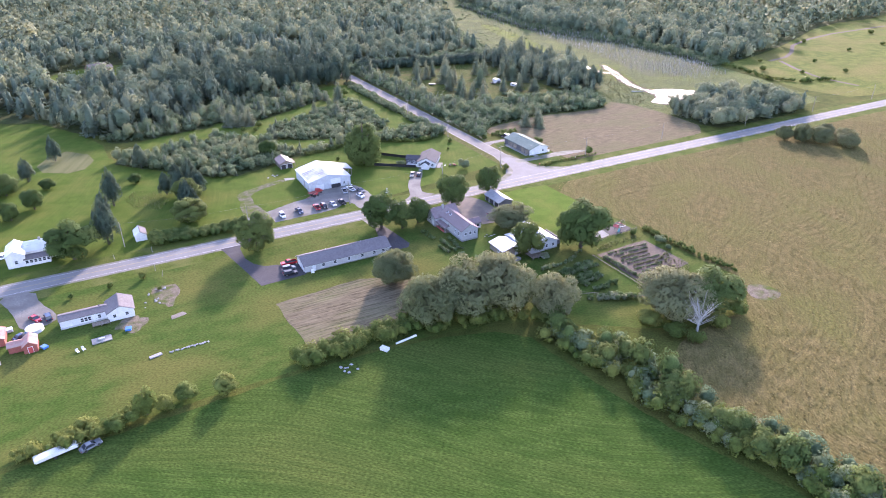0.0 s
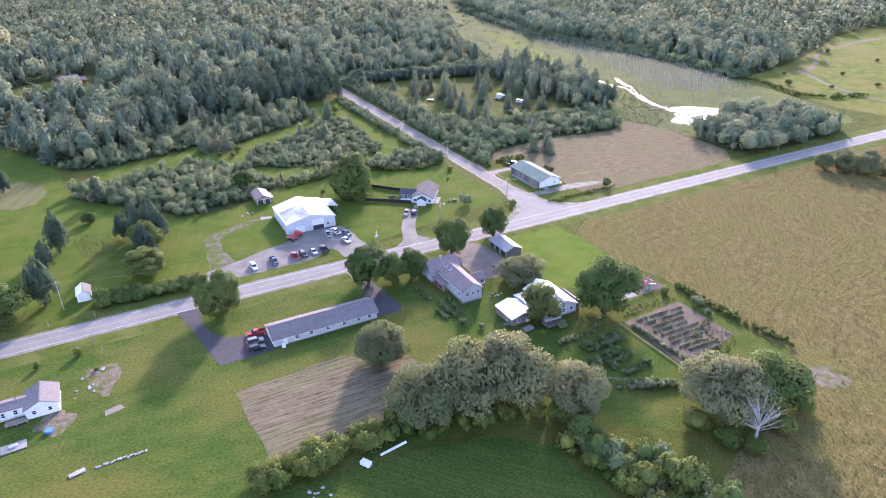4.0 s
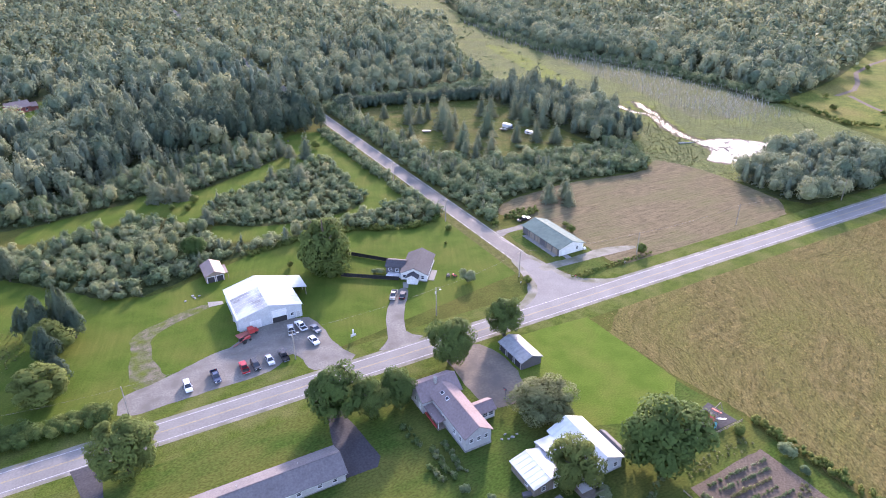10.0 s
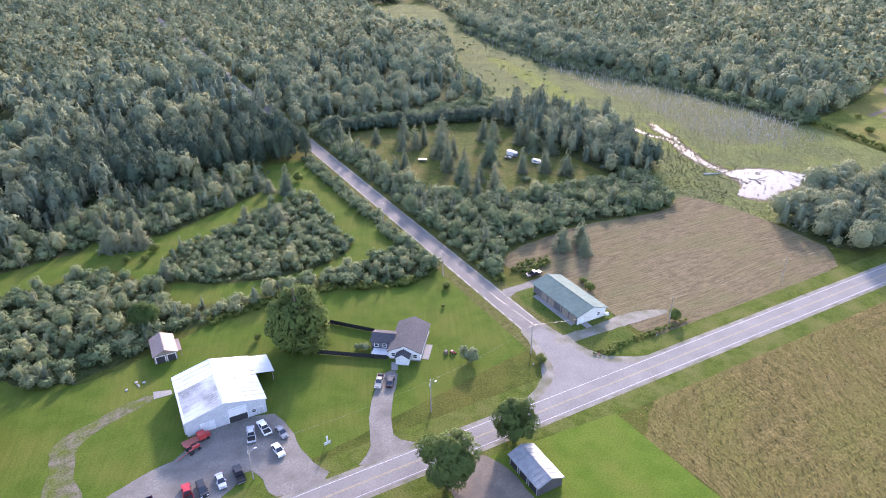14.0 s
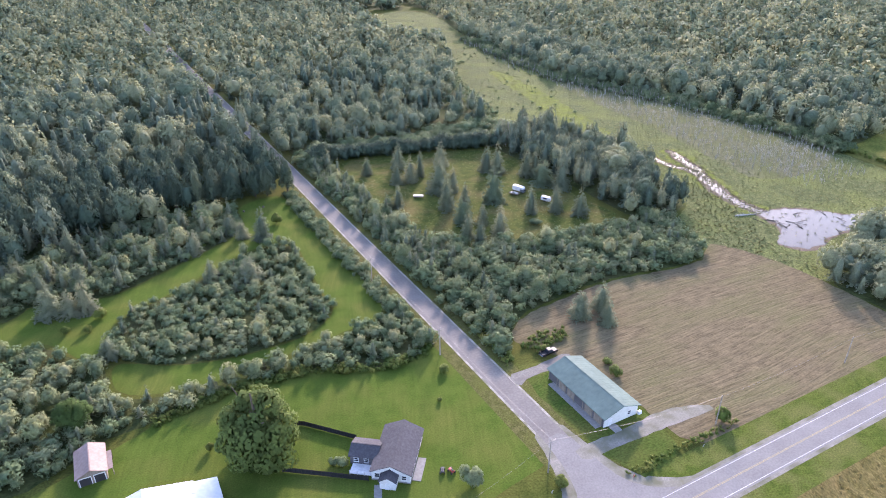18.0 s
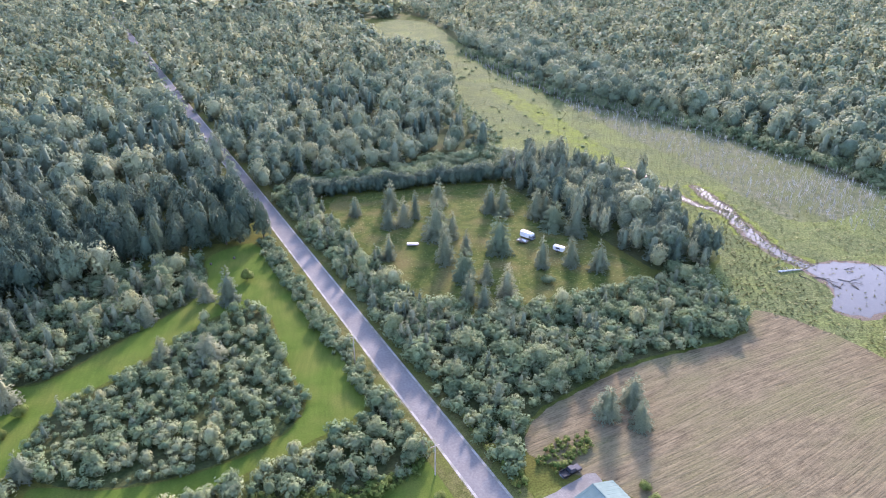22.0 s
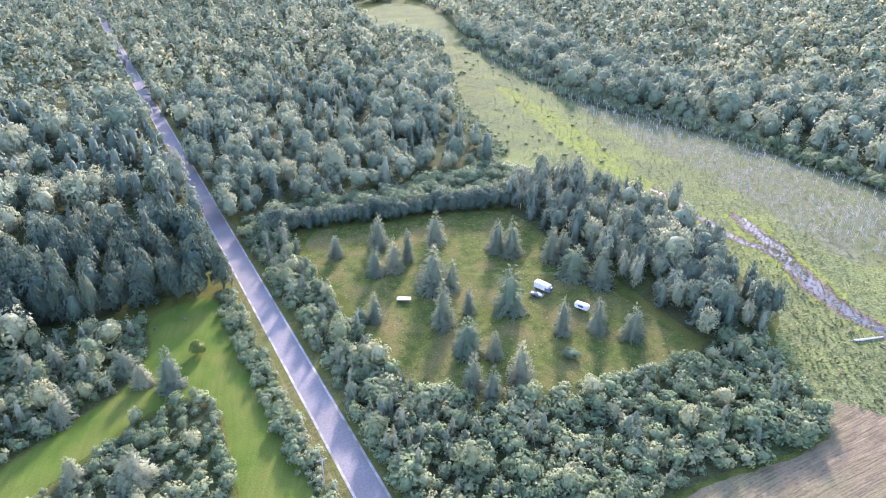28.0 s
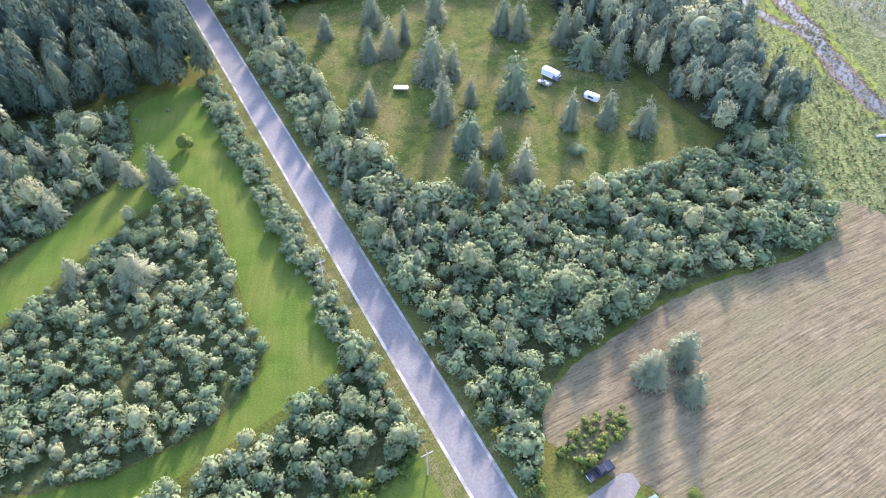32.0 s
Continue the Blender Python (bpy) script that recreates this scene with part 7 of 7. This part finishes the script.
t = thing("travel_trailer", at(-197.5, -88.4, 0, 10), "long white derelict trailer at the hedge", "trailer")
part("shell", rounded(boxed(-4.4, 4.4, -1.2, 1.2, 0.6, 1.5), 0.2), M_WHITE, t)
part("roof_hatch", boxed(1.6, 2.6, -0.5, 0.5, 1.48, 1.62), M_DARK, t)
part("drawbar", rod((4.4, 0, 0.6), (6.0, 0, 0.5), 0.07), M_CHROME, t)
for s in (-1, 1):
    part("wheel", TYRE, None, t, "", Matrix.Translation((-0.4, s * 1.05, 0.36)))
car(-190.6, -89.4, 20, "sedan", "grey", "dark abandoned car beside the hedge")

# ---- poles, wires, signs ----
def utility_pole(u, v, h, arm=1, turn=0.0, lamp=False):
    t = thing("utility_pole", at(u, v, 0, turn), "weathered wooden utility pole" + (" with a street lamp" if lamp else " with a crossarm"), "pole", "utility poles")
    part("shaft", rod((0, 0, -0.2), (0, 0, h), 0.17, 0.11, 9), M_POLE, t)
    if arm:
        a = part("crossarm", boxed(-1.2, 1.2, -0.06, 0.06, h - 0.75, h - 0.6), M_POLE, t)
        for x in (-1.1, 0.0, 1.1):
            part("insulator", rod((x, 0, h - 0.6 + (0.62 if x == 0 else 0)), (x, 0, h - 0.4 + (0.62 if x == 0 else 0)), 0.06), M_CHROME, a)
    if lamp:
        a = part("lamp_arm", rod((0, 0, h - 1.6), (0.2, -1.4, h - 1.2), 0.04), M_CHROME, t)
        part("lamp_head", boxed(0.05, 0.35, -1.8, -1.2, h - 1.3, h - 1.1, None, 0.05), M_TRIM, a)
        part("transformer", rod((0.3, 0, h - 2.4), (0.3, 0, h - 1.6), 0.22, None, 10), M_GREYSIDE, t)
    return t


SIDE_POLES = [(-8.2, 21.0, 10.0), (-8.8, 72.0, 9.5), (-9.4, 121.0, 9.6), (-10.5, 229.0, 11.0), (-12.0, 335.0, 11.0)]
MAIN_POLES = [(-238.0, 11.0, 10.0), (-174.6, 15.0, 10.0), (-131.0, 9.0, 9.6), (-88.4, 12.4, 9.6), (-44.0, 13.2, 10.0), (-8.2, 21.0, 10.0), (38.0, 14.0, 9.0), (90.0, 14.0, 9.0), (150.0, 9.5, 9.5), (210.0, 9.5, 9.5), (270, 9.5, 9.5)]
for k, (u, v, h) in enumerate(SIDE_POLES):
    utility_pole(u, v, h, 1, 0)
for k, (u, v, h) in enumerate(MAIN_POLES):
    if k != 5:
        utility_pole(u, v, h, 0, 90, k in (3, 4))


def wires(name, poles, offsets, label):
    """Sagging wires from pole to pole, each span its own bar."""
    t = thing(name, at(0, 0), label, "cable")
    for (u0, v0, h0), (u1, v1, h1) in zip(poles[:-1], poles[1:]):
        for ox, dz in offsets:
            bm = bmesh.new()
            pts = [Vector((u0 + (u1 - u0) * k / 8 + ox, v0 + (v1 - v0) * k / 8, h0 + (h1 - h0) * k / 8 + dz - 1.1 * (1 - (k / 4 - 1) ** 2))) for k in range(9)]
            rings = [[bm.verts.new(p + Vector((0.017 * math.cos(a), 0.017 * math.cos(a), 0.017 * math.sin(a)))) for a in (0.3, 2.4, 4.5)] for p in pts]
            for r0, r1 in zip(rings[:-1], rings[1:]):
                for a in range(3):
                    bm.faces.new((r0[a], r0[(a + 1) % 3], r1[(a + 1) % 3], r1[a]))
            part("wire", bm, M_WIRE, t)


wires("side_road_wires", SIDE_POLES, ((0, 0.2),), "thin sagging wires along the side road")
wires("main_road_wires", MAIN_POLES, ((0, -0.3),), "thin sagging wires along the main road")
for n, (u, v, turn) in enumerate(((-165.7, -14.5, 0), (-167.2, -9.2, 0), (-166.3, 5.9, 0), (-178.6, 6.6, 0))):
    t = thing("marker_post", at(u, v), "leaning pale wooden post on the verge", "post", "marker posts")
    part("post", rod((0, 0, -0.1), (0.5 - 0.25 * n, 0.3, 2.2), 0.09, 0.07), M_POLE, t)
t = thing("yard_sign", at(-70.7, 14.0, 0, 10), "white yard sign on two posts with a slim white mast", "sign")
part("sign_panel", boxed(-0.9, 0.9, -0.04, 0.04, 0.8, 1.6), M_TRIM, t)
part("mast", boxed(-0.2, 0.2, -0.12, 0.12, 1.6, 3.2, None, 0.05), M_TRIM, t)
for x in (-0.8, 0.8):
    part("post", boxed(x - 0.05, x + 0.05, -0.05, 0.05, 0, 1.6), M_WOOD, t)
for u, v, nm in ((-12.0, 14.6, "small road sign on a thin post"), (6.5, 9.5, "stop sign post at the junction"), (27.5, 8.8, "short marker sign by the stubble")):
    t = thing("road_sign", at(u, v, 0, 20), nm, "sign", "road signs")
    part("post", rod((0, 0, 0), (0, 0, 2.4), 0.04), M_CHROME, t)
    part("panel", rod((0, -0.03, 2.2), (0, 0.0, 2.2), 0.36, None, 8), M_RED if "stop" in nm else M_GREYSIDE, t)
t = thing("basketball_hoop", at(-46.2, -28.8, 0, 100), "portable basketball hoop on the drive", "hoop")
part("base", boxed(-0.5, 0.5, -0.4, 0.4, 0, 0.25, None, 0.05), M_DARKWALL, t)
part("pole", rod((0, 0, 0.2), (0, 0.3, 3.0), 0.06), M_DARKWALL, t)
part("backboard", boxed(-0.7, 0.7, 0.35, 0.4, 2.6, 3.4), M_DARKWALL, t)
part("ring", rod((0, 0.62, 2.95), (0, 0.62, 2.99), 0.22, None, 12), M_RED, t)

# ---- fences ----
def fence(name, pts, h, step, mat, label, board=True):
    """Posts and rails, with upright boards if asked, along a line in the plan."""
    t = thing(name, at(0, 0), label, "fence")
    for (a, b), (c, e) in zip(pts[:-1], pts[1:]):
        d = Vector((c - a, e - b, 0))
        n = max(1, int(d.length / step))
        ang = math.atan2(d.y, d.x)
        for k in range(n + 1):
            part("post", boxed(-0.06, 0.06, -0.06, 0.06, 0, h + 0.05), mat, t, "", Matrix.Translation((a + d.x * k / n, b + d.y * k / n, 0)))
        m = Matrix.Translation((a, b, 0)) @ Matrix.Rotation(ang, 4, "Z")
        for z in ((0.25, h - 0.2) if board else (h * 0.45, h * 0.9)):
            part("rail", boxed(0, d.length, -0.04, 0.04, z, z + 0.1), mat, t, "", m)
        if board:
            for k in range(n):
                part("panel", boxed(d.length * k / n + 0.08, d.length * (k + 1) / n - 0.08, -0.03, 0.0, 0.08, h), mat, t, "", m)
    return t


# both fences wear the colour that holds their own shade
fence("board_fence", [(-54.5, 63.6), (-52.3, 62.3), (-42.6, 51.6)], 1.5, 2.2, M_SHADEBOARD, "dark board fence from maple to house")
fence("board_fence", [(-61.2, 50), (-48, 40.3), (-45, 38.2)], 1.5, 2.2, M_SHADEBOARD, "dark board fence along the house garden")
fence("rail_fence", [(-55.6, -82.7), (-50.2, -90.5), (-34.9, -101.5), (-26.4, -103.5)], 1.1, 2.4, M_WOOD, "weathered rail fence round the shrub beds", False)
fence("rail_fence", [(-22, -64.6), (-13.5, -63.4), (-1.0, -63.4)], 1.0, 2.2, M_WOOD, "grey rail fence beside the play area", False)
fence("garden_fence", [(-29.6, -72), (-29.3, -97)], 0.5, 2.0, M_WOOD, "low board edging along the garden", False)

# ---- clutter ----
t = thing("swing_set", at(-6.8, -59.5, 0, 15), "wooden play tower with red panels and a white slide", "playground")
for x in (-0.9, 0.9):
    for y in (-0.9, 0.9):
        part("post", boxed(x - 0.07, x + 0.07, y - 0.07, y + 0.07, 0, 3.0), M_WOOD, t)
part("platform", boxed(-1, 1, -1, 1, 1.4, 1.5), M_WOOD, t)
part("roof_panel", boxed(-1.2, 0, -1.2, 1.2, 2.95, 3.05, Matrix.Translation((0, 0, -0.6)) @ Matrix.Rotation(radians(-25), 4, "Y")), M_RED, t)
part("roof_panel", boxed(0, 1.2, -1.2, 1.2, 2.95, 3.05, Matrix.Translation((0, 0, -0.6)) @ Matrix.Rotation(radians(25), 4, "Y")), M_RED, t)
part("side_panel", boxed(-1, -0.92, -0.9, 0.9, 1.5, 2.2), M_RED, t)
part("slide", boxed(-0.3, 0.3, -3.4, -0.9, 0.0, 0.08, Matrix.Translation((0, -0.1, 0.75)) @ Matrix.Rotation(radians(-28), 4, "X")), M_TRIM, t)
part("swing_beam", rod((0.9, 0.5, 2.5), (4.6, 0.5, 2.5), 0.08), M_WOOD, t)
for y in (-0.6, 1.6):
    part("leg", rod((4.6, 0.5, 2.5), (4.6, y, 0), 0.07), M_WOOD, t)
for x in (2.0, 3.4):
    sw = part("swing_seat", boxed(x - 0.25, x + 0.25, 0.4, 0.6, 0.5, 0.55), M_BLUE, t)
    for o in (-0.22, 0.22):
        part("chain", rod((x + o, 0.5, 0.55), (x + o, 0.5, 2.5), 0.02, None, 4), M_CHROME, sw)
part("slide_tube", rod((-1.2, -1.4, 0.9), (-2.6, -1.8, 0.2), 0.4, None, 10), plain("teal_plastic", (0.05, 0.25, 0.25), 0.4), t)
t = thing("goat_shelter", at(-56.6, -81.8, 0, 10), "small pale lean-to shelter at the fence corner", "shed")
part("wall", boxed(-1.3, 1.3, -0.9, 0.9, 0, 1.6), M_WOOD, t)
part("roof", boxed(-1.5, 1.5, -1.1, 1.1, 1.6, 1.7, Matrix.Rotation(radians(4), 4, "X")), M_WOOD, t)
part("door", boxed(-0.4, 0.4, -0.95, -0.89, 0.05, 1.4), M_DARKWALL, t)
rc = random.Random(9)
for k, (u, v, sx, sy, sz, mt, nm, lab) in enumerate((
    (-55.0, -61.6, 1.5, 0.8, 0.7, M_CONCRETE, "storage_box", "pale storage box behind the cottage"),
    (-45.3, -64.6, 0.8, 0.8, 0.6, M_TRIM, "storage_box", "pale box on the grass behind the cottage"),
    (-59.4, -57.0, 1.0, 0.5, 0.6, M_DARKWALL, "storage_box", "dark box against the cottage wall"),
    (-116.8, -87.6, 0.7, 1.2, 0.8, M_TRIM, "storage_box", "white tank half hidden by the hedge"),
    (-120.4, -35.9, 0.5, 0.5, 1.0, M_TRIM, "storage_box", "white upright tank at the wall"),
    (-209.0, -27.0, 0.8, 0.8, 0.9, M_TRIM, "storage_box", "white box among the sheds"),
    (-200.1, -41.0, 0.7, 0.9, 0.6, M_BLUE, "storage_box", "blue plastic tub by the red shed"),
    (-178.5, -42.6, 0.8, 0.8, 0.6, M_BLUE, "storage_box", "blue-green box on the grass"),
    (-44.0, -46.0, 0.5, 0.5, 0.6, M_WOOD, "storage_box", "small wooden box on the lawn"))):
    t = thing(nm, at(u, v, 0, rc.uniform(-20, 40)), lab, "box")
    part("body", boxed(-sx, sx, -sy, sy, 0, sz, None, 0.06), mt, t)
    part("lid", boxed(-sx - 0.04, sx + 0.04, -sy - 0.04, sy + 0.04, sz, sz + 0.07), mt, t)
t = thing("fallen_pipe", at(-109.5, -86.6, 0, 3), "long pale pipe lying at the meadow edge", "pipe")
part("pipe", rod((-3.4, 0, 0.3), (3.4, 0.6, 0.3), 0.3, None, 10), M_TRIM, t)
t = thing("cable_drum", at(-211.5, -44.2), "grey round bale wrapped in plastic", "bale")
part("roll", rod((-1.1, 0, 0.8), (1.1, 0, 0.8), 0.8, None, 14), M_CONCRETE, t)
# low white drum, a stand-in for a round umbrella-like white disc
t = thing("white_dome", at(-202.6, -30.0), "low round white drum with a pale disc top", "pool")
part("drum_wall", rod((0, 0, 0), (0, 0, 1.1), 2.4, None, 20), M_TRIM, t)
part("disc_top", rod((0, 0, 1.1), (0, 0, 1.12), 2.25, None, 20), M_TIN, t)
t = thing("raised_platform", at(-185.7, -44.6, 0, 4), "pale square concrete pad on the grass", "platform")
part("slab", boxed(-2.6, 2.6, -1.5, 1.5, 0.05, 0.3, None, 0.04), M_CONCRETE, t)
part("bench", boxed(-0.9, 0.9, -0.3, 0.3, 0.3, 0.75, None, 0.04), M_GREYSIDE, t)
for n, (u, v, sx, sy, lab) in enumerate(((-173.2, -60.0, 1.7, 0.7, "long flat pale stone sunk in the grass"), (-164.6, -41.6, 2.3, 1.0, "weathered grey planks lying on the grass"))):
    t = thing(("flat_stone", "plank_pile")[n], at(u, v, 0, 14), lab, ("stone", "planks")[n])
    if n == 0:
        part("slab", rounded(boxed(-sx, sx, -sy, sy, 0.0, 0.3), 0.12), M_STONE, t)
    else:
        for k in range(5):
            part("plank", boxed(-sx + 0.12 * k, sx - 0.1 * k, -sy + 0.4 * k, -sy + 0.4 * k + 0.34, 0.0, 0.1 + 0.05 * (k % 3)), M_WOOD, t)
for k in range(2):
    t = thing("lawn_chair", at(-192.0 + 1.5 * k, -47.6 + 0.4 * k, 0, 20), "white plastic lawn lounger", "chair", "lawn loungers")
    part("seat", boxed(-0.35, 0.35, -0.8, 0.5, 0.3, 0.36), M_TRIM, t)
    part("backrest", boxed(-0.35, 0.35, 0.45, 0.52, 0.3, 0.9), M_TRIM, t)
    for x in (-0.3, 0.3):
        for y in (-0.75, 0.45):
            part("leg", boxed(x - 0.03, x + 0.03, y - 0.03, y + 0.03, 0, 0.3), M_TRIM, t)
for k in range(15):
    t = thing("field_stone", at(-169.4 + k * 0.72 + rc.uniform(-0.2, 0.2), -60.0 + rc.uniform(-0.25, 0.25), 0, rc.uniform(0, 360)), "pale stone in a broken row on the grass", "stone", "stone row")
    bm = bmesh.new()
    bmesh.ops.create_icosphere(bm, subdivisions=1, radius=0.4, matrix=Matrix.Diagonal((1.3, 0.8, 0.5, 1)))
    for vv in bm.verts:
        vv.co += Vector((rc.uniform(-0.08, 0.08), rc.uniform(-0.08, 0.08), rc.uniform(-0.05, 0.05) + 0.12))
    part("stone", bm, M_STONE, t)
for u, v, n in ((-168, -24, 9), (-108.5, 60.5, 5), (-171.5, -30.5, 6), (-52.3, -40.8, 5), (-128, -91, 7)):
    for k in range(n):
        t = thing("rock", at(u + rc.uniform(-3, 3), v + rc.uniform(-2, 2), 0, rc.uniform(0, 360)), "grey rough stone lying on bare soil", "rock", "loose rocks")
        bm = bmesh.new()
        bmesh.ops.create_icosphere(bm, subdivisions=1, radius=rc.uniform(0.2, 0.5), matrix=Matrix.Diagonal((1.3, 0.9, 0.6, 1)))
        for vv in bm.verts:
            vv.co += Vector((rc.uniform(-0.08, 0.08), rc.uniform(-0.08, 0.08), rc.uniform(-0.05, 0.05) + 0.1))
        part("stone", bm, M_STONE, t)
for u, v in ((-34.6, 203.3), (-25.9, 204.2)):
    t = thing("tree_stump", at(u, v), "short weathered stump on the grass lane", "stump", "stumps")
    part("stump", rod((0, 0, -0.05), (0, 0, 0.7), 0.5, 0.4, 9), M_BARK, t)
t = thing("driftwood_log", at(152, 97, 0.0, -20), "fallen grey log at the pond's edge", "log")
part("trunk", rod((-5, 0, 0.35), (5, 0.5, 0.3), 0.4, 0.2, 8), M_SNAG, t)
for k in range(6):
    part("branch", rod((-4 + k * 1.5, 0, 0.4), (-4.5 + k * 1.5, rc.uniform(-2, 2), 1.4), 0.1, 0.03, 5), M_SNAG, t)
